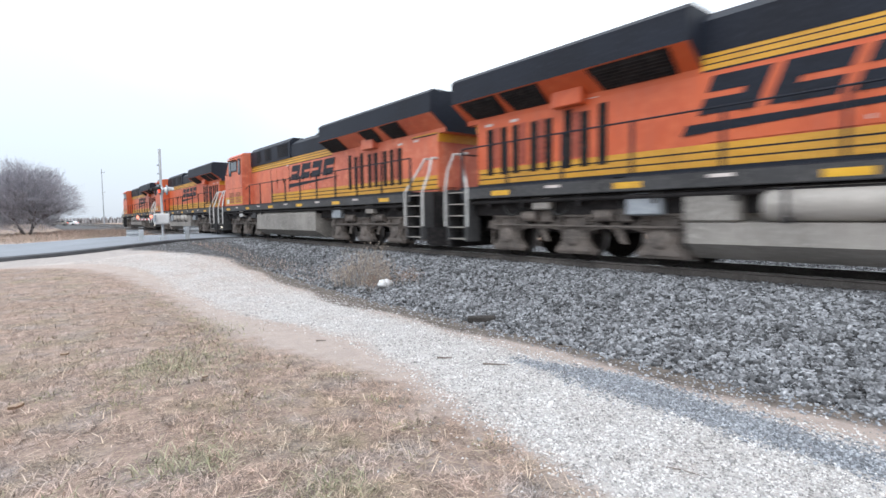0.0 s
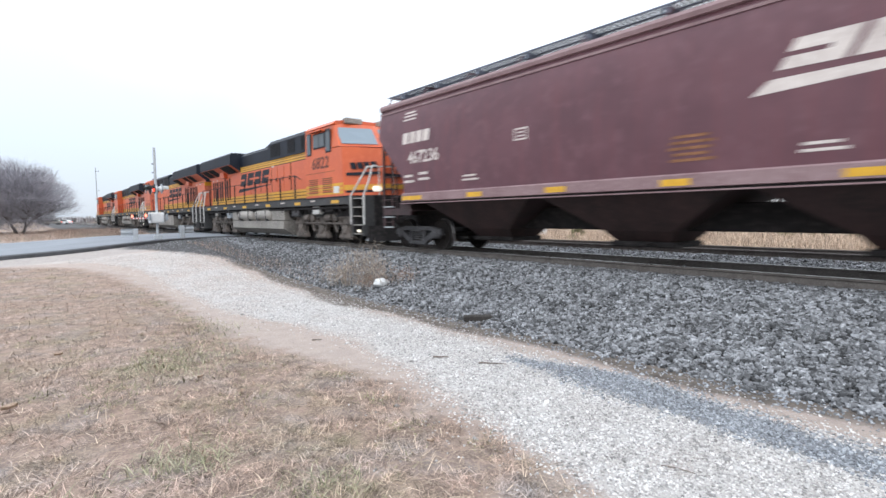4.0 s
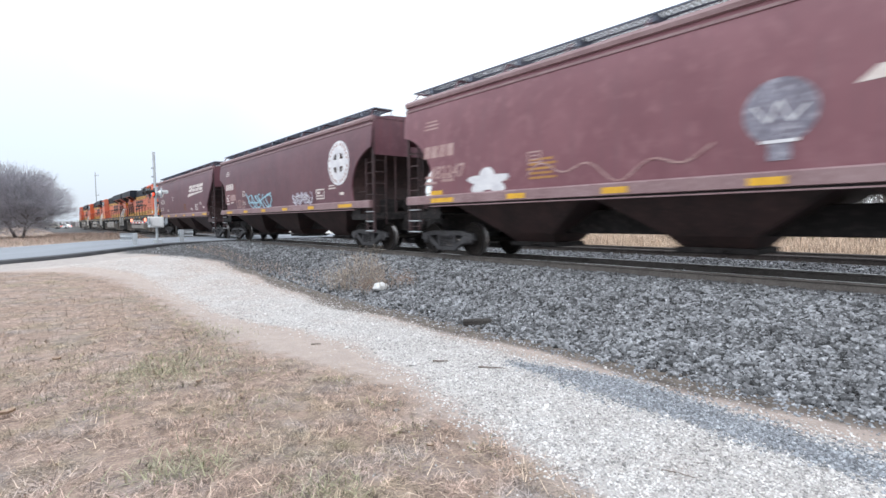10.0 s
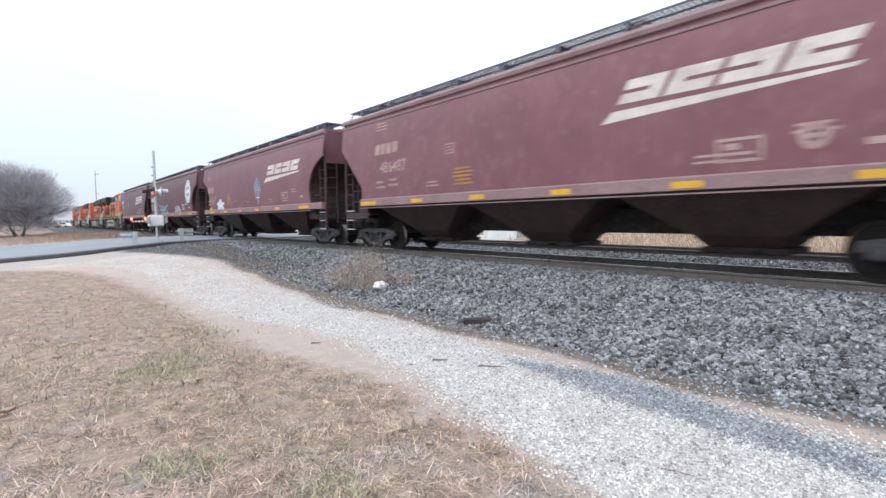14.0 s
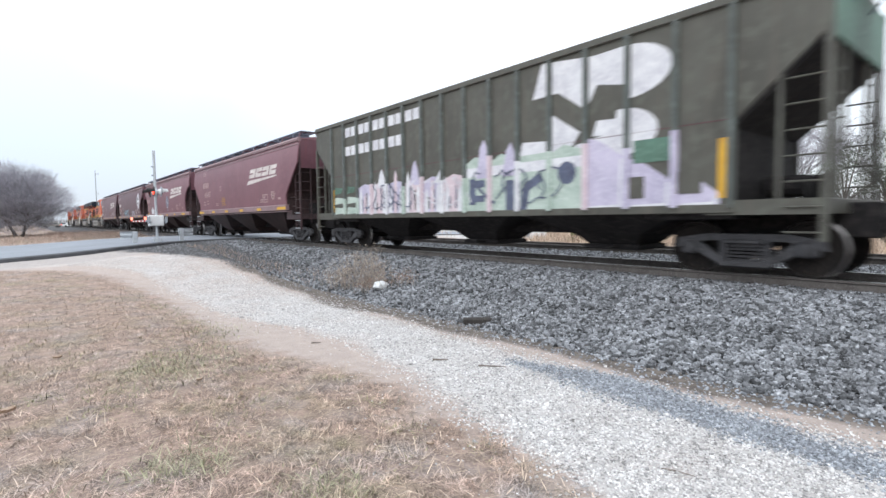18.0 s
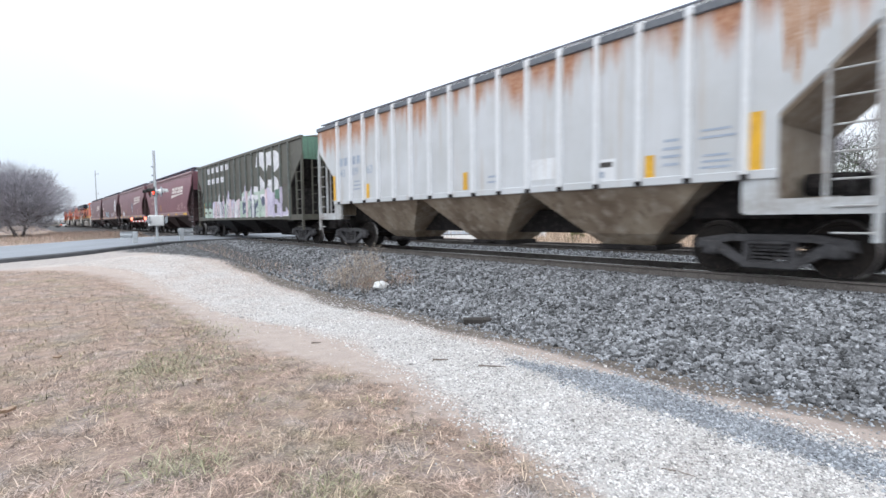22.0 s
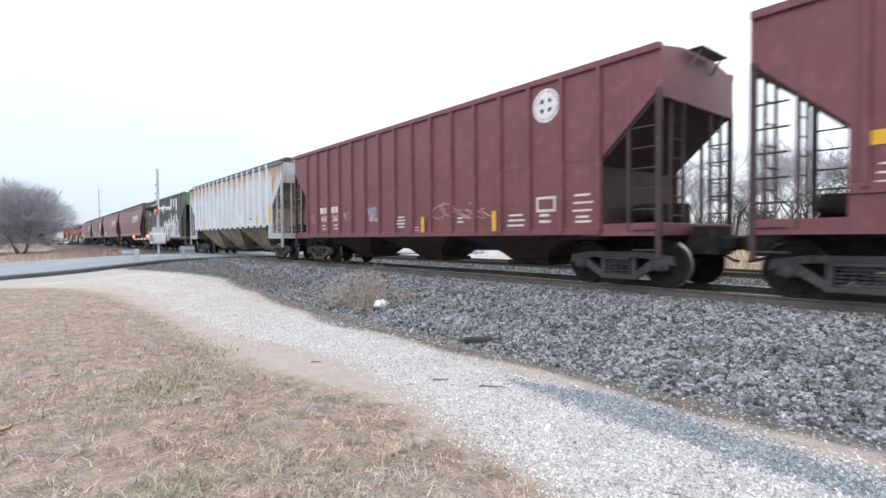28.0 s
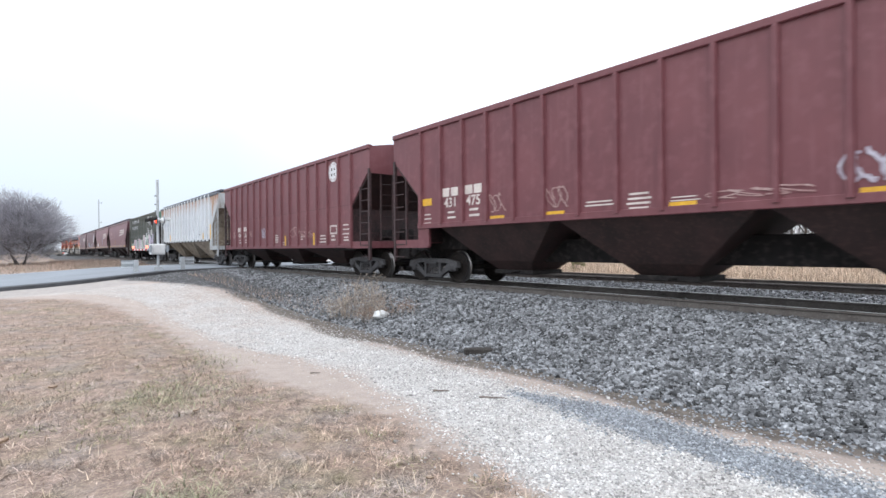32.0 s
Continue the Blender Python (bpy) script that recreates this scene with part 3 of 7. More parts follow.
def on_bed(x, y):
    return x > piecewise(TOE, y) - 0.38 + 0.95 * rng.random() ** 1.5 and rng.random() > 0.75 * smooth01(15, 20, y) * smooth01(8.2, 6.9, x)


def stone_sizes(places, lo, hi):
    """Crushed stone is trodden small and flat towards the crossing."""
    return np.array([rng.uniform(lo, hi) * (1 - 0.5 * smooth01(13, 21, y) * smooth01(8.4, 6.8, x)) for x, y, z in places])


pl = sown(64000, 3.0, 9.6, -8, 30, on_bed, 0.006, 1.4)
scatter("ballast", pl, stone_sizes(pl, 0.022, 0.056), M_STONE, "loose grey crushed stone ballast along the rails", "ballast", 11, 0.8)
pl = sown(28000, 9.75, 18.0, -6, 34, lift=0.004, near=0.6)
scatter("ballast", pl, rng.uniform(0.025, 0.05, len(pl)), M_STONE, "grey crushed stone between and beyond the rails", "ballast", 12, 0.8)


def in_spill(x, y):
    return abs(x - piecewise(SPILL_MID, y)) < piecewise(SPILL_HALF, y) + rng.normal(0, 0.11) + 0.14 * noise.noise((x * 3, y * 3, 4.4))


def on_path(x, y):
    edge = piecewise(WHITE_LEFT, y) + rng.normal(0.05, 0.13 if rng.random() < 0.88 else 0.55)
    return edge < x < min(5.18, piecewise(TOE, y)) + rng.normal(0, 0.16 if rng.random() < 0.8 else 0.45) and not (y < 4.5 and in_spill(x, y))


pl = sown(70000, 1.0, 6.4, -6, 23, on_path, 0.0, 1.9)
scatter("gravel", pl, rng.uniform(0.006, 0.0165, len(pl)) * (1 + 0.9 * (rng.random(len(pl)) > 0.985)), M_LIME, "crushed white limestone on the beaten path", "gravel", 13)
pl = sown(9500, 4.0, 5.6, -5, 4.6, in_spill, 0.003, 1.0)
scatter("gravel", pl, rng.uniform(0.007, 0.019, len(pl)), M_SPILL, "grey stones spilled along the path", "gravel", 14)


pl = sown(5200, 5.0, 6.4, -5, 16, lambda x, y: x > 5.45 + 0.6 * rng.random(), 0.002, 0.9)
scatter("gravel", pl, rng.uniform(0.006, 0.026, len(pl)), M_SPILL, "mixed grey chips in the mud at the foot of the ballast", "gravel", 15)


# ---- dry grass, joined blades ----
def blades(name, places, length, width, material, label, category, seed, lie=0.6):
    """Many thin bent blades as one mesh. lie: 0 upright, 1 flat on the ground."""
    rg = np.random.default_rng(seed)
    k = len(places)
    a = rg.uniform(0, 2 * np.pi, k)
    tilt = np.clip(rg.normal(lie, 0.22, k), 0.02, 0.97) * np.pi / 2
    L = length * rg.uniform(0.5, 1.4, k)
    way = np.stack([np.cos(a) * np.sin(tilt), np.sin(a) * np.sin(tilt), np.cos(tilt)], -1)
    side = np.stack([-np.sin(a), np.cos(a), np.zeros(k)], -1) * (width * rg.uniform(0.6, 1.4, k))[:, None]
    p = np.asarray(places)
    mid = p + way * (L * 0.55)[:, None]
    tip = p + way * L[:, None] + np.stack([np.cos(a), np.sin(a), -0.6 * np.ones(k)], -1) * (L * 0.25 * rg.random(k))[:, None]
    tip[:, 2] = np.maximum(tip[:, 2], p[:, 2] + 0.004)
    v = np.stack([p - side, p + side, mid + side * 0.8, mid - side * 0.8, tip], 1)
    f4 = np.array((0, 1, 2, 3))[None] + 5 * np.arange(k)[:, None]
    f3 = np.array((3, 2, 4))[None] + 5 * np.arange(k)[:, None]
    m = bpy.data.meshes.new(name)
    m.vertices.add(5 * k)
    m.vertices.foreach_set("co", v.ravel())
    m.loops.add(7 * k)
    m.loops.foreach_set("vertex_index", np.concatenate([f4, f3], 1).ravel())
    m.polygons.add(2 * k)
    m.polygons.foreach_set("loop_start", np.stack([7 * np.arange(k), 7 * np.arange(k) + 4], -1).ravel())
    m.update(calc_edges=True)
    m.materials.append(material)
    return tagged(new(name, m), label, category, kind="stuff")


def on_grass(x, y):
    return x < piecewise(PATH_LEFT, y) + rng.normal(-0.06, 0.14)


def matted(x, y):
    return on_grass(x, y) and rng.random() < 0.55 + 1.3 * noise.noise((x * 4.5, y * 4.5, 1.3)) + 0.5 * noise.noise((x * 1.3, y * 1.3, 7.7))


pl = sown(172000, -9, 3.3, -6, 23, matted, 0.0, 1.9)
blades("dry_grass", pl, 0.075, 0.0023, M_STRAW, "short flattened straw coloured winter grass", "grass", 21, 0.88)
clumps = [(x, y) for x, y, z in sown(46, -1.6, 3.0, 1.8, 9, on_grass, near=0.6)]
pl = []
for cx, cy in clumps:
    s = 0.08 + 0.16 * rng.random()
    for _ in range(90):
        x, y = rng.normal(cx, s), rng.normal(cy, s)
        if on_grass(x, y):
            pl.append((x, y, land(x, y)))
# dull green along the edge of the path
for cx, cy in ((2.05, 8.3), (1.95, 7.5), (2.1, 9.3), (2.05, 10.4), (1.9, 11.4), (1.35, 6.6), (1.1, 6.3), (1.5, 7.1), (1.7, 12.6)):
    for _ in range(170):
        x, y = rng.normal(cx, 0.17), rng.normal(cy, 0.36)
        pl.append((x, y, land(x, y)))
pl2 = sown(5600, -2.6, 3.1, -3, 12, on_grass, 0.012, 1.2)
blades("straw_litter", pl2, 0.13, 0.0024, M_LITTER, "pale loose straw stalks lying on the grass", "straw", 23, 0.93)
blades("green_grass", pl, 0.06, 0.0028, M_GRASSGREEN, "thin dull green grass in patches", "grass", 22, 0.72)


# ---- the two tracks ----
def rail_mesh(length):
    bm = bmesh.new()
    prof = ((-0.07, 0.0), (0.07, 0.0), (0.07, 0.012), (0.012, 0.03), (0.010, 0.13), (0.036, 0.145), (0.036, 0.175), (0.028, 0.18), (-0.028, 0.18), (-0.036, 0.175), (-0.036, 0.145), (-0.010, 0.13), (-0.012, 0.03), (-0.07, 0.012))
    prism(bm, prof, "y", -length / 2, length / 2)
    for f in bm.faces:
        if all(v.co.z > 0.174 for v in f.verts):
            f.material_index = 1
    return bm


def track(cx, label, shine):
    root = tagged(new("railway_track"), label, "railway track", kind="structure")
    root.location = (cx, 60, 0)
    first = part("rail", rail_mesh(700), (M_RAIL, M_RAILTOP if shine else M_RAIL), root)
    first.location = (-0.753, 0, RAIL_Z - 0.18)
    again(first, pose(0.753, 0, RAIL_Z - 0.18))
    bm = bmesh.new()
    box(bm, -1.3, 1.3, -0.115, 0.115, -0.18, 0.0, 0.012)
    tie = part("sleeper", bm, M_TIE, root)
    tie.location = (0, -64, RAIL_Z - 0.20)
    for i in range(1, 190):
        y = -64 + 0.53 * i
        if 32.0 < y + 60 < 40:
            continue
        again(tie, pose(rng.normal(0, 0.02), y, RAIL_Z - 0.20 + rng.normal(0, 0.006), 0, 0, rng.normal(0, 0.6)))
    return root


track(TRACK_X, "steel rails on timber sleepers under the train", True)
track(TRACK2_X, "rusty rails of a second idle track", False)

# grade crossing panels between and beside the rails
for cx in (TRACK_X, TRACK2_X):
    root = tagged(new("crossing_panel"), "grey concrete crossing panels flush with the rails", "crossing panel", kind="structure")
    root.location = (cx, 36, RAIL_Z)
    for x0, x1 in ((-0.66, 0.66), (-1.5, -0.82), (0.82, 1.5)):
        for j in range(3):
            bm = bmesh.new()
            box(bm, x0, x1, -4 + 2.7 * j, -4 + 2.7 * j + 2.66, -0.15, -0.012, 0.012)
            part("panel", bm, M_CONC, root)


# ---- paint marks on vehicle sides ----
def marks(name, polys, side, sx, material, parent, label="", lift=0.006):
    """Flat painted shapes: outlines of (along, z) on the side x = sx * side(z); along runs to the reader's right."""
    bm = bmesh.new()
    for k, poly in enumerate(polys):
        vs = [bm.verts.new((0.0004 * k, a, z)) for a, z in poly]
        bm.faces.new(vs)
    lo, hi = min(v.co.z for v in bm.verts), max(v.co.z for v in bm.verts)
    for i in range(1, int((hi - lo) / 0.2) + 1 if side is m_side else 1):
        bmesh.ops.bisect_plane(bm, geom=bm.verts[:] + bm.edges[:] + bm.faces[:], plane_co=(0, 0, lo + 0.2 * i), plane_no=(0, 0, 1))
    for v in bm.verts:
        a, z = v.co.y, v.co.z
        v.co = (sx * (side(z) + lift + v.co.x), sx * a, z)
    return link(name, bm, material, parent, label)


def slab(a0, a1, z0, z1, lean=0.0):
    return ((a0, z0), (a1, z0), (a1 + lean, z1), (a0 + lean, z1))


def disc(a, z, r, k=28):
    return tuple((a + r * math.cos(2 * math.pi * i / k), z + r * math.sin(2 * math.pi * i / k)) for i in range(k))


LETTERS = {}


def letter_mesh(text):
    if text not in LETTERS:
        cu = bpy.data.curves.new("letters", "FONT")
        cu.body, cu.size, cu.align_x = text, 1.0, "CENTER"
        cu.resolution_u, cu.offset = 3, 0.02
        ob = new("letters", cu)
        deps = bpy.context.evaluated_depsgraph_get()
        m = bpy.data.meshes.new_from_object(ob.evaluated_get(deps))
        LETTERS[text] = ([v.co.copy() for v in m.vertices], [tuple(p.vertices) for p in m.polygons])
        bpy.data.meshes.remove(m)
        bpy.data.objects.remove(ob)
    return LETTERS[text]


def lettering(text, a, z, size, side, sx, material, parent, wide=1.0, lean=0.0, name="lettering"):
    vs, fs = letter_mesh(text)
    m = bpy.data.meshes.new(name)
    out = []
    for v in vs:
        al, zz = a + (v.x * wide + v.y * lean) * size, z + v.y * size
        out.append((sx * (side(zz) + 0.007), sx * al, zz))
    m.from_pydata(out, [], fs)
    m.materials.append(material)
    ob = new(name, m)
    ob.parent = parent
    return ob


def bars(a, z, w, rows, step=0.1, thick=0.045):
    """Unreadable small print."""
    return [slab(a - w / 2 * (0.8 + 0.2 * ((i * 7) % 3) / 2), a + w / 2 * (0.75 + 0.25 * ((i * 5) % 3) / 2), z - i * step, z - i * step + thick) for i in range(rows)]


def stroke(pts, w, seed=0):
    """A thick wavy sprayed line as quads."""
    out = []
    for (a, z), (c, d) in zip(pts, pts[1:]):
        k = math.hypot(c - a, d - z) or 1
        nx_, nz_ = -(d - z) / k * w / 2, (c - a) / k * w / 2
        ex, ez = (c - a) / k * w * 0.3, (d - z) / k * w * 0.3
        out.append(((a - ex - nx_, z - ez - nz_), (c + ex - nx_, d + ez - nz_), (c + ex + nx_, d + ez + nz_), (a - ex + nx_, z - ez + nz_)))
    return out


def tag_scrawl(a, z, w, h, seed, thick=0.09, loops=5):
    """A spray tag with no words in it: looping wide strokes."""
    r = random.Random(seed)
    out = []
    for k in range(loops):
        ca = a - w / 2 + w * (k + 0.5) / loops
        pts, ph, tw = [], r.uniform(0, 6.3), r.uniform(0.7, 1.5)
        for i in range(13):
            q = i / 12
            pts.append((ca + w / loops * 0.75 * math.sin(ph + q * 5.2 * tw), z + h * 0.48 * math.cos(ph * 1.7 + q * 4.1 * tw) * (0.7 + 0.3 * r.random())))
        out += stroke(pts, thick * r.uniform(0.8, 1.3))
    return out


def flat_side(v):
    return lambda z: v


# ---- running gear shared by the freight cars ----
def wheelset_mesh(radius):
    bm = bmesh.new()
    for s in (-1, 1):
        prof = [(s * 0.68, radius + 0.028), (s * 0.705, radius + 0.026), (s * 0.725, radius), (s * 0.815, radius - 0.006), (s * 0.815, radius - 0.055), (s * 0.785, radius - 0.075), (s * 0.775, 0.17), (s * 0.83, 0.15), (s * 0.83, 0.08)]
        inner = [(s * 0.68, 0.15), (s * 0.70, 0.17), (s * 0.71, radius - 0.08), (s * 0.68, radius - 0.05)]
        lathe(bm, inner + prof, (0, 0, 0), "x", 28)
        for k in range(4):
            a = math.pi / 2 * k + 0.4
            rod(bm, (s * 0.776, math.cos(a) * radius * 0.6, math.sin(a) * radius * 0.6), (s * 0.79, math.cos(a) * radius * 0.6, math.sin(a) * radius * 0.6), 0.035, 8)
    rod(bm, (-1.02, 0, 0), (1.02, 0, 0), 0.075, 12)
    bmesh.ops.recalc_face_normals(bm, faces=bm.faces)
    for f in bm.faces:
        rr = [math.hypot(v.co.y, v.co.z) for v in f.verts]
        if min(rr) > radius - 0.015 and max(abs(v.co.x) for v in f.verts) > 0.72:
            f.material_index = 1
    return bm


WHEELSETS = []


def freight_truck(parent, y, label="cast steel truck with two wheelsets"):
    R, WB = 0.457, 0.89
    bm = bmesh.new()
    for s in (-1, 1):
        x0, x1 = sorted((s * 0.93, s * 1.06))
        # side frame: an upper arch, a lower sling and two window openings
        prism(bm, ((-1.16, 0.44), (-1.12, 0.62), (-0.62, 0.70), (0.62, 0.70), (1.12, 0.62), (1.16, 0.44), (1.0, 0.50), (0.6, 0.58), (-0.6, 0.58), (-1.0, 0.50)), "x", x0, x1)
        for e in (-1, 1):
            prism(bm, ((e * 0.98, 0.50), (e * 0.74, 0.56), (e * 0.30, 0.25), (e * 0.34, 0.14)) if e > 0 else ((-0.34, 0.14), (-0.30, 0.25), (-0.74, 0.56), (-0.98, 0.50)), "x", x0, x1)
            box(bm, x0 - 0.01, x1 + 0.01, e * 0.89 - 0.17, e * 0.89 + 0.17, 0.34, 0.60, 0.03)
            lathe(bm, ((s * 1.0, 0.13), (s * 1.09, 0.13), (s * 1.12, 0.10), (s * 1.13, 0.04)), (0, e * 0.89, 0.457), "x", 14)
            box(bm, x0 + 0.01, x1 - 0.01, e * 0.34 - 0.05, e * 0.34 + 0.05, 0.16, 0.62)
        box(bm, x0, x1, -0.42, 0.42, 0.13, 0.24, 0.02)
        for j in range(4):
            yy = -0.21 + 0.14 * j
            for q in range(5):
                lathe(bm, ((0.24 + 0.06 * q, 0.058), (0.275 + 0.06 * q, 0.058)), (s * 1.0, yy, 0), "z", 8)
        box(bm, s * 1.0 - 0.14, s * 1.0 + 0.14, -0.3, 0.3, 0.54, 0.60, 0.01)
    box(bm, -1.05, 1.05, -0.2, 0.2, 0.45, 0.68, 0.03)
    tr = part("truck", bm, M_TRUCK, parent, label)
    tr.location = (0, y, 0)
    for e in (-1, 1):
        w = part("wheelset", wheelset_mesh(R), (M_WHEEL, M_TREAD), tr)
        w.location = (0, e * WB, R)
        WHEELSETS.append((w, R, 1))
    return tr


def coupler(parent, y, s):
    bm = bmesh.new()
    box(bm, -0.12, 0.12, *sorted((y - s * 0.9, y - s * 0.18)), 0.78, 0.98, 0.03)
    box(bm, -0.19, 0.10, *sorted((y - s * 0.32, y - s * 0.02)), 0.72, 1.02, 0.05)
    box(bm, 0.06, 0.20, *sorted((y - s * 0.30, y + s * 0.06)), 0.74, 1.0, 0.04)
    part("coupler", bm, M_GRIME, parent)
    bm = bmesh.new()
    pts = [(0.35, y - s * 0.75, 0.92)] + [(0.35 - 0.06 * i, y - s * (0.62 - 0.12 * i), 0.86 - 0.34 * math.sin(i / 5 * 1.57)) for i in range(6)]
    pipe(bm, pts, 0.028, 8)
    part("air_hose", bm, M_RUBBER, parent)


def ladder(parent, x, y0, y1, z0, z1, material, across="y", rungs=6, name="ladder"):
    bm = bmesh.new()
    for k in (y0, y1):
        if across == "y":
            box(bm, x - 0.025, x + 0.025, k - 0.018, k + 0.018, z0, z1)
        else:
            box(bm, k - 0.018, k + 0.018, x - 0.025, x + 0.025, z0, z1)
    for i in range(rungs):
        z = z0 + (z1 - z0) * (i + 0.6) / rungs
        if across == "y":
            rod(bm, (x, y0, z), (x, y1, z), 0.014, 6)
        else:
            rod(bm, (y0, x, z), (y1, x, z), 0.014, 6)
    return part(name, bm, material, parent)


def bay(parent, y0, y1, ztop, half, zbot, mouth, material, waist=0.2, name="hopper_bay"):
    """One discharge bay: a funnel that narrows in both directions, with its outlet gate."""
    bm = bmesh.new()
    ym = (y0 + y1) / 2
    lo = [bm.verts.new((sx * 0.5, ym + sy * mouth / 2, zbot)) for sx, sy in ((-1, -1), (1, -1), (1, 1), (-1, 1))]
    mid = [bm.verts.new((sx * 0.78, ym + sy * (mouth / 2 + waist), 0.66)) for sx, sy in ((-1, -1), (1, -1), (1, 1), (-1, 1))]
    hi = [bm.verts.new((sx * half, y, ztop)) for sx, y in ((-1, y0), (1, y0), (1, y1), (-1, y1))]
    bm.faces.new(lo[::-1])
    bm.faces.new(hi)
    for i in range(4):
        j = (i + 1) % 4
        bm.faces.new((lo[i], lo[j], mid[j], mid[i]))
        bm.faces.new((mid[i], mid[j], hi[j], hi[i]))
    ob = part(name, bm, material, parent)
    bm = bmesh.new()
    box(bm, -0.6, 0.6, ym - mouth / 2 - 0.12, ym + mouth / 2 + 0.12, zbot - 0.09, zbot + 0.02, 0.015)
    rod(bm, (-0.95, ym - mouth * 0.2, zbot - 0.03), (0.95, ym - mouth * 0.2, zbot - 0.03), 0.03, 6)
    part("outlet_gate", bm, M_GRIME, ob)
    return ob


def roof_walk(parent, x0, x1, y0, y1, z, material, posts=9, name="running_board"):
    """A see-through roof walk on brackets."""
    bm = bmesh.new()
    for x in (x0, x1, (x0 + x1) / 2):
        box(bm, x - 0.02, x + 0.02, y0, y1, z - 0.03, z)
    k = int((y1 - y0) / 0.11)
    for i in range(k + 1):
        y = y0 + (y1 - y0) * i / k
        box(bm, x0, x1, y - 0.036, y + 0.036, z - 0.012, z - 0.004)
    for i in range(posts):
        y = y0 + (y1 - y0) * (i + 0.5) / posts
        box(bm, x0, x1, y - 0.05, y + 0.05, z - 0.16, z - 0.03)
    return part(name, bm, material, parent)


# ---- smooth curved-side covered hopper ----
M_PROFILE = ((1.40, 1.585), (1.70, 1.60), (2.3, 1.622), (2.9, 1.628), (3.5, 1.615), (3.95, 1.575), (4.28, 1.50), (4.36, 1.49))


def m_side(z):
    return piecewise(M_PROFILE, z)


ROUND_CUT = ((1.7, 1.22), (1.9, 1.27), (2.2, 1.30), (2.5, 1.23), (2.8, 1.06), (3.0, 0.88), (3.15, 0.69), (3.28, 0.46), (3.38, 0.22), (3.44, 0.0))
STRAIGHT_CUT = ((1.7, 1.30), (2.05, 1.32), (2.15, 1.26), (3.44, 0.0))


def curved_hopper(label, paint, cut_at=ROUND_CUT):
    car = tagged(new("covered_hopper"), label, "freight car", "freight cars")
    HALF = 8.42
    sill_end = 0.12 if cut_at is ROUND_CUT else 1.25
    # side sheets, with the lower end corners cut away
    zs = [1.70, 1.8, 1.9, 2.05, 2.2, 2.35, 2.5, 2.65, 2.8, 2.9, 3.0, 3.08, 3.15, 3.22, 3.28, 3.33, 3.38, 3.44, 3.5, 3.75, 3.95, 4.15, 4.36]
    for s in (-1, 1):
        bm = bmesh.new()
        rowsv = []
        for z in zs:
            cut = piecewise(cut_at, z) if z < 3.44 else 0.0
            e = HALF - cut
            rowsv.append([bm.verts.new((s * m_side(z), e * k, z)) for k in (-1, -0.5, 0, 0.5, 1)])
        inner = [[bm.verts.new((v.co.x - s * 0.05, v.co.y, v.co.z)) for v in r] for r in rowsv]
        for r0, r1 in zip(rowsv, rowsv[1:]):
            for i in range(4):
                bm.faces.new((r0[i], r0[i + 1], r1[i + 1], r1[i]))
        for r0, r1, q0, q1 in zip(rowsv, rowsv[1:], inner, inner[1:]):
            for i in (0, 4):
                bm.faces.new([bm.verts.new(v.co) for v in (r0[i], r1[i], q1[i], q0[i])])
        part("side_sheet", bm, paint, car, smooth=True)
    for s in (-1, 1):
        bm = bmesh.new()
        prism(bm, ((s * 1.60, 1.45), (s * 1.645, 1.46), (s * 1.645, 1.67), (s * 1.612, 1.70), (s * 1.50, 1.70), (s * 1.50, 1.45)), "y", -HALF + sill_end, HALF - sill_end)
        prism(bm, ((s * 1.50, 1.385), (s * 1.628, 1.385), (s * 1.628, 1.41), (s * 1.50, 1.41)), "y", -HALF + 1.2, HALF - 1.2)
        part("side_sill", bm, M_LEDGE_SHEEN, car)
        # black strip fills the gap under the sill; the gap's shade is its colour
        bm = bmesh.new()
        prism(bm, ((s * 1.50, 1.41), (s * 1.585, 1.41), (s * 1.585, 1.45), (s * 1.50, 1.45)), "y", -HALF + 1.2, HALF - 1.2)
        part("sill_gap_shade", bm, M_GRIME, car)
        bm = bmesh.new()
        prism(bm, ((s * 1.49, 4.30), (s * 1.56, 4.32), (s * 1.575, 4.40), (s * 1.54, 4.47), (s * 1.42, 4.48), (s * 1.42, 4.30)), "y", -HALF, HALF)
        prism(bm, ((s * 1.50, 4.16), (s * 1.548, 4.17), (s * 1.548, 4.22), (s * 1.50, 4.24)), "y", -HALF, HALF)
        part("roof_rail", bm, M_LEDGE_SHEEN, car, smooth=False)
    bm = bmesh.new()
    prism(bm, ((-1.5, 4.40), (-0.9, 4.52), (0, 4.56), (0.9, 4.52), (1.5, 4.40)), "y", -HALF, HALF)
    part("roof", bm, paint, car)
    bm = bmesh.new()
    box(bm, -0.33, 0.33, -HALF + 0.9, HALF - 0.9, 4.55, 4.66, 0.02)
    part("hatch_trough", bm, M_GRATE, car)
    for x0, x1 in ((-1.34, -0.62), (0.62, 1.34)):
        roof_walk(car, x0, x1, -HALF + 0.15, HALF - 0.15, 4.76, M_GRATE, 10)
    for s in (-1, 1):
        bm = bmesh.new()
        pipe(bm, ((s * 1.46, 0, 4.42), (s * 1.28, 0, 4.72), (s * 0.62, 0, 4.74), (s * 0.5, 0, 4.5)), 0.022, 5)
        arm = part("walk_bracket", bm, paint, car)
        arm.location = (0, -HALF + 0.3, 0)
        for i in range(1, 10):
            again(arm, pose(0, -HALF + 0.3 + (2 * HALF - 0.6) * i / 9, 0))
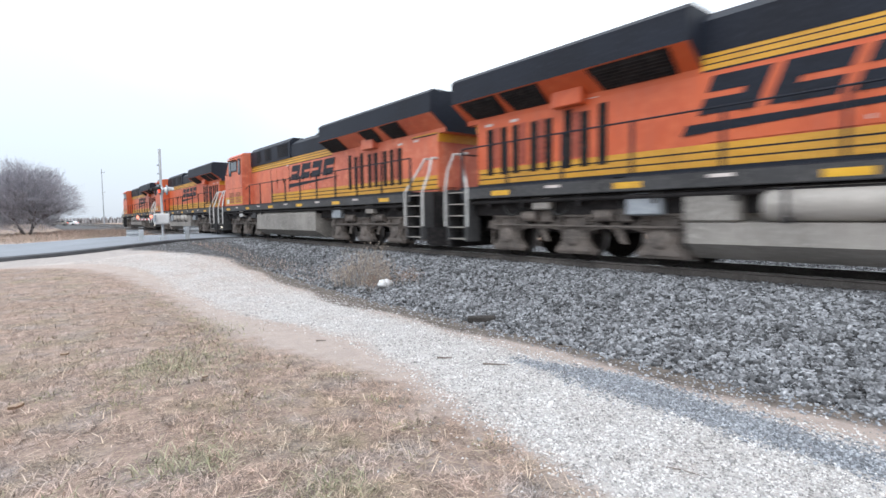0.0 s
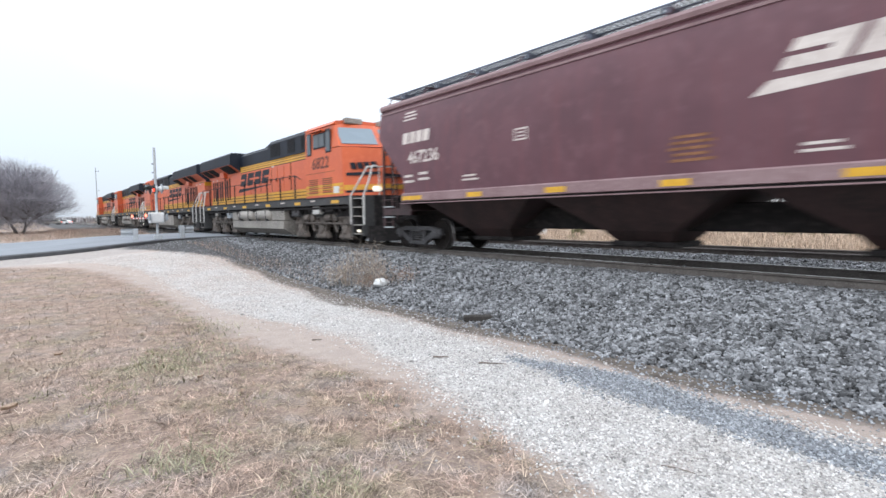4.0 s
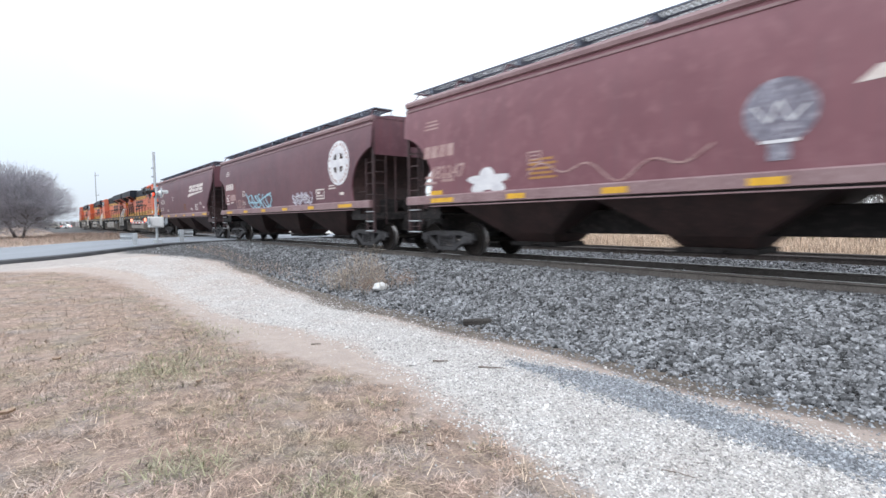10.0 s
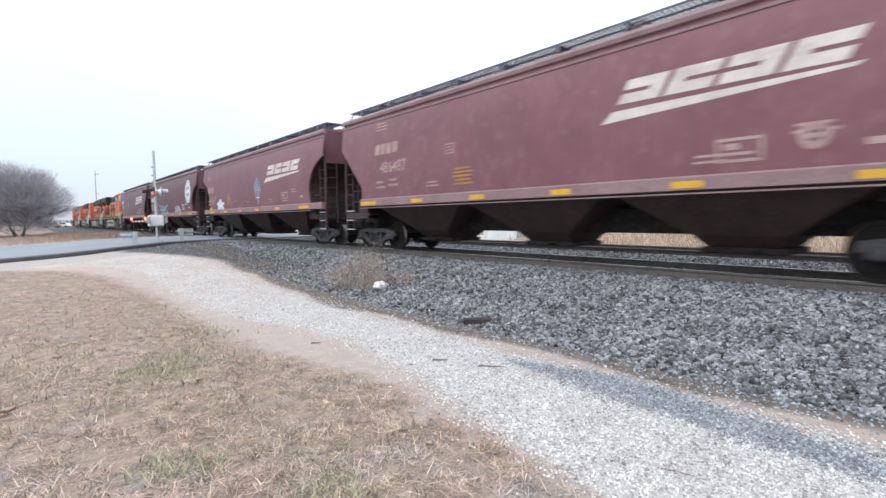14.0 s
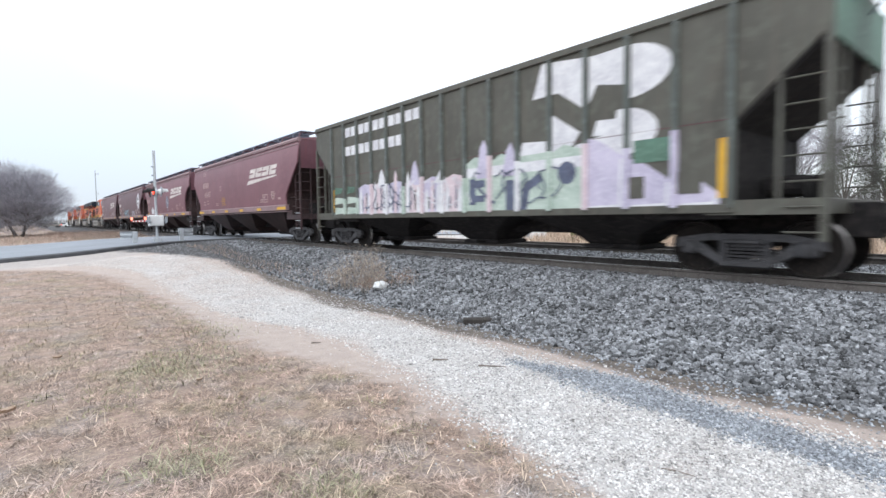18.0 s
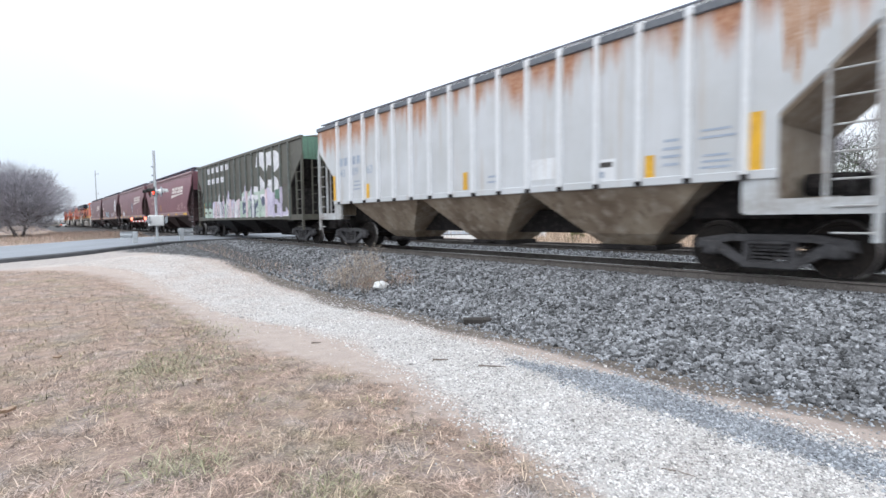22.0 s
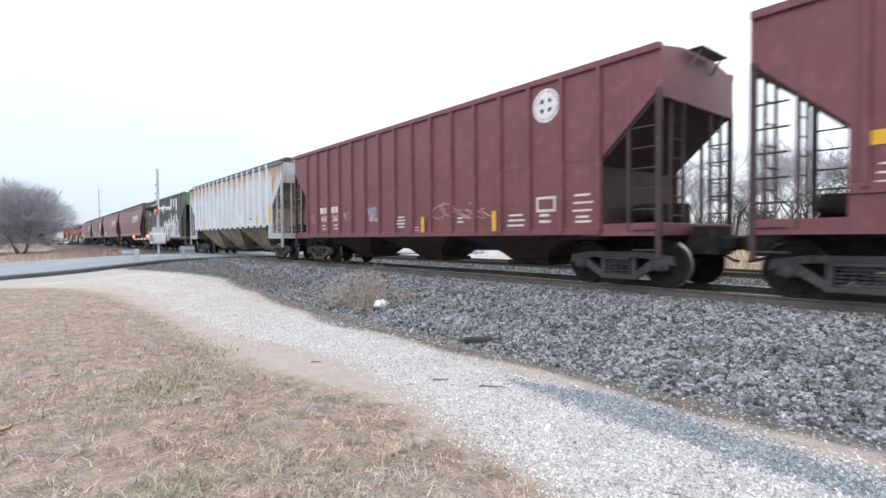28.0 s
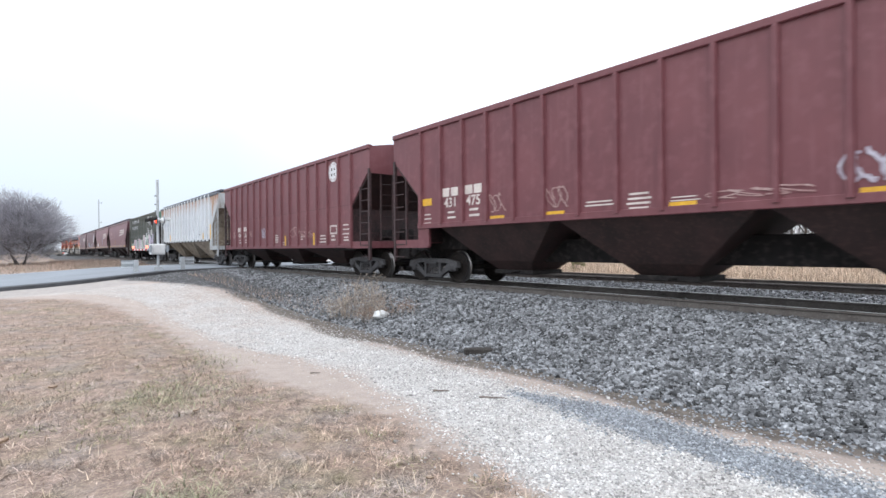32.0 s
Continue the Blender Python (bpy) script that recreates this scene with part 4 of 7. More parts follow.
    for s in (-1, 1):
        # slope sheet, end panel, end frame
        bm = bmesh.new()
        prism(bm, ((s * (HALF - 0.02), 3.2), (s * (HALF - 0.02), 4.45), (s * (HALF - 0.08), 4.45), (s * (HALF - 0.08), 3.2)), "x", -1.50, 1.50)
        part("end_panel", bm, M_PLUM, car)
        bm = bmesh.new()
        edge = [(piecewise(cut_at, z), z) for z in (3.42, 3.3, 3.15, 3.0, 2.8, 2.5, 2.2, 1.9, 1.7)]
        prism(bm, [(s * (HALF - c - 0.01), z) for c, z in edge] + [(s * (HALF - c - 0.07), z) for c, z in edge[::-1]], "x", -1.55, 1.55)
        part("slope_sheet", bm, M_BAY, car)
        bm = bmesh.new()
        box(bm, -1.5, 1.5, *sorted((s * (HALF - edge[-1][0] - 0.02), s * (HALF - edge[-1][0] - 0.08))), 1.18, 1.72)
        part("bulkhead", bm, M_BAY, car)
        bm = bmesh.new()
        box(bm, -1.5, 1.5, *sorted((s * (HALF - 0.05), s * (HALF - 0.2))), 1.05, 1.28, 0.01)
        box(bm, -1.5, 1.5, *sorted((s * (HALF - 0.2), s * (HALF - 1.6))), 1.18, 1.22)
        for x in (-1.5, 1.44):
            box(bm, x, x + 0.06, *sorted((s * (HALF - 0.05), s * (HALF - 1.5))), 1.05, 1.25)
            box(bm, x, x + 0.06, *sorted((s * (HALF - 0.95), s * (HALF - 1.5))), 1.25, 1.45)
        part("end_platform", bm, M_GRIME if cut_at is ROUND_CUT else M_MAROON_END, car)
        for x in (-0.62, 0.55):
            bm = bmesh.new()
            box(bm, x, x + 0.045, *sorted((s * (HALF - 0.06), s * (HALF - 0.11))), 1.28, 3.5)
            part("end_post", bm, M_MAROON_END, car)
        for x in (-1.48, 1.48):
            bm = bmesh.new()
            box(bm, x - 0.035, x + 0.035, *sorted((s * (HALF - 0.02), s * (HALF - 0.09))), 0.62, 4.3)
            part("corner_post", bm, M_MAROON_END, car)
            ladder(car, x, *sorted((s * (HALF - 0.08), s * (HALF - 0.52))), 0.62, 3.1, M_MAROON_END, "y", 7)
            bm = bmesh.new()
            box(bm, x - 0.05, x + 0.05, *sorted((s * (HALF - 0.06), s * (HALF - 0.54))), 0, 0.03)
            # highlight on the lowest rungs is put in as a paler steel
            step = part("sill_step", bm, M_PALE, car, "steel foot rung, its highlight in the pale colour")
            step.location = (0, 0, 0.66)
            for z in (0.98, 1.30):
                again(step, pose(0, 0, z))
            for z, q in ((1.62, 0.9), (2.0, 1.1)):
                bm = bmesh.new()
                pipe(bm, ((x, s * (HALF - 0.55), z), (x, s * (HALF - q), z)), 0.014, 6)
                part("grab_iron", bm, M_MAROON_END, car)
            ladder(car, s * (HALF - 0.06), *sorted((x, x * 0.68)), 0.9, 4.3, M_MAROON_END, "x", 9)
        bm = bmesh.new()
        rod(bm, (0.2, s * (HALF - 0.55), 1.55), (0.2, s * (HALF - 1.2), 1.55), 0.2, 12)
        part("air_tank", bm, M_GRIME, car)
        bm = bmesh.new()
        box(bm, -0.75, -0.35, *sorted((s * (HALF - 0.5), s * (HALF - 0.9))), 1.22, 1.75, 0.03)
        part("brake_valve", bm, M_GRIME, car)
        coupler(car, s * 9.3, s)
        freight_truck(car, s * 7.2)
    bm = bmesh.new()
    box(bm, -0.3, 0.3, -9.0, 9.0, 0.66, 1.2, 0.02)
    part("centre_sill", bm, M_GRIME, car)
    for k in (-1, 0, 1):
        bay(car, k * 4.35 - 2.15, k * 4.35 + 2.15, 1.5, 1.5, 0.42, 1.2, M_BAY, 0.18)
    # marks on the side that faces the path
    for a, w in ((-6.65, 0.48), (-3.95, 0.28), (-1.4, 0.28), (1.2, 0.26), (3.85, 0.28), (6.65, 0.5)):
        marks("reflector", [slab(a - w, a + w, 1.49, 1.61)], flat_side(1.646), -1, M_DECAL_YEL, car)
    return car


def brand_blocks(a0, z0, h, w, gap, count, lean, side, sx, material, parent):
    """The maker's word as plain leaning blocks over a long tapered bar."""
    for k in range(count):
        a = a0 + k * (w + gap)
        b0, b1, q = lean * h * 0.42, lean * h * 0.58, w * 0.34
        # a leaning block with one slit let in from an end
        if k % 2:
            sh = ((a, z0), (a + w, z0), (a + w + b0, z0 + h * 0.42), (a + q + b0, z0 + h * 0.42), (a + q + b1, z0 + h * 0.58), (a + w + b1, z0 + h * 0.58), (a + w + lean * h, z0 + h), (a + lean * h, z0 + h))
        else:
            sh = ((a, z0), (a + w, z0), (a + w + lean * h, z0 + h), (a + lean * h, z0 + h), (a + b1, z0 + h * 0.58), (a + w - q + b1, z0 + h * 0.58), (a + w - q + b0, z0 + h * 0.42), (a + b0, z0 + h * 0.42))
        marks("emblem_block", [sh], side, sx, material, parent)


# ---- rib-sided covered hopper ----
def ribbed_hopper(label, paint, end_paint, zlow, bay_paint, ribs, walk_paint, HALF=8.3, rib_depth=0.075, span=6.85):
    car = tagged(new("covered_hopper"), label, "freight car", "freight cars")
    W, TOP = 1.545, 4.47
    end_steel = M_WHITE_END if paint is M_WHITE_CAR else M_MAROON_END if paint is M_MAROON2 else paint
    for s in (-1, 1):
        bm = bmesh.new()
        x0, x1 = sorted((s * W, s * (W - 0.05)))
        prism(bm, ((-HALF + 1.25, zlow), (HALF - 1.25, zlow), (HALF - 1.25, 2.55), (HALF - 0.1, 3.62), (HALF, 3.62), (HALF, TOP), (-HALF, TOP), (-HALF, 3.62), (-HALF + 0.1, 3.62), (-HALF + 1.25, 2.55)), "x", x0, x1)
        part("side_sheet", bm, paint, car)
    # weld seams between the ribs
    if zlow < 1.3:
        q = [-span + 2 * span * i / (ribs - 1) for i in range(ribs)]
        for p0, p1 in zip(q, q[1:]):
            marks("weld_seam", [slab(p0 + 0.06, p1 - 0.06, 2.56, 2.578)], flat_side(W), -1, M_SEAM, car)
    for s in (-1, 1):
        bm = bmesh.new()
        box(bm, *sorted((s * (W + 0.06), s * (W - 0.1))), -HALF, HALF, TOP - 0.1, TOP + 0.04, 0.015)
        part("top_chord", bm, M_CHORD if paint is M_WHITE_CAR else paint, car)
        bm = bmesh.new()
        box(bm, *sorted((s * (W + 0.035), s * (W - 0.08))), -HALF + 1.25, HALF - 1.25, zlow - 0.05, zlow + 0.1, 0.012)
        part("side_sill", bm, paint, car)
        bm = bmesh.new()
        prism(bm, ((s * W, -0.06), (s * (W + rib_depth), -0.04), (s * (W + rib_depth), 0.04), (s * W, 0.06)), "z", zlow + 0.04, TOP - 0.08)
        first = part("rib", bm, M_WHITE_RIB if paint is M_WHITE_CAR else M_GREEN_RIB_LIT if paint is M_GREEN else paint, car)
        for i in range(ribs):
            yy = -span + 2 * span * i / (ribs - 1)
            if i:
                again(first, pose(0, yy, 0))
            else:
                first.location = (0, yy, 0)
        for e in (-1, 1):
            bm = bmesh.new()
            box(bm, *sorted((s * (W + 0.03), s * (W - 0.06))), *sorted((e * HALF, e * (HALF - 0.09))), 0.62, 3.7)
            part("corner_post", bm, end_steel, car)
            for q in (0.62,):
                bm = bmesh.new()
                box(bm, *sorted((s * (W + 0.01), s * (W - 0.06))), *sorted((e * (HALF - q), e * (HALF - q - 0.05))), 1.1, 3.62 - (q - 0.1) * 0.93)
                part("end_post", bm, end_steel, car)
            bm = bmesh.new()
            rod(bm, (s * (W + 0.02), e * (HALF - 0.05), 0), (s * (W + 0.02), e * (HALF - 0.55), 0), 0.016, 6)
            rung = part("rung", bm, end_steel, car)
            rung.location = (0, 0, 0.75)
            for i in range(1, 7):
                again(rung, pose(0, 0, 0.75 + 0.38 * i))
    bm = bmesh.new()
    prism(bm, ((-W, TOP - 0.02), (-0.7, TOP + 0.13), (0, TOP + 0.16), (0.7, TOP + 0.13), (W, TOP - 0.02)), "y", -HALF + 0.02, HALF - 0.02)
    part("roof", bm, paint, car)
    bm = bmesh.new()
    box(bm, -0.3, 0.3, -HALF + 1, HALF - 1, TOP + 0.15, TOP + 0.28, 0.03)
    part("hatch_trough", bm, M_GRATE, car)
    if walk_paint:
        for x0, x1 in ((-1.35, -0.75), (0.75, 1.35)):
            roof_walk(car, x0, x1, -HALF - 0.1, HALF + 0.1, TOP + 0.22, walk_paint, 9)
    for e in (-1, 1):
        bm = bmesh.new()
        prism(bm, ((e * HALF, 3.55), (e * HALF, TOP), (e * (HALF - 0.06), TOP), (e * (HALF - 0.06), 3.55)), "x", -W + 0.02, W - 0.02)
        part("end_panel", bm, end_paint, car)
        bm = bmesh.new()
        prism(bm, ((e * (HALF - 0.02), 3.6), (e * (HALF - 0.09), 3.6), (e * (HALF - 1.35), 2.44), (e * (HALF - 1.28), 2.44)), "x", -W + 0.03, W - 0.03)
        part("slope_sheet", bm, bay_paint, car)
        bm = bmesh.new()
        box(bm, -W + 0.04, W - 0.04, *sorted((e * (HALF - 1.3), e * (HALF - 1.36))), 1.18, 2.47)
        part("bulkhead", bm, bay_paint if paint is M_WHITE_CAR else M_MAROON_END if paint is M_MAROON2 else M_GRIME, car)
        for x0 in (-1.1, 0.56):
            bm = bmesh.new()
            for x in (x0, x0 + 0.48):
                box(bm, x, x + 0.045, *sorted((e * (HALF - 0.03), e * (HALF - 0.08))), 1.1, 3.75)
            for i in range(7):
                rod(bm, (x0 + 0.03, e * (HALF - 0.06), 1.4 + 0.36 * i), (x0 + 0.51, e * (HALF - 0.06), 1.4 + 0.36 * i), 0.015, 6)
            part("end_ladder", bm, end_steel, car)
        bm = bmesh.new()
        box(bm, -W, W, *sorted((e * (HALF - 0.02), e * (HALF - 0.18))), 1.02, 1.26, 0.012)
        box(bm, -W, W, *sorted((e * (HALF - 0.18), e * (HALF - 1.3))), 1.16, 1.2)
        for x in (-W, W - 0.08):
            box(bm, x, x + 0.08, *sorted((e * (HALF - 0.02), e * (HALF - 1.7))), 1.02, 1.26)
            if zlow > 1.3:
                box(bm, x, x + 0.08, *sorted((e * (HALF - 1.25), e * (HALF - 1.75))), 1.05, zlow)
        part("end_platform", bm, M_WHITE_END if paint is M_WHITE_CAR else paint, car)
        bm = bmesh.new()
        rod(bm, (-0.25, e * (HALF - 0.6), 1.5), (-0.25, e * (HALF - 1.22), 1.5), 0.19, 12)
        part("air_tank", bm, M_GRIME, car)
        bm = bmesh.new()
        box(bm, 0.2, 0.6, *sorted((e * (HALF - 0.45), e * (HALF - 0.85))), 1.2, 1.7, 0.03)
        part("brake_valve", bm, M_GRIME, car)
        bm = bmesh.new()
        box(bm, -0.55, 0.55, *sorted((e * (HALF + 0.3), e * (HALF + 0.02))), TOP + 0.09, TOP + 0.12, 0.01)
        for x in (-0.45, 0.45):
            rod(bm, (x, e * (HALF + 0.22), TOP + 0.09), (x, e * (HALF + 0.01), TOP - 0.2), 0.02, 6)
        part("end_walk", bm, walk_paint or M_GRATE, car)
        bm = bmesh.new()
        k = W - 0.12 if zlow < 1.3 else 0.7
        box(bm, -k, k, *sorted((e * (HALF - 1.3), e * (HALF - 2.9))), 0.95, zlow + 0.02, 0.02)
        part("body_bolster", bm, M_GRIME, car)
        coupler(car, e * (9.0 if HALF > 8.4 else 8.85), e)
        freight_truck(car, e * 6.95)
    bm = bmesh.new()
    box(bm, -0.3, 0.3, -8.6, 8.6, 0.64, 1.2, 0.02)
    part("centre_sill", bm, M_GRIME, car)
    for k in (-1, 0, 1):
        bay(car, k * 4.1 - 2.02, k * 4.1 + 2.02, zlow + 0.02, W - 0.06, 0.40, 1.1, bay_paint, 0.28)
    return car


# ---- six-axle diesel locomotive, nose towards +y ----
def loco_truck(parent, y):
    R, WB = 0.533, 2.0
    bm = bmesh.new()
    for s in (-1, 1):
        x0, x1 = sorted((s * 0.98, s * 1.14))
        # the cast beam sags between the axles and spreads into a pedestal at each
        low = []
        for e in (-2.0, 0.0, 2.0):
            low += [(e - 0.62, 0.72), (e - 0.36, 0.66), (e - 0.33, 0.46), (e - 0.52, 0.24), (e - 0.50, 0.17), (e + 0.50, 0.17), (e + 0.52, 0.24), (e + 0.33, 0.46), (e + 0.36, 0.66), (e + 0.62, 0.72)]
        top = [(2.72, 0.70), (2.66, 0.88), (2.35, 0.97), (1.65, 0.97), (1.3, 0.80), (0.75, 0.80), (0.4, 0.97), (-0.4, 0.97), (-0.75, 0.80), (-1.3, 0.80), (-1.65, 0.97), (-2.35, 0.97), (-2.66, 0.88), (-2.72, 0.70)]
        prism(bm, low + top, "x", x0, x1)
        for e in (-2.0, 0.0, 2.0):
            # bell shaped journal box with its round cap, spring seats and hanger lugs
            prism(bm, ((e - 0.42, 0.23), (e + 0.42, 0.23), (e + 0.25, 0.48), (e + 0.22, 0.78), (e - 0.22, 0.78), (e - 0.25, 0.48)), "x", *sorted((s * 1.13, s * 1.19)))
            lathe(bm, ((s * 1.1, 0.19), (s * 1.2, 0.19), (s * 1.24, 0.14), (s * 1.25, 0.05)), (0, e, 0.53), "x", 16)
            for k in (-0.40, 0.40):
                lathe(bm, ((s * 1.1, 0.055), (s * 1.2, 0.055)), (0, e + k, 0.27), "x", 8)
            for k in (-0.34, 0.34):
                for q in range(5):
                    lathe(bm, ((0.72 + 0.055 * q, 0.075), (0.755 + 0.055 * q, 0.075)), (s * 1.16, e + k, 0), "z", 8)
            box(bm, *sorted((s * 1.08, s * 1.2)), e - 0.46, e + 0.46, 0.97, 1.03, 0.015)
        for e in (-1.0, 1.0):
            rod(bm, (s * 1.2, e - 0.42, 1.0), (s * 1.2, e + 0.02, 1.0), 0.13, 12)
            box(bm, *sorted((s * 1.1, s * 1.24)), e + 0.1, e + 0.42, 0.86, 1.14, 0.03)
            prism(bm, ((e - 0.16, 0.86), (e + 0.12, 0.86), (e + 0.26, 0.42), (e + 0.14, 0.42)), "x", *sorted((s * 1.06, s * 1.12)))
        rod(bm, (s * 1.24, -2.4, 0.80), (s * 1.24, 2.4, 0.76), 0.025, 6)
        for e in (-2.55, 2.55):
            pipe(bm, ((s * 1.1, e, 0.95), (s * 1.15, e, 0.3), (s * 0.8, e, 0.14)), 0.03, 6)
    box(bm, -1.0, 1.0, -0.4, 0.4, 0.6, 1.05, 0.03)
    tr = part("truck", bm, M_LTRUCK, parent, "dusty brown three-axle truck")
    tr.location = (0, y, 0)
    for e in (-1, 0, 1):
        w = part("wheelset", wheelset_mesh(R), (M_WHEEL, M_TREAD), tr)
        w.location = (0, e * WB, R)
        WHEELSETS.append((w, R, 0))
    return tr


def locomotive(label, paint, number, cars_sign):
    """cars_sign: +1 when the nose leads along +y, -1 when it trails."""
    eng = tagged(new("locomotive"), label, "locomotive", "locomotives")
    HX = 0.93
    older = paint is M_ORANGE2
    TAIL, DY = (-10.6, 0.85) if older else (-9.9, 0.0)
    # frame, deck edges
    bm = bmesh.new()
    box(bm, -1.2, 1.2, -10.3, 10.3, 1.02, 1.60, 0.02)
    box(bm, -0.62, 0.62, -10.0, 10.0, 0.62, 1.05, 0.02)
    part("underframe", bm, M_GRIME, eng)
    for s in (-1, 1):
        bm = bmesh.new()
        box(bm, *sorted((s * 1.53, s * 1.44)), -9.9, 9.6, 1.46, 1.76, 0.015)
        part("deck_edge", bm, M_FRAME, eng)
        for a in (-8.5, -5.1, -1.7, 1.7, 5.1, 8.5):
            marks("reflector", [slab(a - 0.3, a + 0.3, 1.52, 1.64)], flat_side(1.53), s, M_DECAL_YEL, eng)
        for a in (-6.9, -3.4, 0.2, 3.5, 6.6):
            marks("sill_mark", [slab(a - 0.2, a + 0.2, 1.62, 1.68)], flat_side(1.53), s, M_DECAL, eng)
    bm = bmesh.new()
    box(bm, -1.53, 1.53, -10.0, 9.7, 1.72, 1.775)
    part("walkway", bm, M_BLACK, eng)
    # hood: lower orange body, black roof band
    bm = bmesh.new()
    box(bm, -HX, HX, TAIL, 5.98, 1.77, 3.86, 0.02)
    part("hood", bm, paint, eng)
    bm = bmesh.new()
    prism(bm, ((-HX - 0.012, 3.84), (HX + 0.012, 3.84), (HX + 0.012, 4.42), (HX - 0.18, 4.60), (-HX + 0.18, 4.60), (-HX - 0.012, 4.42)), "y", -4.6, 0.46)
    part("hood_roof", bm, M_BLACK, eng)
    bm = bmesh.new()
    prism(bm, ((-HX - 0.05, 3.84), (HX + 0.05, 3.84), (HX + 0.05, 4.6), (HX - 0.12, 4.78), (-HX + 0.12, 4.78), (-HX - 0.05, 4.6)), "y", 0.45, 5.96)
    part("equipment_roof", bm, M_BLACK, eng)
    for s in (-1, 1):
        for y0, y1 in ((0.75, 2.0), (2.9, 3.75), (4.4, 5.0)):
            bm = bmesh.new()
            for i in range(8):
                z = 3.98 + 0.075 * i
                box(bm, *sorted((s * (HX + 0.055), s * (HX + 0.075))), y0, y1, z, z + 0.03)
            part("intake_grille", bm, M_GRIME, eng)
    for y0, h in ((-3.2, 0.14), (-1.6, 0.22), (-0.4, 0.12)):
        bm = bmesh.new()
        box(bm, -0.35, 0.35, y0, y0 + 0.6, 4.58, 4.6 + h, 0.04)
        part("exhaust_stack", bm, M_BLACK, eng)
    # radiator cab with its overhanging wings
    bm = bmesh.new()
    prism(bm, ((-HX, 3.5), (HX, 3.5), (HX + 0.02, 3.62), (1.5, 4.0), (1.5, 4.56), (1.38, 4.66), (-1.38, 4.66), (-1.5, 4.56), (-1.5, 4.0), (-HX - 0.02, 3.62)), "y", -11.0 if older else -10.35, -4.0 + 0.3 * DY)
    for f in bm.faces:
        zc = sum(v.co.z for v in f.verts) / len(f.verts)
        f.material_index = 1 if zc > 3.95 else 0
    part("radiator_cab", bm, (paint, M_BLACK), eng, "overhanging black radiator housing")
    for s in (-1, 1):
        for y0, y1 in ((-10.1, -8.75), (-8.62, -7.4), (-6.1, -4.35)):
            y0, y1 = y0 + DY, y1 + 0.7 * DY
            bm = bmesh.new()
            q0, q1 = (HX + 0.035, 3.622), (1.485, 3.985)
            vs = [bm.verts.new((s * (x + 0.012), yy, z - 0.012)) for yy, (x, z) in ((y0 + 0.12, q0), (y1 - 0.06, q0), (y1, q1), (y0, q1))]
            bm.faces.new(vs)
            screen = part("radiator_screen", bm, M_GRIME, eng)
            for i in range(1, 8):
                bm = bmesh.new()
                x, z = q0[0] + (q1[0] - q0[0]) * i / 8, q0[1] + (q1[1] - q0[1]) * i / 8
                box(bm, *sorted((s * x, s * (x + 0.02))), y0 + 0.12 - 0.12 * i / 8, y1 - 0.06 + 0.06 * i / 8, z - 0.035, z - 0.02)
                part("slat", bm, M_GRIME, screen)
        # stripes along the hood
        for z0, z1, y0, y1 in ((3.56, 3.86, -4.0, 5.98), (1.86, 2.26, TAIL - 0.02, 5.98), *(((3.5, 3.84, TAIL - 0.02, -9.3),) if older else ())):
            if paint is M_ORANGE2 and z0 < 2:
                y1 = 3.2
            sd = flat_side(HX)
            marks("stripe_edging", [slab(*sorted((s * y0, s * y1)), z0 - 0.035, z1 - 0.01)], sd, s, M_BLACK, eng, "", 0.003)
            for zz0, zz1 in ((z0, z0 + (z1 - z0) * 0.28), (z0 + (z1 - z0) * 0.36, z0 + (z1 - z0) * 0.64), (z0 + (z1 - z0) * 0.72, z1)):
                marks("stripe", [slab(*sorted((s * y0, s * y1)), zz0, zz1)], sd, s, M_YELLOW, eng)
        # hood doors with handles
        for i in range(9):
            yy = -3.9 + 0.78 * i
            bm = bmesh.new()
            box(bm, *sorted((s * (HX + 0.002), s * (HX + 0.018))), yy, yy + 0.72, 2.28, 3.45, 0.006)
            d = part("hood_door", bm, paint, eng)
            bm = bmesh.new()
            box(bm, *sorted((s * (HX + 0.018), s * (HX + 0.05))), yy + 0.6, yy + 0.64, 2.75, 2.95)
            part("latch", bm, M_GRIME, d)
            if i in (3, 5, 8):
                bm = bmesh.new()
                box(bm, *sorted((s * HX, s * (HX + 0.012))), yy + 0.72, yy + 0.78, 2.28, 3.5)
                part("door_gap", bm, M_GRIME, eng)
        for yy, up in ((-9.55, 0), (-9.05, 0), (-8.65, 0), (-8.05, 0), (-7.6, 0), (-7.05, 0.1), (-6.6, 0), (-6.15, 0.1)):
            yy += DY
            bm = bmesh.new()
            box(bm, *sorted((s * (HX + 0.008), s * (HX + 0.012))), yy, yy + 0.21, 2.08, 3.28 + up)
            for q in range(10):
                box(bm, *sorted((s * (HX + 0.010), s * (HX + 0.03))), yy, yy + 0.21, 2.10 + 0.12 * q, 2.15 + 0.12 * q)
            part("louvre", bm, M_GRIME, eng)
        for yy in (-9.32, -8.4, -7.83, -6.82):
            yy += DY
            bm = bmesh.new()
            box(bm, *sorted((s * (HX + 0.002), s * (HX + 0.016))), yy, yy + 0.2, 2.3, 3.3, 0.004)
            part("hood_door", bm, M_RUST_RED, eng)
        for yy, zz in ((-9.5, 3.36), (-8.6, 3.36), (-6.9, 3.5), (-6.3, 3.52), (-2.6, 2.36), (-1.7, 2.36), (0.9, 3.48)):
            marks("small_print", [slab(s * yy - 0.13, s * yy + 0.13, zz, zz + 0.07)], flat_side(HX), s, M_DECAL, eng)
        # equipment box under the overhang
        bm = bmesh.new()
        box(bm, *sorted((s * (HX - 0.02), s * (HX + 0.24))), -7.25, -6.45, 3.42, 3.78, 0.02)
        part("relay_box", bm, paint, eng)
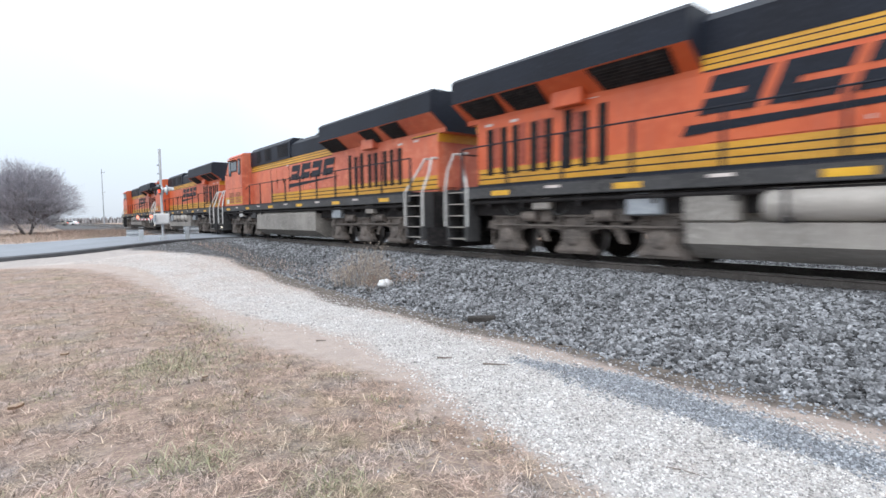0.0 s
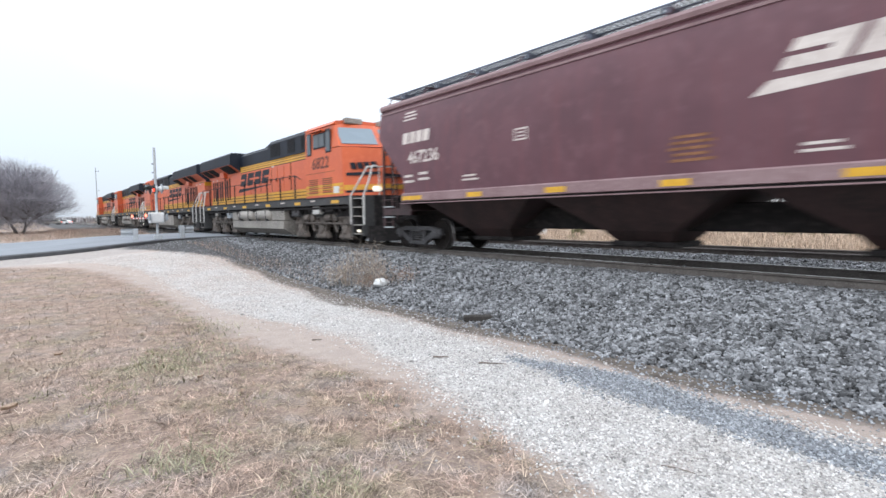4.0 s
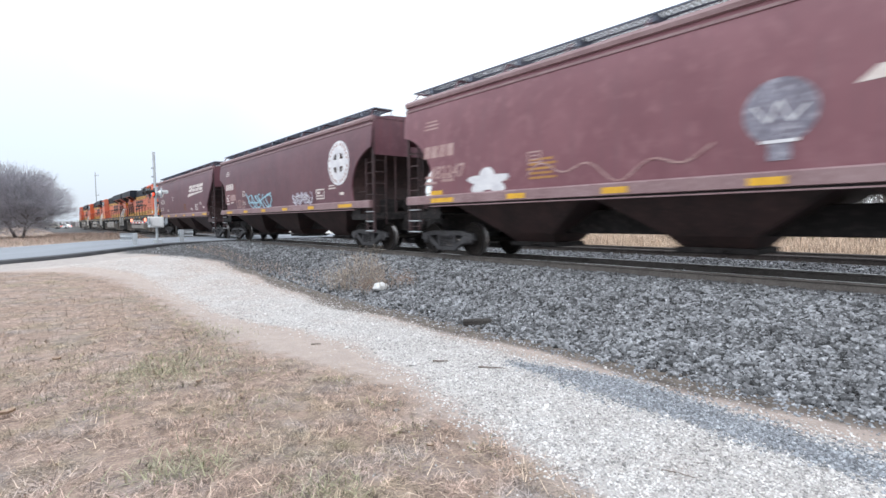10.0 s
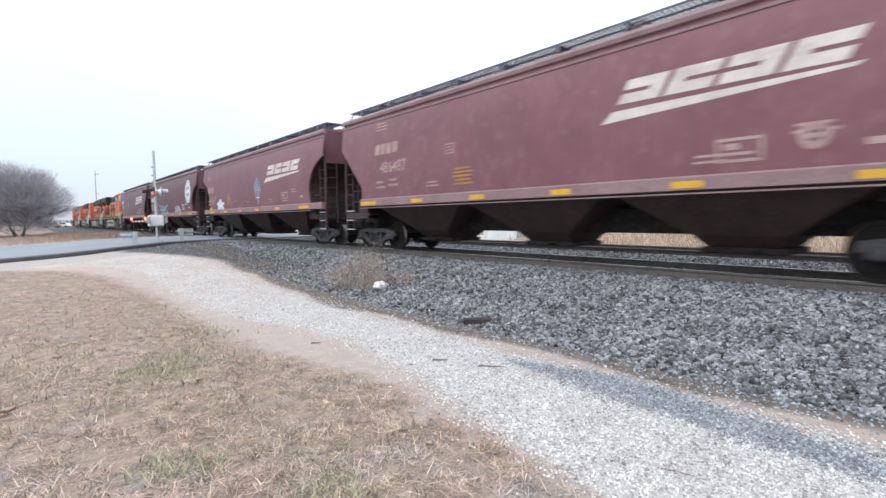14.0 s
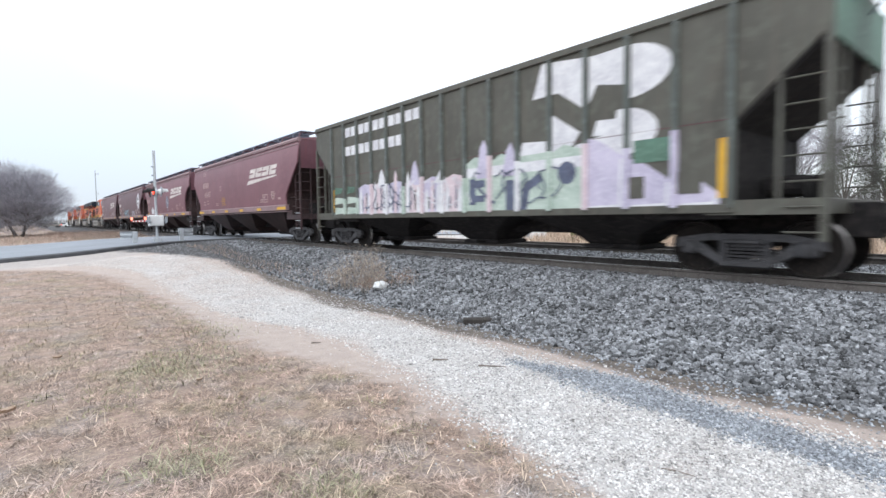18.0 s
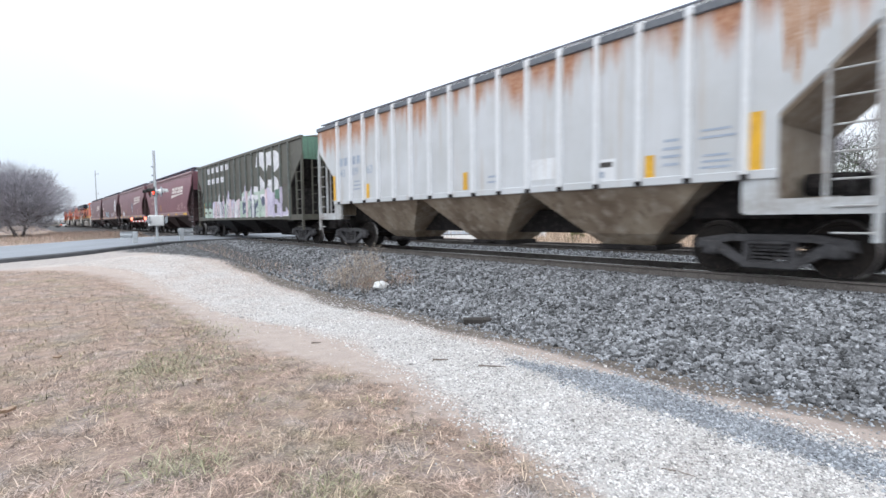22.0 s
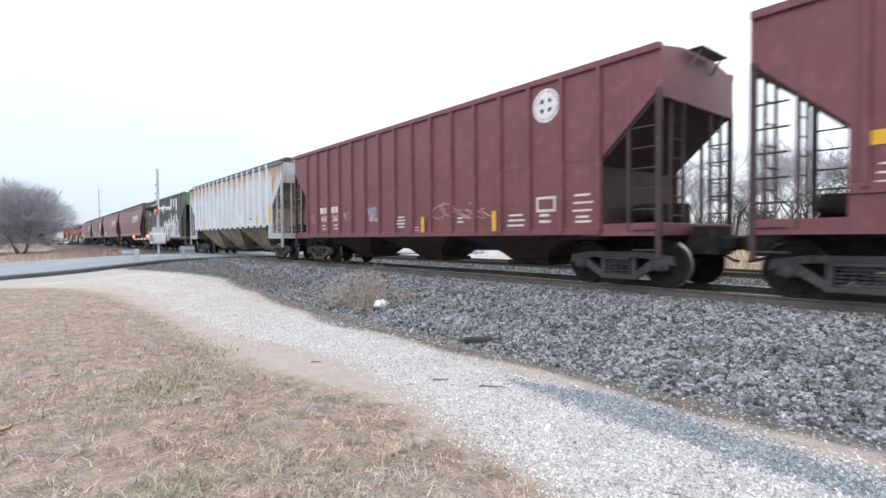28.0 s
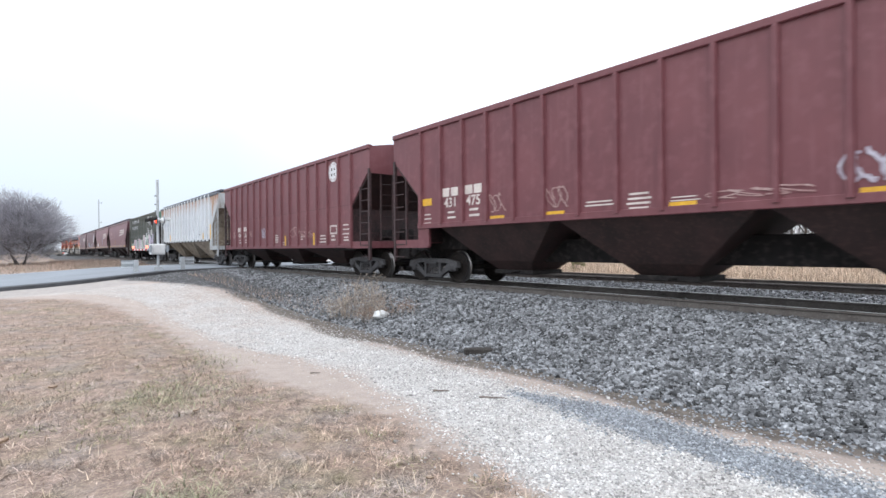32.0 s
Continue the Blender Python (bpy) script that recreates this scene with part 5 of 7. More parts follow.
        # gear hung below the deck: lengthways pipes, brackets and cable loops
        bm = bmesh.new()
        pipe(bm, ((s * 1.42, -9.6, 1.36), (s * 1.42, 9.4, 1.36)), 0.045, 8)
        for yy in (-9.0, -7.9, -6.3, -4.6, -3.2, 3.2, 4.7, 6.1, 7.2, 8.7):
            box(bm, *sorted((s * 1.2, s * 1.46)), yy - 0.04, yy + 0.04, 1.22, 1.47)
        part("conduit", bm, M_GRIME, eng)
        bm = bmesh.new()
        pipe(bm, [(s * (1.3 + 0.06 * math.sin(i)), 0.12 * i, 1.3 - 0.28 * math.sin(i / 5 * math.pi)) for i in range(6)], 0.022, 6)
        hose = part("brake_hose", bm, M_RUBBER, eng)
        hose.location = (0, -8.6, 0)
        for yy in (-7.2, -5.4, 4.9, 6.5, 8.0):
            again(hose, pose(0, yy, 0))
        c = -4.05 if s > 0 else -0.55
        brand_blocks(c, 2.78, 0.66, 0.95, 0.17, 4, 0.38, flat_side(HX + 0.02), s, M_BLACK, eng)
        marks("emblem_bar", [((c - 0.3, 2.44), (c + 4.75, 2.66), (c + 4.8, 2.69), (c - 0.2, 2.63))], flat_side(HX + 0.02), s, M_BLACK, eng)
        # hand rail posts and rail
        bm = bmesh.new()
        ys = [-9.95 + 1.64 * i for i in range(10)]
        pipe(bm, [(s * 1.49, ys[0], 2.78), (s * 1.49, ys[-1], 2.78)], 0.02, 6)
        pipe(bm, [(s * 1.49, ys[-1], 2.78), (s * 1.49, 5.4, 2.6)], 0.02, 6)
        part("hand_rail", bm, M_BLACK, eng)
        for yy in ys:
            bm = bmesh.new()
            box(bm, *sorted((s * 1.47, s * 1.51)), yy - 0.03, yy + 0.03, 1.5, 2.78)
            part("stanchion", bm, M_BLACK, eng)
        # end steps with silver grab rails
        for e, col in ((1, M_SILVER), (-1, M_SILVER)):
            bm = bmesh.new()
            box(bm, *sorted((s * 1.10, s * 1.53)), *sorted((e * 9.75, e * 9.82)), 0.35, 1.75)
            box(bm, *sorted((s * 1.10, s * 1.53)), *sorted((e * 10.5, e * 10.57)), 0.35, 1.75)
            box(bm, *sorted((s * 1.05, s * 1.10)), *sorted((e * 9.75, e * 10.57)), 0.35, 1.75)
            st = part("step_well", bm, M_FRAME, eng)
            for q in range(5):
                bm = bmesh.new()
                box(bm, *sorted((s * 1.10, s * 1.53)), *sorted((e * 9.82, e * 10.5)), 0.40 + 0.31 * q, 0.43 + 0.31 * q)
                part("tread", bm, M_TANK, st)
            if e > 0:
                bm = bmesh.new()
                rod(bm, (s * 1.45, 10.2, 0.52), (s * 1.54, 10.2, 0.52), 0.05, 12)
                part("step_lamp", bm, M_HEADLAMP, st)
            bm = bmesh.new()
            for yy in (9.72, 10.62):
                pipe(bm, ((s * 1.54, e * yy, 0.75), (s * 1.54, e * yy, 1.75), (s * 1.36, e * (yy + (0.1 if yy > 10 else 0.35)), 2.3), (s * 1.2, e * (yy + (0.02 if yy > 10 else 0.6)), 2.75), (s * 0.98, e * (yy + (0.02 if yy > 10 else 0.6)), 2.75)), 0.032, 8)
            part("grab_rail", bm, col, eng)
    # cab with a full width nose
    bm = bmesh.new()
    CX = 1.50

    def ring(z, pts):
        return [bm.verts.new((x, y, z)) for x, y in pts]

    def hull(low, high):
        k = len(low)
        for i in range(k):
            bm.faces.new((low[i], low[(i + 1) % k], high[(i + 1) % k], high[i]))
        bm.faces.new(low[::-1])
        bm.faces.new(high)

    low = ring(1.77, ((-CX, 5.97), (CX, 5.97), (CX, 9.15), (0.66, 10.62), (-0.66, 10.62), (-CX, 9.15)))
    nose_top = [bm.verts.new(q) for q in ((-CX, 5.97, 3.62), (CX, 5.97, 3.62), (CX, 9.06, 3.56), (0.6, 10.42, 3.40), (-0.6, 10.42, 3.40), (-CX, 9.06, 3.56))]
    hull(low, nose_top)
    part("nose", bm, paint, eng)
    bm = bmesh.new()
    base = ((-CX, 5.97), (CX, 5.97), (CX, 8.85), (0.0, 9.45), (-CX, 8.85))
    peak = ((-CX + 0.03, 5.97), (CX - 0.03, 5.97), (CX - 0.06, 8.35), (0.0, 8.8), (-CX + 0.06, 8.35))
    hull(ring(3.60, base), ring(4.48, peak))
    part("cab", bm, paint, eng)
    bm = bmesh.new()
    prism(bm, ((-CX - 0.01, 4.46), (CX + 0.01, 4.46), (CX - 0.15, 4.60), (0.6, 4.68), (-0.6, 4.68), (-CX + 0.15, 4.60)), "y", 5.97, 8.42)
    part("cab_roof", bm, paint, eng)
    for sx in (-1, 1):
        bm = bmesh.new()
        p00, p10, p01, p11 = Vector((0, 9.45, 3.60)), Vector((sx * CX, 8.85, 3.60)), Vector((0, 8.8, 4.48)), Vector((sx * (CX - 0.06), 8.35, 4.48))
        nrm = Vector((sx * 0.35, 0.78, 0.5)).normalized()
        vs = []
        for u, v in ((0.08, 0.10), (0.92, 0.10), (0.95, 0.5), (0.92, 0.82), (0.08, 0.82)):
            vs.append((p00 * (1 - u) + p10 * u) * (1 - v) + (p01 * (1 - u) + p11 * u) * v)
        lo = [bm.verts.new(v + nrm * 0.008) for v in vs]
        hi = [bm.verts.new(v + nrm * 0.025) for v in vs]
        bm.faces.new(hi)
        bm.faces.new(lo[::-1])
        for i in range(5):
            bm.faces.new((lo[i], lo[(i + 1) % 5], hi[(i + 1) % 5], hi[i]))
        part("windshield", bm, M_SHIELD, eng, "reflective windshield pane")
        bm = bmesh.new()
        box(bm, *sorted((sx * 0.35, sx * 1.05)), 8.3, 8.62, 4.5, 4.72, 0.03)
        part("number_board", bm, M_TANK, eng)
        for y0, y1 in ((6.2, 6.5), (6.78, 7.25), (7.3, 7.72), (7.85, 8.2)):
            z0, z1 = (3.5, 4.28) if y1 - y0 < 0.38 else (3.72, 4.2)
            bm = bmesh.new()
            box(bm, *sorted((sx * (CX + 0.004), sx * (CX + 0.024))), y0 - 0.05, y1 + 0.05, z0 - 0.05, z1 + 0.05, 0.008)
            wfr = part("window_frame", bm, M_BLACK, eng)
            bm = bmesh.new()
            box(bm, *sorted((sx * (CX + 0.024), sx * (CX + 0.032))), y0, y1, z0, z1)
            part("pane", bm, M_GLASS, wfr)
        bm = bmesh.new()
        prism(bm, ((6.7, 4.28), (7.8, 4.28), (7.8, 4.33), (6.7, 4.33)), "x", *sorted((sx * CX, sx * (CX + 0.22))))
        part("sun_visor", bm, paint, eng)
        for y0 in (6.25, 7.45):
            bm = bmesh.new()
            for i in range(8):
                box(bm, *sorted((sx * (CX + 0.002), sx * (CX + 0.02))), y0 + 0.03, y0 + 0.82, 1.94 + 0.075 * i, 1.97 + 0.075 * i)
            part("vent_slats", bm, M_RUST, eng)
        if number:
            lettering(number, sx * 7.3, 2.9, 0.62, flat_side(CX + 0.002), sx, M_EDGING, eng, 1.2, 0.12)
        for z0, z1 in ((1.86, 1.97), (2.005, 2.115), (2.15, 2.26)):
            marks("stripe", [slab(*sorted((sx * 5.98, sx * 9.12)), z0, z1)], flat_side(CX), sx, M_YELLOW, eng)
        marks("seam", [slab(*sorted((sx * 5.98, sx * 8.5)), 2.72, 2.74)], flat_side(CX), sx, M_RUST, eng)
        marks("plaque", [slab(sx * 8.6 - 0.22, sx * 8.6 + 0.22, 1.9, 2.15)], flat_side(CX + 0.004), sx, M_SILVER, eng)
        bm = bmesh.new()
        rod(bm, (sx * 0.12, 10.4, 3.1 + 0.12 * sx), (sx * 0.12, 10.58, 3.1 + 0.12 * sx), 0.085, 14)
        part("headlight", bm, M_HEADLAMP, eng)
        bm = bmesh.new()
        rod(bm, (sx * 0.95, 10.4, 1.98), (sx * 0.95, 10.68, 1.98), 0.1, 14)
        part("ditch_light", bm, M_HEADLAMP, eng)
    bm = bmesh.new()
    box(bm, -0.64, 0.64, 10.45, 10.60, 2.42, 2.52)
    part("nose_band", bm, M_BLACK, eng)
    bm = bmesh.new()
    box(bm, -0.66, 0.66, 10.5, 10.634, 1.98, 2.16)
    part("nose_stripe", bm, M_YELLOW, eng)
    bm = bmesh.new()
    box(bm, -0.4, 0.4, 6.6, 7.4, 4.66, 4.8, 0.05)
    part("air_conditioner", bm, M_TANK, eng)
    # lettered badge on the nose as plain shapes, and gear slung under the deck
    for sx in (-1, 1):
        face = Matrix.LocRotScale((sx * 1.066, 9.853, 0), Euler((0, 0, math.atan2(1.47, -0.84 * sx) - (0 if sx < 0 else math.pi))), None)
        for k in range(4):
            bm = bmesh.new()
            prism(bm, ((-0.56 + 0.28 * k, 2.72), (-0.36 + 0.28 * k, 2.72), (-0.28 + 0.28 * k, 2.95), (-0.48 + 0.28 * k, 2.95)), "y", -0.03, 0.03)
            part("emblem_block", bm, M_BLACK, eng).matrix_basis = face
        bm = bmesh.new()
        box(bm, -0.66, 0.7, -0.03, 0.03, 2.50, 2.60)
        part("nose_band", bm, M_BLACK, eng).matrix_basis = face
        bm = bmesh.new()
        box(bm, -0.83, 0.83, -0.022, 0.022, 1.98, 2.16)
        part("nose_stripe", bm, M_YELLOW, eng).matrix_basis = face
        bm = bmesh.new()
        box(bm, -0.84, 0.84, -0.018, 0.018, 1.78, 1.96)
        part("nose_band", bm, M_BLACK, eng).matrix_basis = face
        for y0, y1, z0, z1, m_ in ((6.3, 6.9, 1.12, 1.45, M_SILVER), (7.4, 8.1, 1.2, 1.44, M_GRIME), (-5.2, -4.5, 1.0, 1.42, M_GALV), (-7.6, -7.1, 1.15, 1.42, M_TANK), (4.2, 4.9, 1.05, 1.4, M_TRUCK)):
            bm = bmesh.new()
            box(bm, *sorted((sx * 1.18, sx * 1.42)), y0, y1, z0, z1, 0.03)
            part("equipment_box", bm, m_, eng)
        bm = bmesh.new()
        for z in (1.42, 1.34):
            pipe(bm, ((sx * 1.36, -9.4, z), (sx * 1.36, -4.0, z), (sx * 1.36, 9.3, z)), 0.028, 6)
        part("pipe_run", bm, M_GRIME, eng)
    # pilots, couplers
    for e in (-1, 1):
        bm = bmesh.new()
        box(bm, -1.1, 1.1, *sorted((e * 10.35, e * 10.62)), 0.45, 1.76, 0.03)
        prism(bm, ((e * 10.6, 0.16), (e * 10.85, 0.16), (e * 10.62, 0.7), (e * 10.5, 0.7)), "x", -1.35, 1.35)
        part("pilot", bm, M_GRIME, eng)
        coupler(eng, e * 11.1, e)
        bm = bmesh.new()
        for x in (-0.9, 0.9):
            pipe(bm, ((x, e * 10.6, 1.76), (x, e * 10.6, 2.75), (x * 0.35, e * 10.6, 2.75), (x * 0.35, e * 10.6, 1.76)), 0.022, 6)
        part("end_rail", bm, M_BLACK if e < 0 else M_SILVER, eng)
        loco_truck(eng, e * 6.6)
    bm = bmesh.new()
    box(bm, -0.95, 0.95, TAIL - 0.04, TAIL + 0.02, 1.9, 3.6, 0.01)
    part("rear_panel", bm, paint, eng)
    bm = bmesh.new()
    box(bm, -0.94, 0.94, TAIL - 0.07, TAIL - 0.03, 3.25, 3.5)
    part("rear_stripe", bm, M_YELLOW, eng)
    # fuel tank and air reservoirs
    bm = bmesh.new()
    prism(bm, ((-1.0, 0.22), (1.0, 0.22), (1.46, 0.5), (1.46, 0.86), (1.0, 0.9), (1.0, 1.35), (-1.0, 1.35), (-1.0, 0.9), (-1.46, 0.86), (-1.46, 0.5)), "y", -4.0 + DY, 3.4 + 0.6 * DY)
    tank = part("fuel_tank", bm, M_TANK, eng, "dusty grey fuel tank")
    for s in (-1, 1):
        for y0, y1 in ((-4.06, -3.15), (1.9, 3.42)) if not older else ():
            bm = bmesh.new()
            box(bm, *sorted((s * 0.9, s * 1.45)), y0, y1, 0.88, 1.34, 0.03)
            part("battery_box", bm, M_TANK, tank)
    for s in (-1, 1):
        for y0, y1 in ((-2.85, -0.75), (-0.3, 1.75)) if paint is not M_ORANGE2 else ():
            bm = bmesh.new()
            lathe(bm, ((y0, 0.1), (y0 + 0.05, 0.23), (y0 + 0.15, 0.29), (y1 - 0.15, 0.29), (y1 - 0.05, 0.23), (y1, 0.1)), (s * 1.26, 0, 1.16), "y", 16)
            part("air_reservoir", bm, M_RESERVOIR, eng, smooth=True)
            bm = bmesh.new()
            for yy in (y0 + 0.4, y1 - 0.4):
                box(bm, *sorted((s * 1.0, s * 1.52)), yy - 0.05, yy + 0.05, 0.86, 0.95, 0.01)
                box(bm, *sorted((s * 1.545, s * 1.56)), yy - 0.03, yy + 0.03, 0.9, 1.4)
            part("tank_strap", bm, M_TRUCK, eng)
        if paint is M_ORANGE2:
            bm = bmesh.new()
            prism(bm, ((s * 0.9, 0.88), (s * 1.455, 0.84), (s * 1.455, 1.2), (s * 1.3, 1.34), (s * 0.9, 1.34)), "y", -3.98 + DY, 3.38 + 0.6 * DY)
            part("tank_side", bm, M_TANK, tank)
    return eng


# ---- the train, front to back: y of each vehicle's middle when the clip starts ----
TRAIN = []


def set_out(ob, y, turned=False):
    TRAIN.append((ob, y, turned))
    return ob


set_out(locomotive("bright orange and black diesel locomotive leading the train", M_ORANGE, "", 1), 67.3)
set_out(locomotive("orange, black and yellow diesel locomotive second in the train", M_ORANGE, "", 1), 45.0)
set_out(locomotive("sun faded salmon orange and black diesel locomotive", M_ORANGE2, "", 1), 22.7)
set_out(locomotive("clean orange and black diesel locomotive with its nose to the cars", M_ORANGE, "6822", -1), 0.4, True)

SIDE = m_side


def emblem_cross(parent, a, z, r, side, white=M_SPRAY_WHITE):
    """A round emblem: pale ring and disc with a dark quartered cross."""
    marks("emblem", [disc(a, z, r)], side, -1, white, parent, "round white emblem", 0.008)
    q = r * 0.30
    for dx in (-1, 1):
        for dz in (-1, 1):
            wedge = [(a + dx * (q * 0.55 + q * 0.95 * u), z + dz * (q * 0.55 + q * 0.95 * v)) for u, v in ((0, 0), (1, 0), (0.72, 0.72), (0, 1))]
            marks("emblem_wedge", [wedge], side, -1, M_BAY, parent, "", 0.014)
    for i in range(28):
        # worn lettering round the rim
        k = 2 * math.pi * i / 28
        if i % 7:
            marks("rim_mark", [tuple((a + r * m_ * math.cos(k + d_), z + r * m_ * math.sin(k + d_)) for m_, d_ in ((0.78, -0.06), (0.9, -0.06), (0.9, 0.06), (0.78, 0.06)))], side, -1, M_DECAL_DIM, parent, "", 0.014)


def common_print(car, number, a0, dz, dim, sa, sz):
    """The small print of a curved-side hopper; a0 is its first column, dz its lift."""
    mat = M_DECAL_DIM if dim else M_DECAL
    for k in range(4):
        marks("emblem_block", [slab(a0 + 0.33 * k, a0 + 0.33 * k + 0.27, 3.14 + dz, 3.46 + dz, 0.05)], SIDE, -1, mat, car)
    if number:
        lettering(number, a0 + 1.0, 2.56 + dz, 0.48, SIDE, -1, mat, car, 1.0)
    for blk in (bars(a0 + 0.35, 4.12 + min(dz, -0.1), 0.65, 3, 0.1), bars(a0 + 0.28, 2.16, 0.55, 2, 0.16, 0.07), bars(a0 + 1.0, 2.2, 0.55, 2, 0.16, 0.07), bars(a0 + 2.95, 2.02, 0.62, 2),
                bars(a0 + 10.4, 1.98, 0.6, 2), bars(5.65, 2.3, 0.6, 2), bars(6.4, 1.95, 0.4, 1, 0.1, 0.1)):
        marks("small_print", blk, SIDE, -1, mat, car)
    a = sa
    marks("stencil", [slab(a, a + 0.4, sz, sz + 0.035), slab(a, a + 0.4, sz + 0.24, sz + 0.275), slab(a, a + 0.035, sz, sz + 0.275), slab(a + 0.365, a + 0.4, sz, sz + 0.275), slab(a + 0.1, a + 0.3, sz + 0.08, sz + 0.11), slab(a + 0.1, a + 0.3, sz + 0.16, sz + 0.19)], SIDE, -1, mat, car)
    marks("stencil", [slab(4.3, 5.0, 1.86, 1.91), slab(4.3, 5.0, 2.2, 2.25), slab(4.3, 4.35, 1.86, 2.25), slab(4.95, 5.0, 1.86, 2.25), slab(4.42, 4.88, 1.97, 2.02), slab(4.42, 4.65, 2.06, 2.16)], SIDE, -1, mat, car)
    if number:
        marks("notice", bars(a0 + 4.25 if dim else 1.45, 2.3, 0.8, 5, 0.1, 0.05), SIDE, -1, M_PRINT_YEL if dim else M_RUST, car)


def brand_side(car, a, z, mat):
    brand_blocks(a, z, 0.42, 0.80, 0.10, 4, 0.55, SIDE, -1, mat, car)
    marks("emblem_bar", [((a - 0.35, z - 0.33), (a - 0.1, z - 0.12), (a + 3.7, z - 0.05), (a + 3.6, z - 0.11))], SIDE, -1, mat, car)


car1 = set_out(curved_hopper("maroon covered hopper with smooth curved sides and white print", M_PLUM, STRAIGHT_CUT), -19.8)
common_print(car1, "467236", -7.1, 0, False, -2.6, 2.72)
brand_side(car1, 2.72, 3.12, M_DECAL)

car2 = set_out(curved_hopper("maroon covered hopper with pale blue spray tags and a round emblem", M_PLUM), -38.3)
common_print(car2, "", -7.2, -0.36, False, -4.42, 2.34)
marks("number_patch", [slab(-7.4, -5.5, 2.05, 3.1)], SIDE, -1, M_MAROON2, car2, "fresher red paint patch", 0.003)
marks("number_patch", [slab(-6.5, -5.55, 2.18, 2.5)], SIDE, -1, M_DECAL_DIM, car2, "", 0.009)
lettering("47", -6.9, 2.2, 0.46, SIDE, -1, M_DECAL, car2, 1.0)
emblem_cross(car2, 6.2, 3.1, 0.80, SIDE)
marks("spray_tag", tag_scrawl(-1.9, 2.02, 3.0, 0.75, 3, 0.06, 6), SIDE, -1, M_SPRAY_BLUE, car2, "pale blue spray tag", 0.012)
marks("spray_tag", stroke([(-3.85, 2.45), (-3.3, 2.0), (-2.2, 1.95), (-1.2, 2.2), (-0.4, 2.35)], 0.09), SIDE, -1, M_SPRAY_BLUE, car2, "", 0.016)
marks("spray_tag", tag_scrawl(-4.75, 1.95, 1.4, 0.5, 8, 0.05, 7), SIDE, -1, M_DECAL_DIM, car2, "faint pink spray tag", 0.010)
marks("spray_tag", tag_scrawl(3.05, 1.95, 1.9, 0.52, 5, 0.055, 8), SIDE, -1, M_SPRAY_FAINT, car2, "white and lilac spray tag", 0.016)
marks("spray_tag", tag_scrawl(3.05, 1.93, 1.8, 0.4, 6, 0.03, 6), SIDE, -1, M_SPRAY_WHITE, car2, "", 0.020)

car3 = set_out(curved_hopper("maroon covered hopper with white spray patch and large white logo", M_MAROON), -57.06)
common_print(car3, "482247", -7.45, -0.42, True, -3.6, 2.24)
brand_side(car3, 2.6, 3.13, M_DECAL)
random.seed(4)
star = []
for i in range(26):
    q = 2 * math.pi * i / 26
    rr = 1.0 + 0.22 * math.sin(5 * q) + random.uniform(-0.10, 0.10)
    star.append((-4.9 + 0.68 * rr * math.cos(q), 1.95 + 0.27 * rr * math.sin(q)))
marks("spray_patch", [tuple(star)], SIDE, -1, M_SPRAY_WHITE, car3, "white spray painted patch", 0.012)
M_BULB = surface("smoky blue grey spray paint", (0.23, 0.23, 0.29), (0.14, 0.13, 0.17), (0.42, 0.42, 0.48), 0.6, coarse=4, fine=12, bump=0)
marks("spray_bulb", [disc(1.35, 2.58, 0.5)], SIDE, -1, M_BULB, car3, "grey lilac sprayed balloon", 0.012)
marks("spray_bulb", [slab(1.2, 1.5, 1.85, 2.1)], SIDE, -1, M_BULB, car3, "", 0.012)
marks("spray_bulb", stroke([(1.0, 2.68), (1.2, 2.43), (1.35, 2.73), (1.5, 2.43), (1.7, 2.63)], 0.03) + [slab(1.1, 1.6, 2.11, 2.16)], SIDE, -1, M_SPRAY_WHITE, car3, "", 0.018)
marks("spray_scrawl", stroke([(-3.6 + 0.16 * i, 2.0 + 0.28 * math.sin(i * 0.55) * math.cos(i * 0.23)) for i in range(26)], 0.035), SIDE, -1, M_DECAL_DIM, car3, "", 0.012)
marks("yellow_label", [slab(-7.18, -6.67, 1.64, 1.82)], SIDE, -1, M_DECAL_YEL, car3)

car4 = set_out(curved_hopper("maroon covered hopper, clean smooth sides, large white logo", M_MAROON, STRAIGHT_CUT), -75.45)
common_print(car4, "486487", -6.2, -0.08, True, -2.66, 2.74)
brand_side(car4, 2.5, 3.13, M_DECAL)
emblem_cross(car4, 5.65, 2.15, 0.2, SIDE, M_DECAL_DIM)

RS = flat_side(1.545)
RB = flat_side(1.548)
green = set_out(ribbed_hopper("dark weathered green rib-sided hopper covered in pastel spray paint", M_GREEN, M_GREEN_END, 1.10, M_GRIME, 16, None, 8.22, span=6.9), -93.8)


def between_ribs(ribs, a0, a1):
    """Clear stretches of the side between the ribs."""
    out, q = [], [-6.9 + 13.8 * i / (ribs - 1) for i in range(ribs)]
    for p0, p1 in zip(q, q[1:]):
        lo, hi = max(a0, p0 + 0.064), min(a1, p1 - 0.064)
        if hi - lo > 0.05:
            out.append((lo, hi))
    return out


for row, cells in ((4.0, 5), (3.35, 4)):
    for k, (lo, hi) in enumerate(between_ribs(16, -6.05, -0.9)[:cells]):
        w = (hi - lo - 0.12) / 2
        for j in range(2):
            a = lo + 0.03 + j * (w + 0.06)
            marks("emblem_block", [slab(a, a + w, row - 0.1, row + 0.22)], RS, -1, M_SPRAY_WHITE, green)


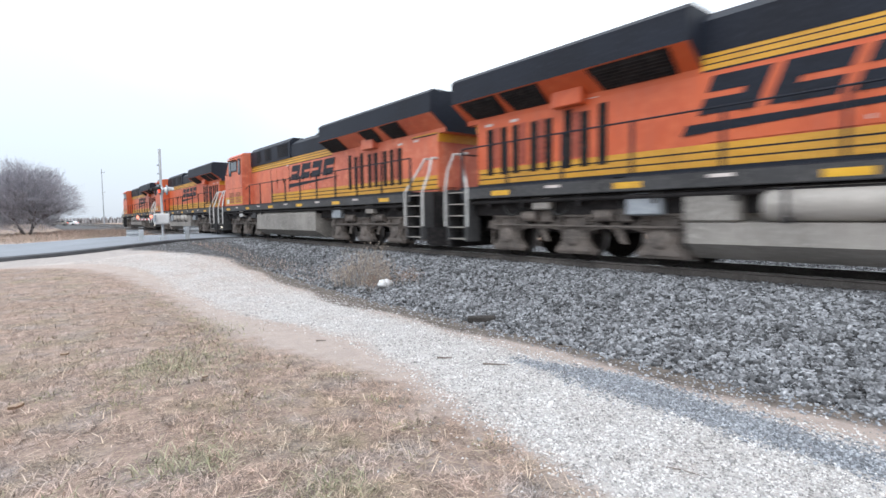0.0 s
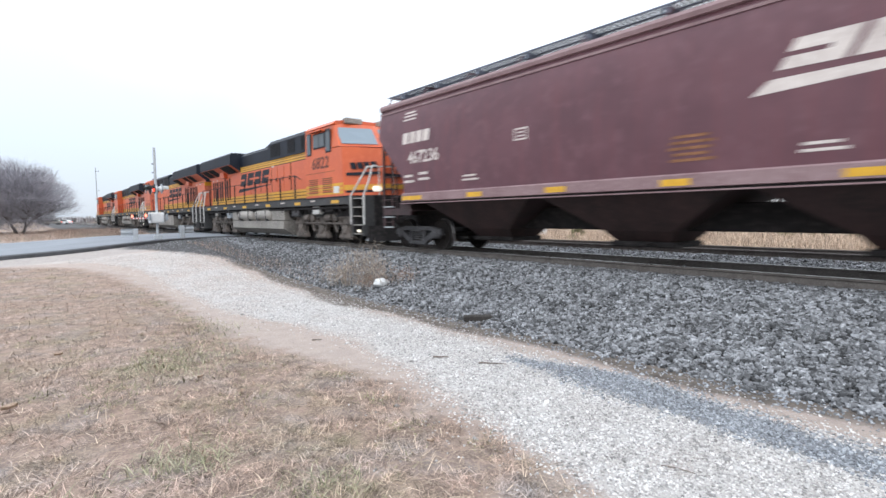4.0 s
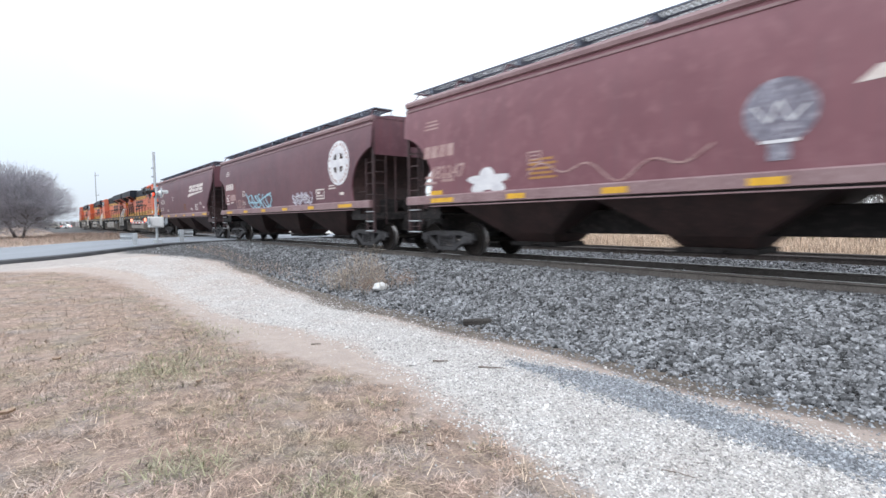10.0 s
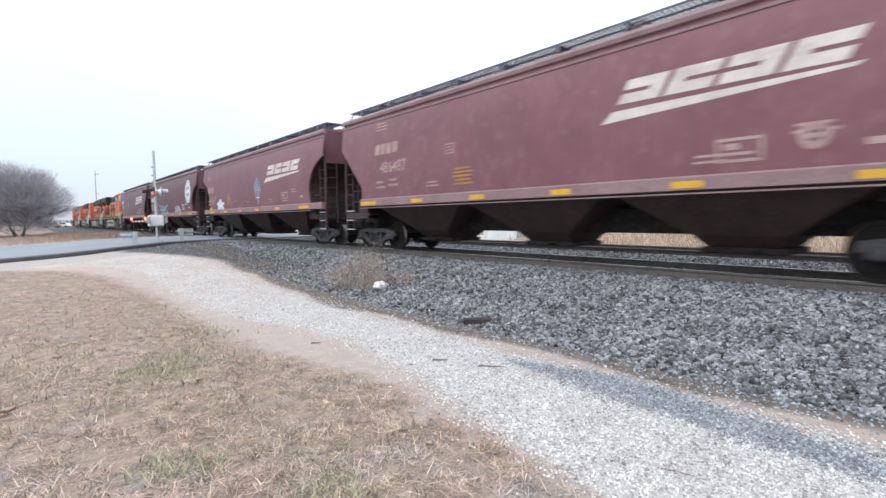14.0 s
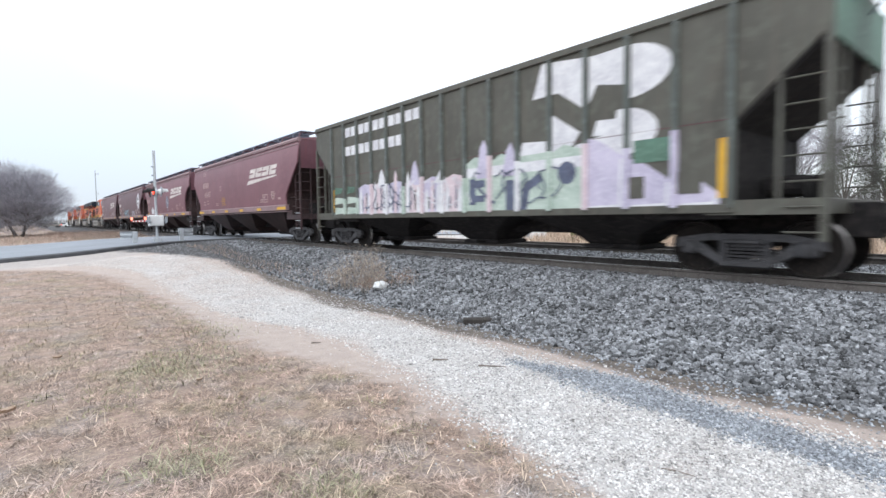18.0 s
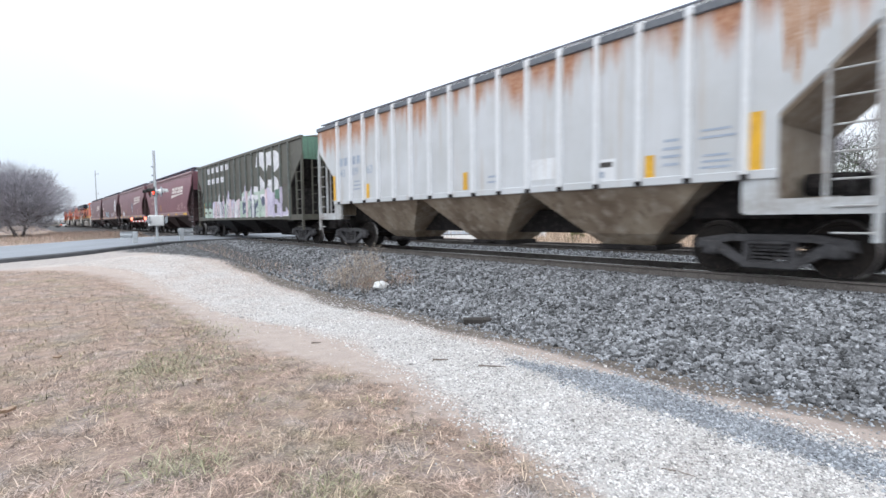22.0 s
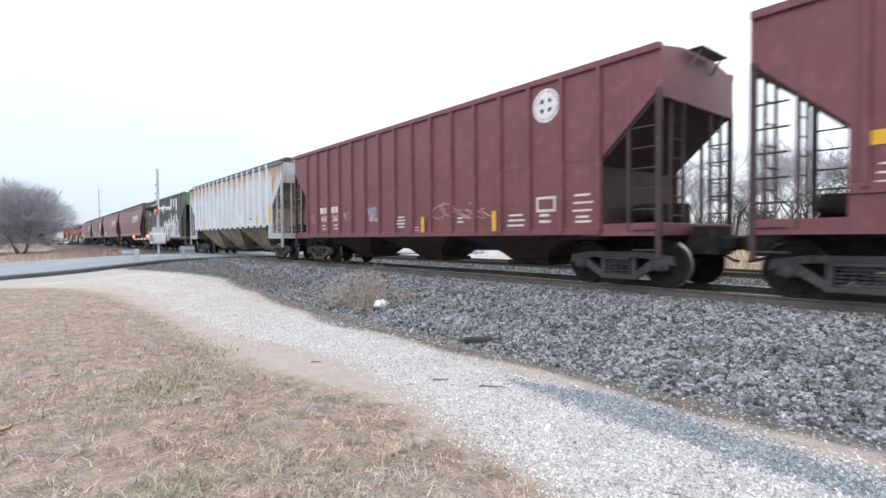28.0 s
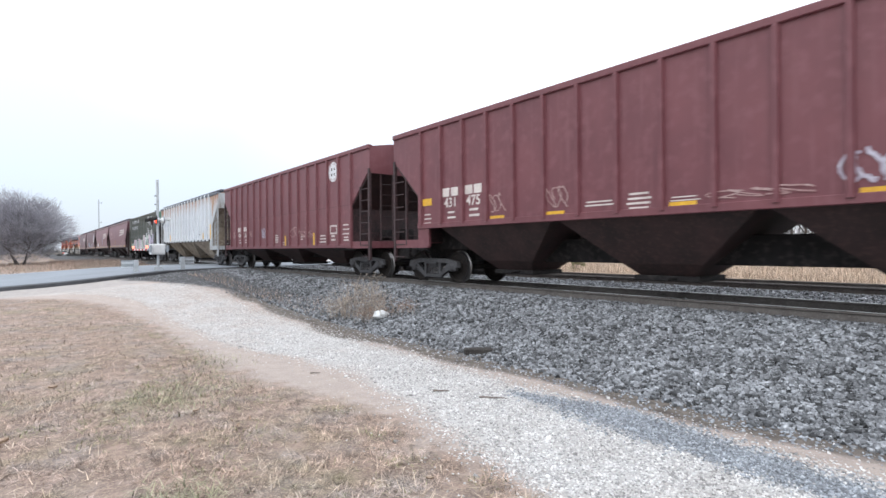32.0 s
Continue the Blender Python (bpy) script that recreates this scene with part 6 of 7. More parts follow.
def rib_cut(poly, ribs=16):
    """An outline, cut where the ribs stand."""
    out = []
    for lo, hi in between_ribs(ribs, min(a for a, z in poly), max(a for a, z in poly)):
        part_ = list(poly)
        for edge, keep in ((lo, 1), (hi, -1)):
            new_ = []
            for (a0, z0), (a1, z1) in zip(part_, part_[1:] + part_[:1]):
                in0, in1 = (a0 - edge) * keep >= 0, (a1 - edge) * keep >= 0
                if in0:
                    new_.append((a0, z0))
                if in0 != in1:
                    k = (edge - a0) / (a1 - a0)
                    new_.append((edge, z0 + k * (z1 - z0)))
            part_ = new_
            if len(part_) < 3:
                break
        if len(part_) >= 3:
            out.append(tuple(part_))
    return out


half_round = [(5.0 + 0.92 * math.cos(q), 3.72 + 0.50 * math.sin(q)) for q in (math.pi / 2 - math.pi * i / 14 for i in range(15))]
low_round = [(4.95 + 0.72 * math.cos(q), 2.62 + 0.44 * math.sin(q)) for q in (math.pi / 2 - math.pi * i / 12 for i in range(13))]
for poly in ([(2.75, 3.62), (3.0, 4.36), (4.3, 4.2), (5.0, 4.22)] + half_round[1:] + [(5.0, 3.5), (4.4, 3.62), (4.15, 3.17), (3.45, 3.64)],
             [(4.85, 3.06)] + low_round[1:] + [(3.9, 2.18), (3.9, 2.5), (4.75, 2.66)],
             [(3.3, 3.2), (4.0, 2.75), (3.5, 2.04), (3.1, 2.4)], [(2.4, 2.3), (2.4, 2.66), (3.15, 2.6), (3.2, 2.3)]):
    for cut in rib_cut(poly):
        marks("emblem_block", [cut], RS, -1, M_SPRAY_WHITE, green)
rs = random.Random(9)
M_SPRAY_NAVY = surface("dull navy spray paint", (0.10, 0.12, 0.19), (0.07, 0.08, 0.13), (0.16, 0.18, 0.26), 0.6, coarse=3, bump=0)
for k, (lo, hi) in enumerate(between_ribs(16, -6.9, 6.75)):
    w = hi - lo
    if k < 2:
        # thin green wash
        for q in range(3):
            z = 1.2 + 0.36 * q
            marks("spray_block", [((lo + 0.05, z), (hi - 0.1 * q, z + 0.04), (hi - 0.1, z + 0.22), (lo + 0.12, z + 0.26))], RS, -1, M_SPRAY_MINT if q < 2 else M_GREEN_END, green, "faint green spray wash", 0.008)
    elif k < 8:
        # tall narrow pale letters with dark gaps
        marks("spray_block", [((lo, 1.13), (hi, 1.13), (hi, 2.12), (lo + w * 0.5, 2.2), (lo, 2.08))], RS, -1, M_SPRAY_PINK if k % 2 else M_SPRAY_LILAC, green, "pale sprayed lettering", 0.008)
        for q in range(3):
            a = lo + 0.04 + q * w * 0.33
            h = rs.uniform(1.85, 2.3) + (0.35 if (k + q) % 5 == 0 else 0)
            marks("spray_block", [((a, 1.18), (a + w * 0.20, 1.18), (a + w * 0.23, h - 0.2), (a + w * 0.11, h), (a + 0.02, h - 0.25))], RS, -1, (M_SPRAY_WHITE, M_SPRAY_PINK, M_SPRAY_WHITE)[q], green, "", 0.014)
            marks("spray_outline", stroke([(a + w * 0.25, 1.3), (a + w * 0.27, rs.uniform(1.5, 1.95))], 0.05), RS, -1, M_SPRAY_NAVY if (q + k) % 3 else M_GREEN, green, "", 0.018)
    elif k < 12:
        marks("spray_block", [((lo, 1.13), (hi, 1.13), (hi, 2.48 - 0.08 * (k % 2)), (lo + w * 0.4, 2.55), (lo, 2.4))], RS, -1, M_SPRAY_MINT, green, "broad pale green sprayed lettering", 0.008)
        marks("spray_block", [slab(lo, hi, 2.05, 2.28)], RS, -1, M_SPRAY_WHITE, green, "", 0.011)
        shape = ([slab(lo + 0.12, lo + 0.34, 1.35, 2.0), slab(lo + 0.34, hi - 0.12, 1.42, 1.58), slab(lo + 0.34, hi - 0.12, 1.78, 1.96)], [slab(hi - 0.32, hi - 0.06, 1.16, 1.9)], stroke([(lo + 0.1, 1.2), (lo + 0.2, 1.7), (hi - 0.2, 1.9)], 0.2), [disc(lo + w * 0.5, 1.95, 0.24, 14)])[k - 8]
        marks("spray_block", shape, RS, -1, M_SPRAY_NAVY, green, "", 0.016)
    else:
        top = (2.5, 2.0, 1.72)[min(k - 12, 2)]
        marks("spray_block", [((lo, 1.13), (hi, 1.13), (hi, top - 0.35), (lo + w * 0.35, top), (lo, top + 0.1))], RS, -1, M_SPRAY_LILAC, green, "lilac sprayed lettering", 0.008)
        marks("spray_outline", stroke([(lo + 0.05, 1.2), (hi - 0.08, 1.22), (hi - 0.05, top - 0.4)], 0.06), RS, -1, M_SPRAY_WHITE, green, "", 0.014)
def wrapped(a, z0, z1, material):
    """Spray paint round one rib; along runs to the reader's right, so its y is mirrored."""
    bm = bmesh.new()
    prism(bm, ((-1.546, -a - 0.068), (-1.627, -a - 0.046), (-1.627, -a + 0.046), (-1.546, -a + 0.068)), "z", z0, z1)
    part("spray_block", bm, material, green, "spray paint across a rib")


for i in range(16):
    a = -6.9 + 13.8 * i / 15
    if -4.4 < a < 6.2:
        top = 2.1 + 0.12 * math.sin(2.3 * i) + (0.32 if a > 0.8 else 0)
        wrapped(a, 1.16, top, (M_SPRAY_PINK, M_SPRAY_WHITE, M_SPRAY_MINT)[i % 3] if a < 4.6 else M_SPRAY_LILAC)
    elif a < -4.4 and i:
        wrapped(a, 1.2, 1.75, M_SPRAY_MINT)
for a, z in ((-3.55, 2.62), (-1.75, 2.72), (1.15, 2.95), (-0.55, 2.42), (2.05, 2.78)):
    for cut in rib_cut([(a - 0.26, 2.0), (a + 0.26, 2.0), (a + 0.14, z - 0.22), (a + 0.02, z), (a - 0.12, z - 0.18)]):
        marks("spray_block", [cut], RS, -1, M_SPRAY_LILAC if z > 2.7 else M_SPRAY_WHITE, green, "", 0.012)
for poly in ([(2.35, 2.42), (2.45, 2.72), (3.3, 2.66), (3.3, 2.44)], [(4.3, 2.62), (4.4, 2.92), (5.4, 2.86), (5.3, 2.6)]):
    for cut in rib_cut(poly):
        marks("emblem_block", [cut], RS, -1, M_SPRAY_WHITE, green, "", 0.010)
marks("spray_block", [slab(5.2, 5.95, 2.0, 2.42)], RS, -1, M_GREEN_END, green, "", 0.014)
marks("spray_window", [slab(5.05, 5.42, 1.35, 1.75)], RS, -1, M_GREEN, green, "", 0.02)
marks("spray_window", [slab(5.98, 6.45, 1.4, 1.8)], RS, -1, M_GREEN, green, "", 0.02)
marks("reflector", [slab(6.72, 6.9, 1.3, 2.28)], RS, -1, M_DECAL_YEL, green, "", 0.02)
marks("reflector", [slab(-6.9, -6.78, 1.3, 2.1)], RS, -1, M_DECAL_YEL, green, "", 0.02)

for a_, w_, sd_ in ((-3.2, 2.6, 31), (-0.6, 2.4, 33), (2.2, 2.6, 35)):
    marks("spray_outline", [c_ for st_ in tag_scrawl(a_, 1.75, w_, 0.9, sd_, 0.035, 5) for c_ in rib_cut(list(st_))], RS, -1, M_SPRAY_NAVY if sd_ != 33 else M_SPRAY_WHITE, green, "", 0.022)

white = set_out(ribbed_hopper("pale grey rib-sided hopper with rust stains along its top", M_WHITE_CAR, M_WHITE_END, 1.62, M_BAY_TAN, 16, M_GRATE, 8.45, 0.11, 6.75), -112.0)
M_RUST_WASH = surface("thin rust wash", (0.42, 0.27, 0.19), (0.33, 0.19, 0.12), (0.52, 0.42, 0.36), 0.75, coarse=4, fine=25, streak=(0.52, 0.48, 0.45), bump=0)
M_WASHED = surface("washed out blue lettering", (0.33, 0.39, 0.48), (0.28, 0.33, 0.42), (0.42, 0.46, 0.54), 0.6, bump=0)
for txt, a in (("43", -6.5), ("09", -5.6), ("63", -4.65)):
    lettering(txt, a, 2.55, 0.36, RS, -1, M_WASHED, white, 1.1)
for a in (-6.72, -6.4, -5.82, -5.5):
    marks("emblem_block", [slab(a, a + 0.24, 2.92, 3.2)], RS, -1, M_WASHED, white)
for a, z0, z1 in ((-7.15, 1.72, 2.62), (-4.78, 1.72, 2.2), (0.1, 1.75, 2.2), (5.15, 1.68, 2.12), (6.9, 1.66, 2.62)):
    marks("reflector", [slab(a - 0.09, a + 0.09, z0, z1)], RS, -1, M_DECAL_YEL, white, "", 0.012)
marks("notice", [slab(3.92, 4.45, 1.72, 2.14)], RS, -1, M_WHITE_RIB, white)
for q in (slab(4.0, 4.38, 1.98, 2.08), slab(4.0, 4.2, 1.78, 1.9)):
    marks("notice", [q], RS, -1, M_WASHED if q[0][1] < 1.9 else M_DECAL_DARK, white, "", 0.010)
for blk in (bars(5.55, 2.32, 0.35, 4, 0.14, 0.05), bars(6.3, 2.42, 0.6, 2, 0.12, 0.04), bars(6.3, 2.0, 0.5, 3, 0.1, 0.04), bars(1.1, 2.0, 0.4, 2, 0.13, 0.05), bars(-5.5, 2.3, 0.5, 3, 0.13, 0.05)):
    marks("small_print", blk, RS, -1, M_WASHED, white)

marks("paint_patch", [slab(2.3, 3.0, 1.85, 2.3)], RS, -1, M_WHITE_RIB, white, "fresh white paint patch", 0.004)
for i in range(16):
    a = -6.75 + 13.5 * i / 15
    bm = bmesh.new()
    box(bm, -1.64, -1.545, a - 0.055, a + 0.055, 1.57, 1.66, 0.01)
    part("rib_foot", bm, M_GRIME, white)
    bm = bmesh.new()
    box(bm, -1.64, -1.52, a - 0.07, a + 0.07, 4.38, 4.53, 0.01)
    part("walk_bracket", bm, M_WHITE_RIB, white)
# rust that has run down from the roof in the end panels
for a, w, z in ((7.28, 0.10, 3.1), (7.42, 0.13, 2.9), (7.6, 0.12, 3.35), (7.75, 0.1, 3.6), (-7.35, 0.08, 3.8), (5.6, 0.07, 3.7), (4.1, 0.06, 3.75), (2.2, 0.07, 3.6), (0.7, 0.06, 3.9)):
    marks("rust_run", [((a - w, 4.36), (a + w, 4.36), (a + w * 0.8, (4.36 + z) / 2), (a + w * 0.15, z), (a - w * 0.2, z + 0.1), (a - w * 0.7, (4.36 + z) / 2 + 0.1))], RS, -1, M_RUST_WASH, white, "thin rust stain", 0.003)

redB = set_out(ribbed_hopper("oxide red rib-sided hopper with a round white emblem", M_MAROON2, M_MAROON2, 1.09, M_BAY, 16, None, 8.12, span=6.85), -130.1)
emblem_cross(redB, 5.5, 3.89, 0.37, RS)
for a in (-5.74, -5.37, -4.8, -4.45):
    marks("emblem_block", [slab(a, a + 0.3, 1.96, 2.19)], RS, -1, M_DECAL, redB)
lettering("436", -5.4, 1.65, 0.32, RS, -1, M_DECAL, redB, 1.05)
lettering("260", -4.47, 1.65, 0.32, RS, -1, M_DECAL, redB, 1.05)
for blk in (bars(-5.42, 1.48, 0.32, 2, 0.13), bars(-4.45, 1.48, 0.4, 2, 0.13), bars(-0.16, 1.62, 0.45, 4, 0.1), bars(4.6, 1.5, 0.55, 3, 0.12), bars(6.45, 1.85, 0.5, 3, 0.16), bars(2.6, 1.5, 0.25, 2, 0.1), bars(6.45, 1.4, 0.4, 2, 0.1), bars(0.6, 1.3, 0.5, 2, 0.08, 0.02)):
    marks("small_print", blk, RS, -1, M_DECAL, redB)
marks("stencil", [slab(5.22, 5.76, 1.56, 1.9)], RS, -1, M_DECAL, redB)
marks("stencil", [slab(5.28, 5.70, 1.62, 1.84)], RS, -1, M_MAROON2, redB, "", 0.010)
marks("stencil", bars(5.45, 1.46, 0.35, 2, 0.14, 0.06), RS, -1, M_DECAL, redB)
marks("spray_tag", tag_scrawl(-1.72, 1.8, 0.72, 0.56, 12, 0.032, 8), RS, -1, M_SPRAY_FAINT, redB, "small pale blue spray tag", 0.012)
for a, z, w, h, sd in ((-6.35, 1.78, 0.42, 0.4, 15), (-3.6, 1.8, 0.45, 0.3, 16), (3.2, 1.62, 1.2, 0.3, 17)):
    marks("spray_tag", tag_scrawl(a, z, w, h, sd, 0.022, 4), RS, -1, M_DECAL_DIM, redB, "faint spray tag", 0.012)
marks("spray_tag", tag_scrawl(2.3, 1.75, 1.6, 0.5, 14, 0.03, 4), RS, -1, M_DECAL_DIM, redB, "", 0.012)
marks("reflector", [slab(-7.0, -6.82, 1.2, 2.28)], RS, -1, M_DECAL_YEL, redB, "", 0.012)
for a, z1 in ((1.05, 1.6), (3.95, 1.65)):
    marks("reflector", [slab(a - 0.07, a + 0.07, 1.16, z1)], RS, -1, M_DECAL_YEL, redB, "", 0.085)

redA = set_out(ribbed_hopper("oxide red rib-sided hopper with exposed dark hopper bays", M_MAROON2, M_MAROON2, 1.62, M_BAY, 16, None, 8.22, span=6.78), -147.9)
for a in (-5.82, -5.46, -4.89, -4.55):
    marks("emblem_block", [slab(a, a + 0.29, 2.41, 2.64)], RS, -1, M_DECAL, redA)
lettering("431", -5.48, 2.12, 0.36, RS, -1, M_DECAL, redA, 1.0)
lettering("475", -4.57, 2.12, 0.36, RS, -1, M_DECAL, redA, 1.0)
for blk in (bars(-5.45, 1.95, 0.36, 2, 0.14, 0.05), bars(-4.55, 1.97, 0.42, 2, 0.15, 0.06), bars(-6.5, 1.95, 0.35, 3, 0.12, 0.03), bars(-0.85, 1.9, 0.75, 2, 0.07, 0.03), bars(0.0, 1.98, 0.5, 4, 0.09, 0.04), bars(0.85, 1.86, 0.55, 2, 0.06, 0.02)):
    marks("small_print", blk, RS, -1, M_DECAL, redA)
marks("reflector", [slab(-6.76, -6.3, 2.22, 2.42)], RS, -1, M_DECAL_YEL, redA, "", 0.012)
for a in (-3.72, -1.95, 0.82, 3.5):
    marks("reflector", [slab(a - 0.24, a + 0.24, 1.69, 1.79)], RS, -1, M_DECAL_YEL, redA, "", 0.012)
marks("spray_tag", tag_scrawl(3.55, 2.1, 0.95, 0.5, 21, 0.045, 6), RS, -1, M_SPRAY_FAINT, redA, "white spray tag", 0.012)
marks("spray_tag", tag_scrawl(2.0, 1.85, 1.4, 0.16, 23, 0.02, 4), RS, -1, M_DECAL_DIM, redA, "", 0.012)
marks("spray_tag", tag_scrawl(-3.7, 2.1, 0.5, 0.5, 25, 0.025, 3), RS, -1, M_DECAL_DIM, redA, "", 0.012)
marks("spray_tag", tag_scrawl(-1.9, 2.1, 0.5, 0.5, 27, 0.025, 3), RS, -1, M_DECAL_DIM, redA, "", 0.012)


# ---- crossing signal, gate and guards ----
def crossing_signal(x, y):
    z0 = land(x, y)
    sig = tagged(new("crossing_signal"), "galvanized crossing signal mast with flashing red lamps and lowered gate", "crossing signal")
    sig.location = (x, y, z0)
    bm = bmesh.new()
    box(bm, -0.38, 0.38, -0.38, 0.38, -0.3, 0.1, 0.03)
    part("footing", bm, M_CONC, sig)
    bm = bmesh.new()
    rod(bm, (0, 0, 0.08), (0, 0, 4.95), 0.065, 12)
    box(bm, -0.17, 0.17, -0.17, 0.17, 0.1, 0.36, 0.02)
    part("mast", bm, M_PALE, sig)
    for z in (4.1, 3.65, 3.3):
        bm = bmesh.new()
        box(bm, -0.14, 0.02, -0.04, 0.04, z - 0.03, z + 0.03)
        part("mast_clamp", bm, M_GALV, sig)
    bm = bmesh.new()
    box(bm, -0.36, 0.30, -0.30, 0.34, 1.0, 1.56, 0.03)
    g = part("gate_mechanism", bm, M_WHITE, sig, "pale grey gate drive box")
    bm = bmesh.new()
    box(bm, -0.30, 0.24, -0.325, -0.30, 1.06, 1.50, 0.008)
    part("door", bm, M_WHITE, g)
    bm = bmesh.new()
    rod(bm, (-0.5, 0.05, 1.28), (0.42, 0.05, 1.28), 0.05, 10)
    prism(bm, ((-0.7, 1.2), (-0.2, 1.12), (-0.2, 1.42), (-0.7, 1.5)), "x", 0.34, 0.40)
    prism(bm, ((-0.7, 1.2), (-0.2, 1.12), (-0.2, 1.42), (-0.7, 1.5)), "x", -0.46, -0.40)
    part("counterweight", bm, M_GALV, sig)
    bm = bmesh.new()
    for i in range(14):
        prism(bm, ((0.3 + 0.58 * i, 1.22), (0.3 + 0.58 * (i + 1), 1.22), (0.3 + 0.58 * (i + 1), 1.33 - 0.002 * i), (0.3 + 0.58 * i, 1.33 - 0.002 * i)), "x", -0.02, 0.02, i % 2)
    part("gate_arm", bm, (M_WHITE, surface("red reflective sheet", (0.5, 0.04, 0.03))), sig, "lowered red and white gate arm")
    for k, yy in enumerate((3.3, 8.3)):
        bm = bmesh.new()
        rod(bm, (-0.05, yy, 1.42), (0.05, yy, 1.42), 0.09, 12)
        part("gate_lamp", bm, M_LENS_WHITE, sig, "small lit gate lamp")
    # two lamps to each side of the road traffic, so they are seen edge on from the track
    bm = bmesh.new()
    rod(bm, (0, -0.75, 2.78), (0, 0.75, 2.78), 0.035, 8)
    part("cross_arm", bm, M_GALV, sig)
    for y_, face, lit in ((-0.55, -1, True), (0.62, -1, False), (-0.62, 1, False), (0.55, 1, False)):
        bm = bmesh.new()
        rod(bm, (face * 0.14, y_, 2.78), (face * 0.17, y_, 2.78), 0.26, 20)
        lamp = part("lamp_backing", bm, M_RUBBER if face < 0 else M_GALV, sig)
        bm = bmesh.new()
        rod(bm, (face * 0.17, y_, 2.78), (face * 0.21, y_, 2.78), 0.15, 18)
        part("lens", bm, M_LENS_ON if lit else M_LENS_OFF, lamp)
        bm = bmesh.new()
        for i in range(9):
            a0, a1 = math.pi * i / 9, math.pi * (i + 1) / 9
            p = [(y_ + 0.17 * math.cos(a), 2.78 + 0.17 * math.sin(a)) for a in (a0, a1)]
            vs = [bm.verts.new(v) for v in ((face * 0.17, p[0][0], p[0][1]), (face * 0.17, p[1][0], p[1][1]), (face * 0.47, p[1][0], p[1][1] - 0.02), (face * 0.47, p[0][0], p[0][1] - 0.02))]
            bm.faces.new(vs)
        bmesh.ops.solidify(bm, geom=bm.faces[:], thickness=0.006)
        part("hood", bm, M_RUBBER if face < 0 else M_WHITE, lamp)
        bm = bmesh.new()
        lathe(bm, ((face * 0.14, 0.16), (face * 0.05, 0.13), (face * 0.0, 0.05)), (0, y_, 2.78), "x", 14)
        part("lamp_housing", bm, M_WHITE, lamp)
    return sig


crossing_signal(5.28, 30.4)


def guard(x, y, flip):
    z = land(x, y)
    g = tagged(new("guard_rail"), "short galvanized guard rail on a steel post", "guard rail", "guard rails")
    g.location = (x, y, z)
    bm = bmesh.new()
    box(bm, -0.1, 0.1, -0.1, 0.1, -0.3, 0.78, 0.012)
    part("post", bm, M_PALE, g)
    bm = bmesh.new()
    prof = [(0.42, -0.02), (0.46, 0.05), (0.54, 0.05), (0.58, -0.02), (0.64, -0.02), (0.68, 0.05), (0.76, 0.05), (0.80, -0.02)]
    pr_ = [(b_, a_) for a_, b_ in prof] + [(b_ - 0.015, a_) for a_, b_ in prof[::-1]]
    x0, x1 = sorted((flip * -0.15, flip * 0.62))
    prism(bm, [(p_ + 0.13, q_) for p_, q_ in pr_], "x", x0, x1)
    part("beam", bm, M_PALE, g)
    return g


guard(4.2, 30.0, -1)
guard(6.5, 30.6, 1)


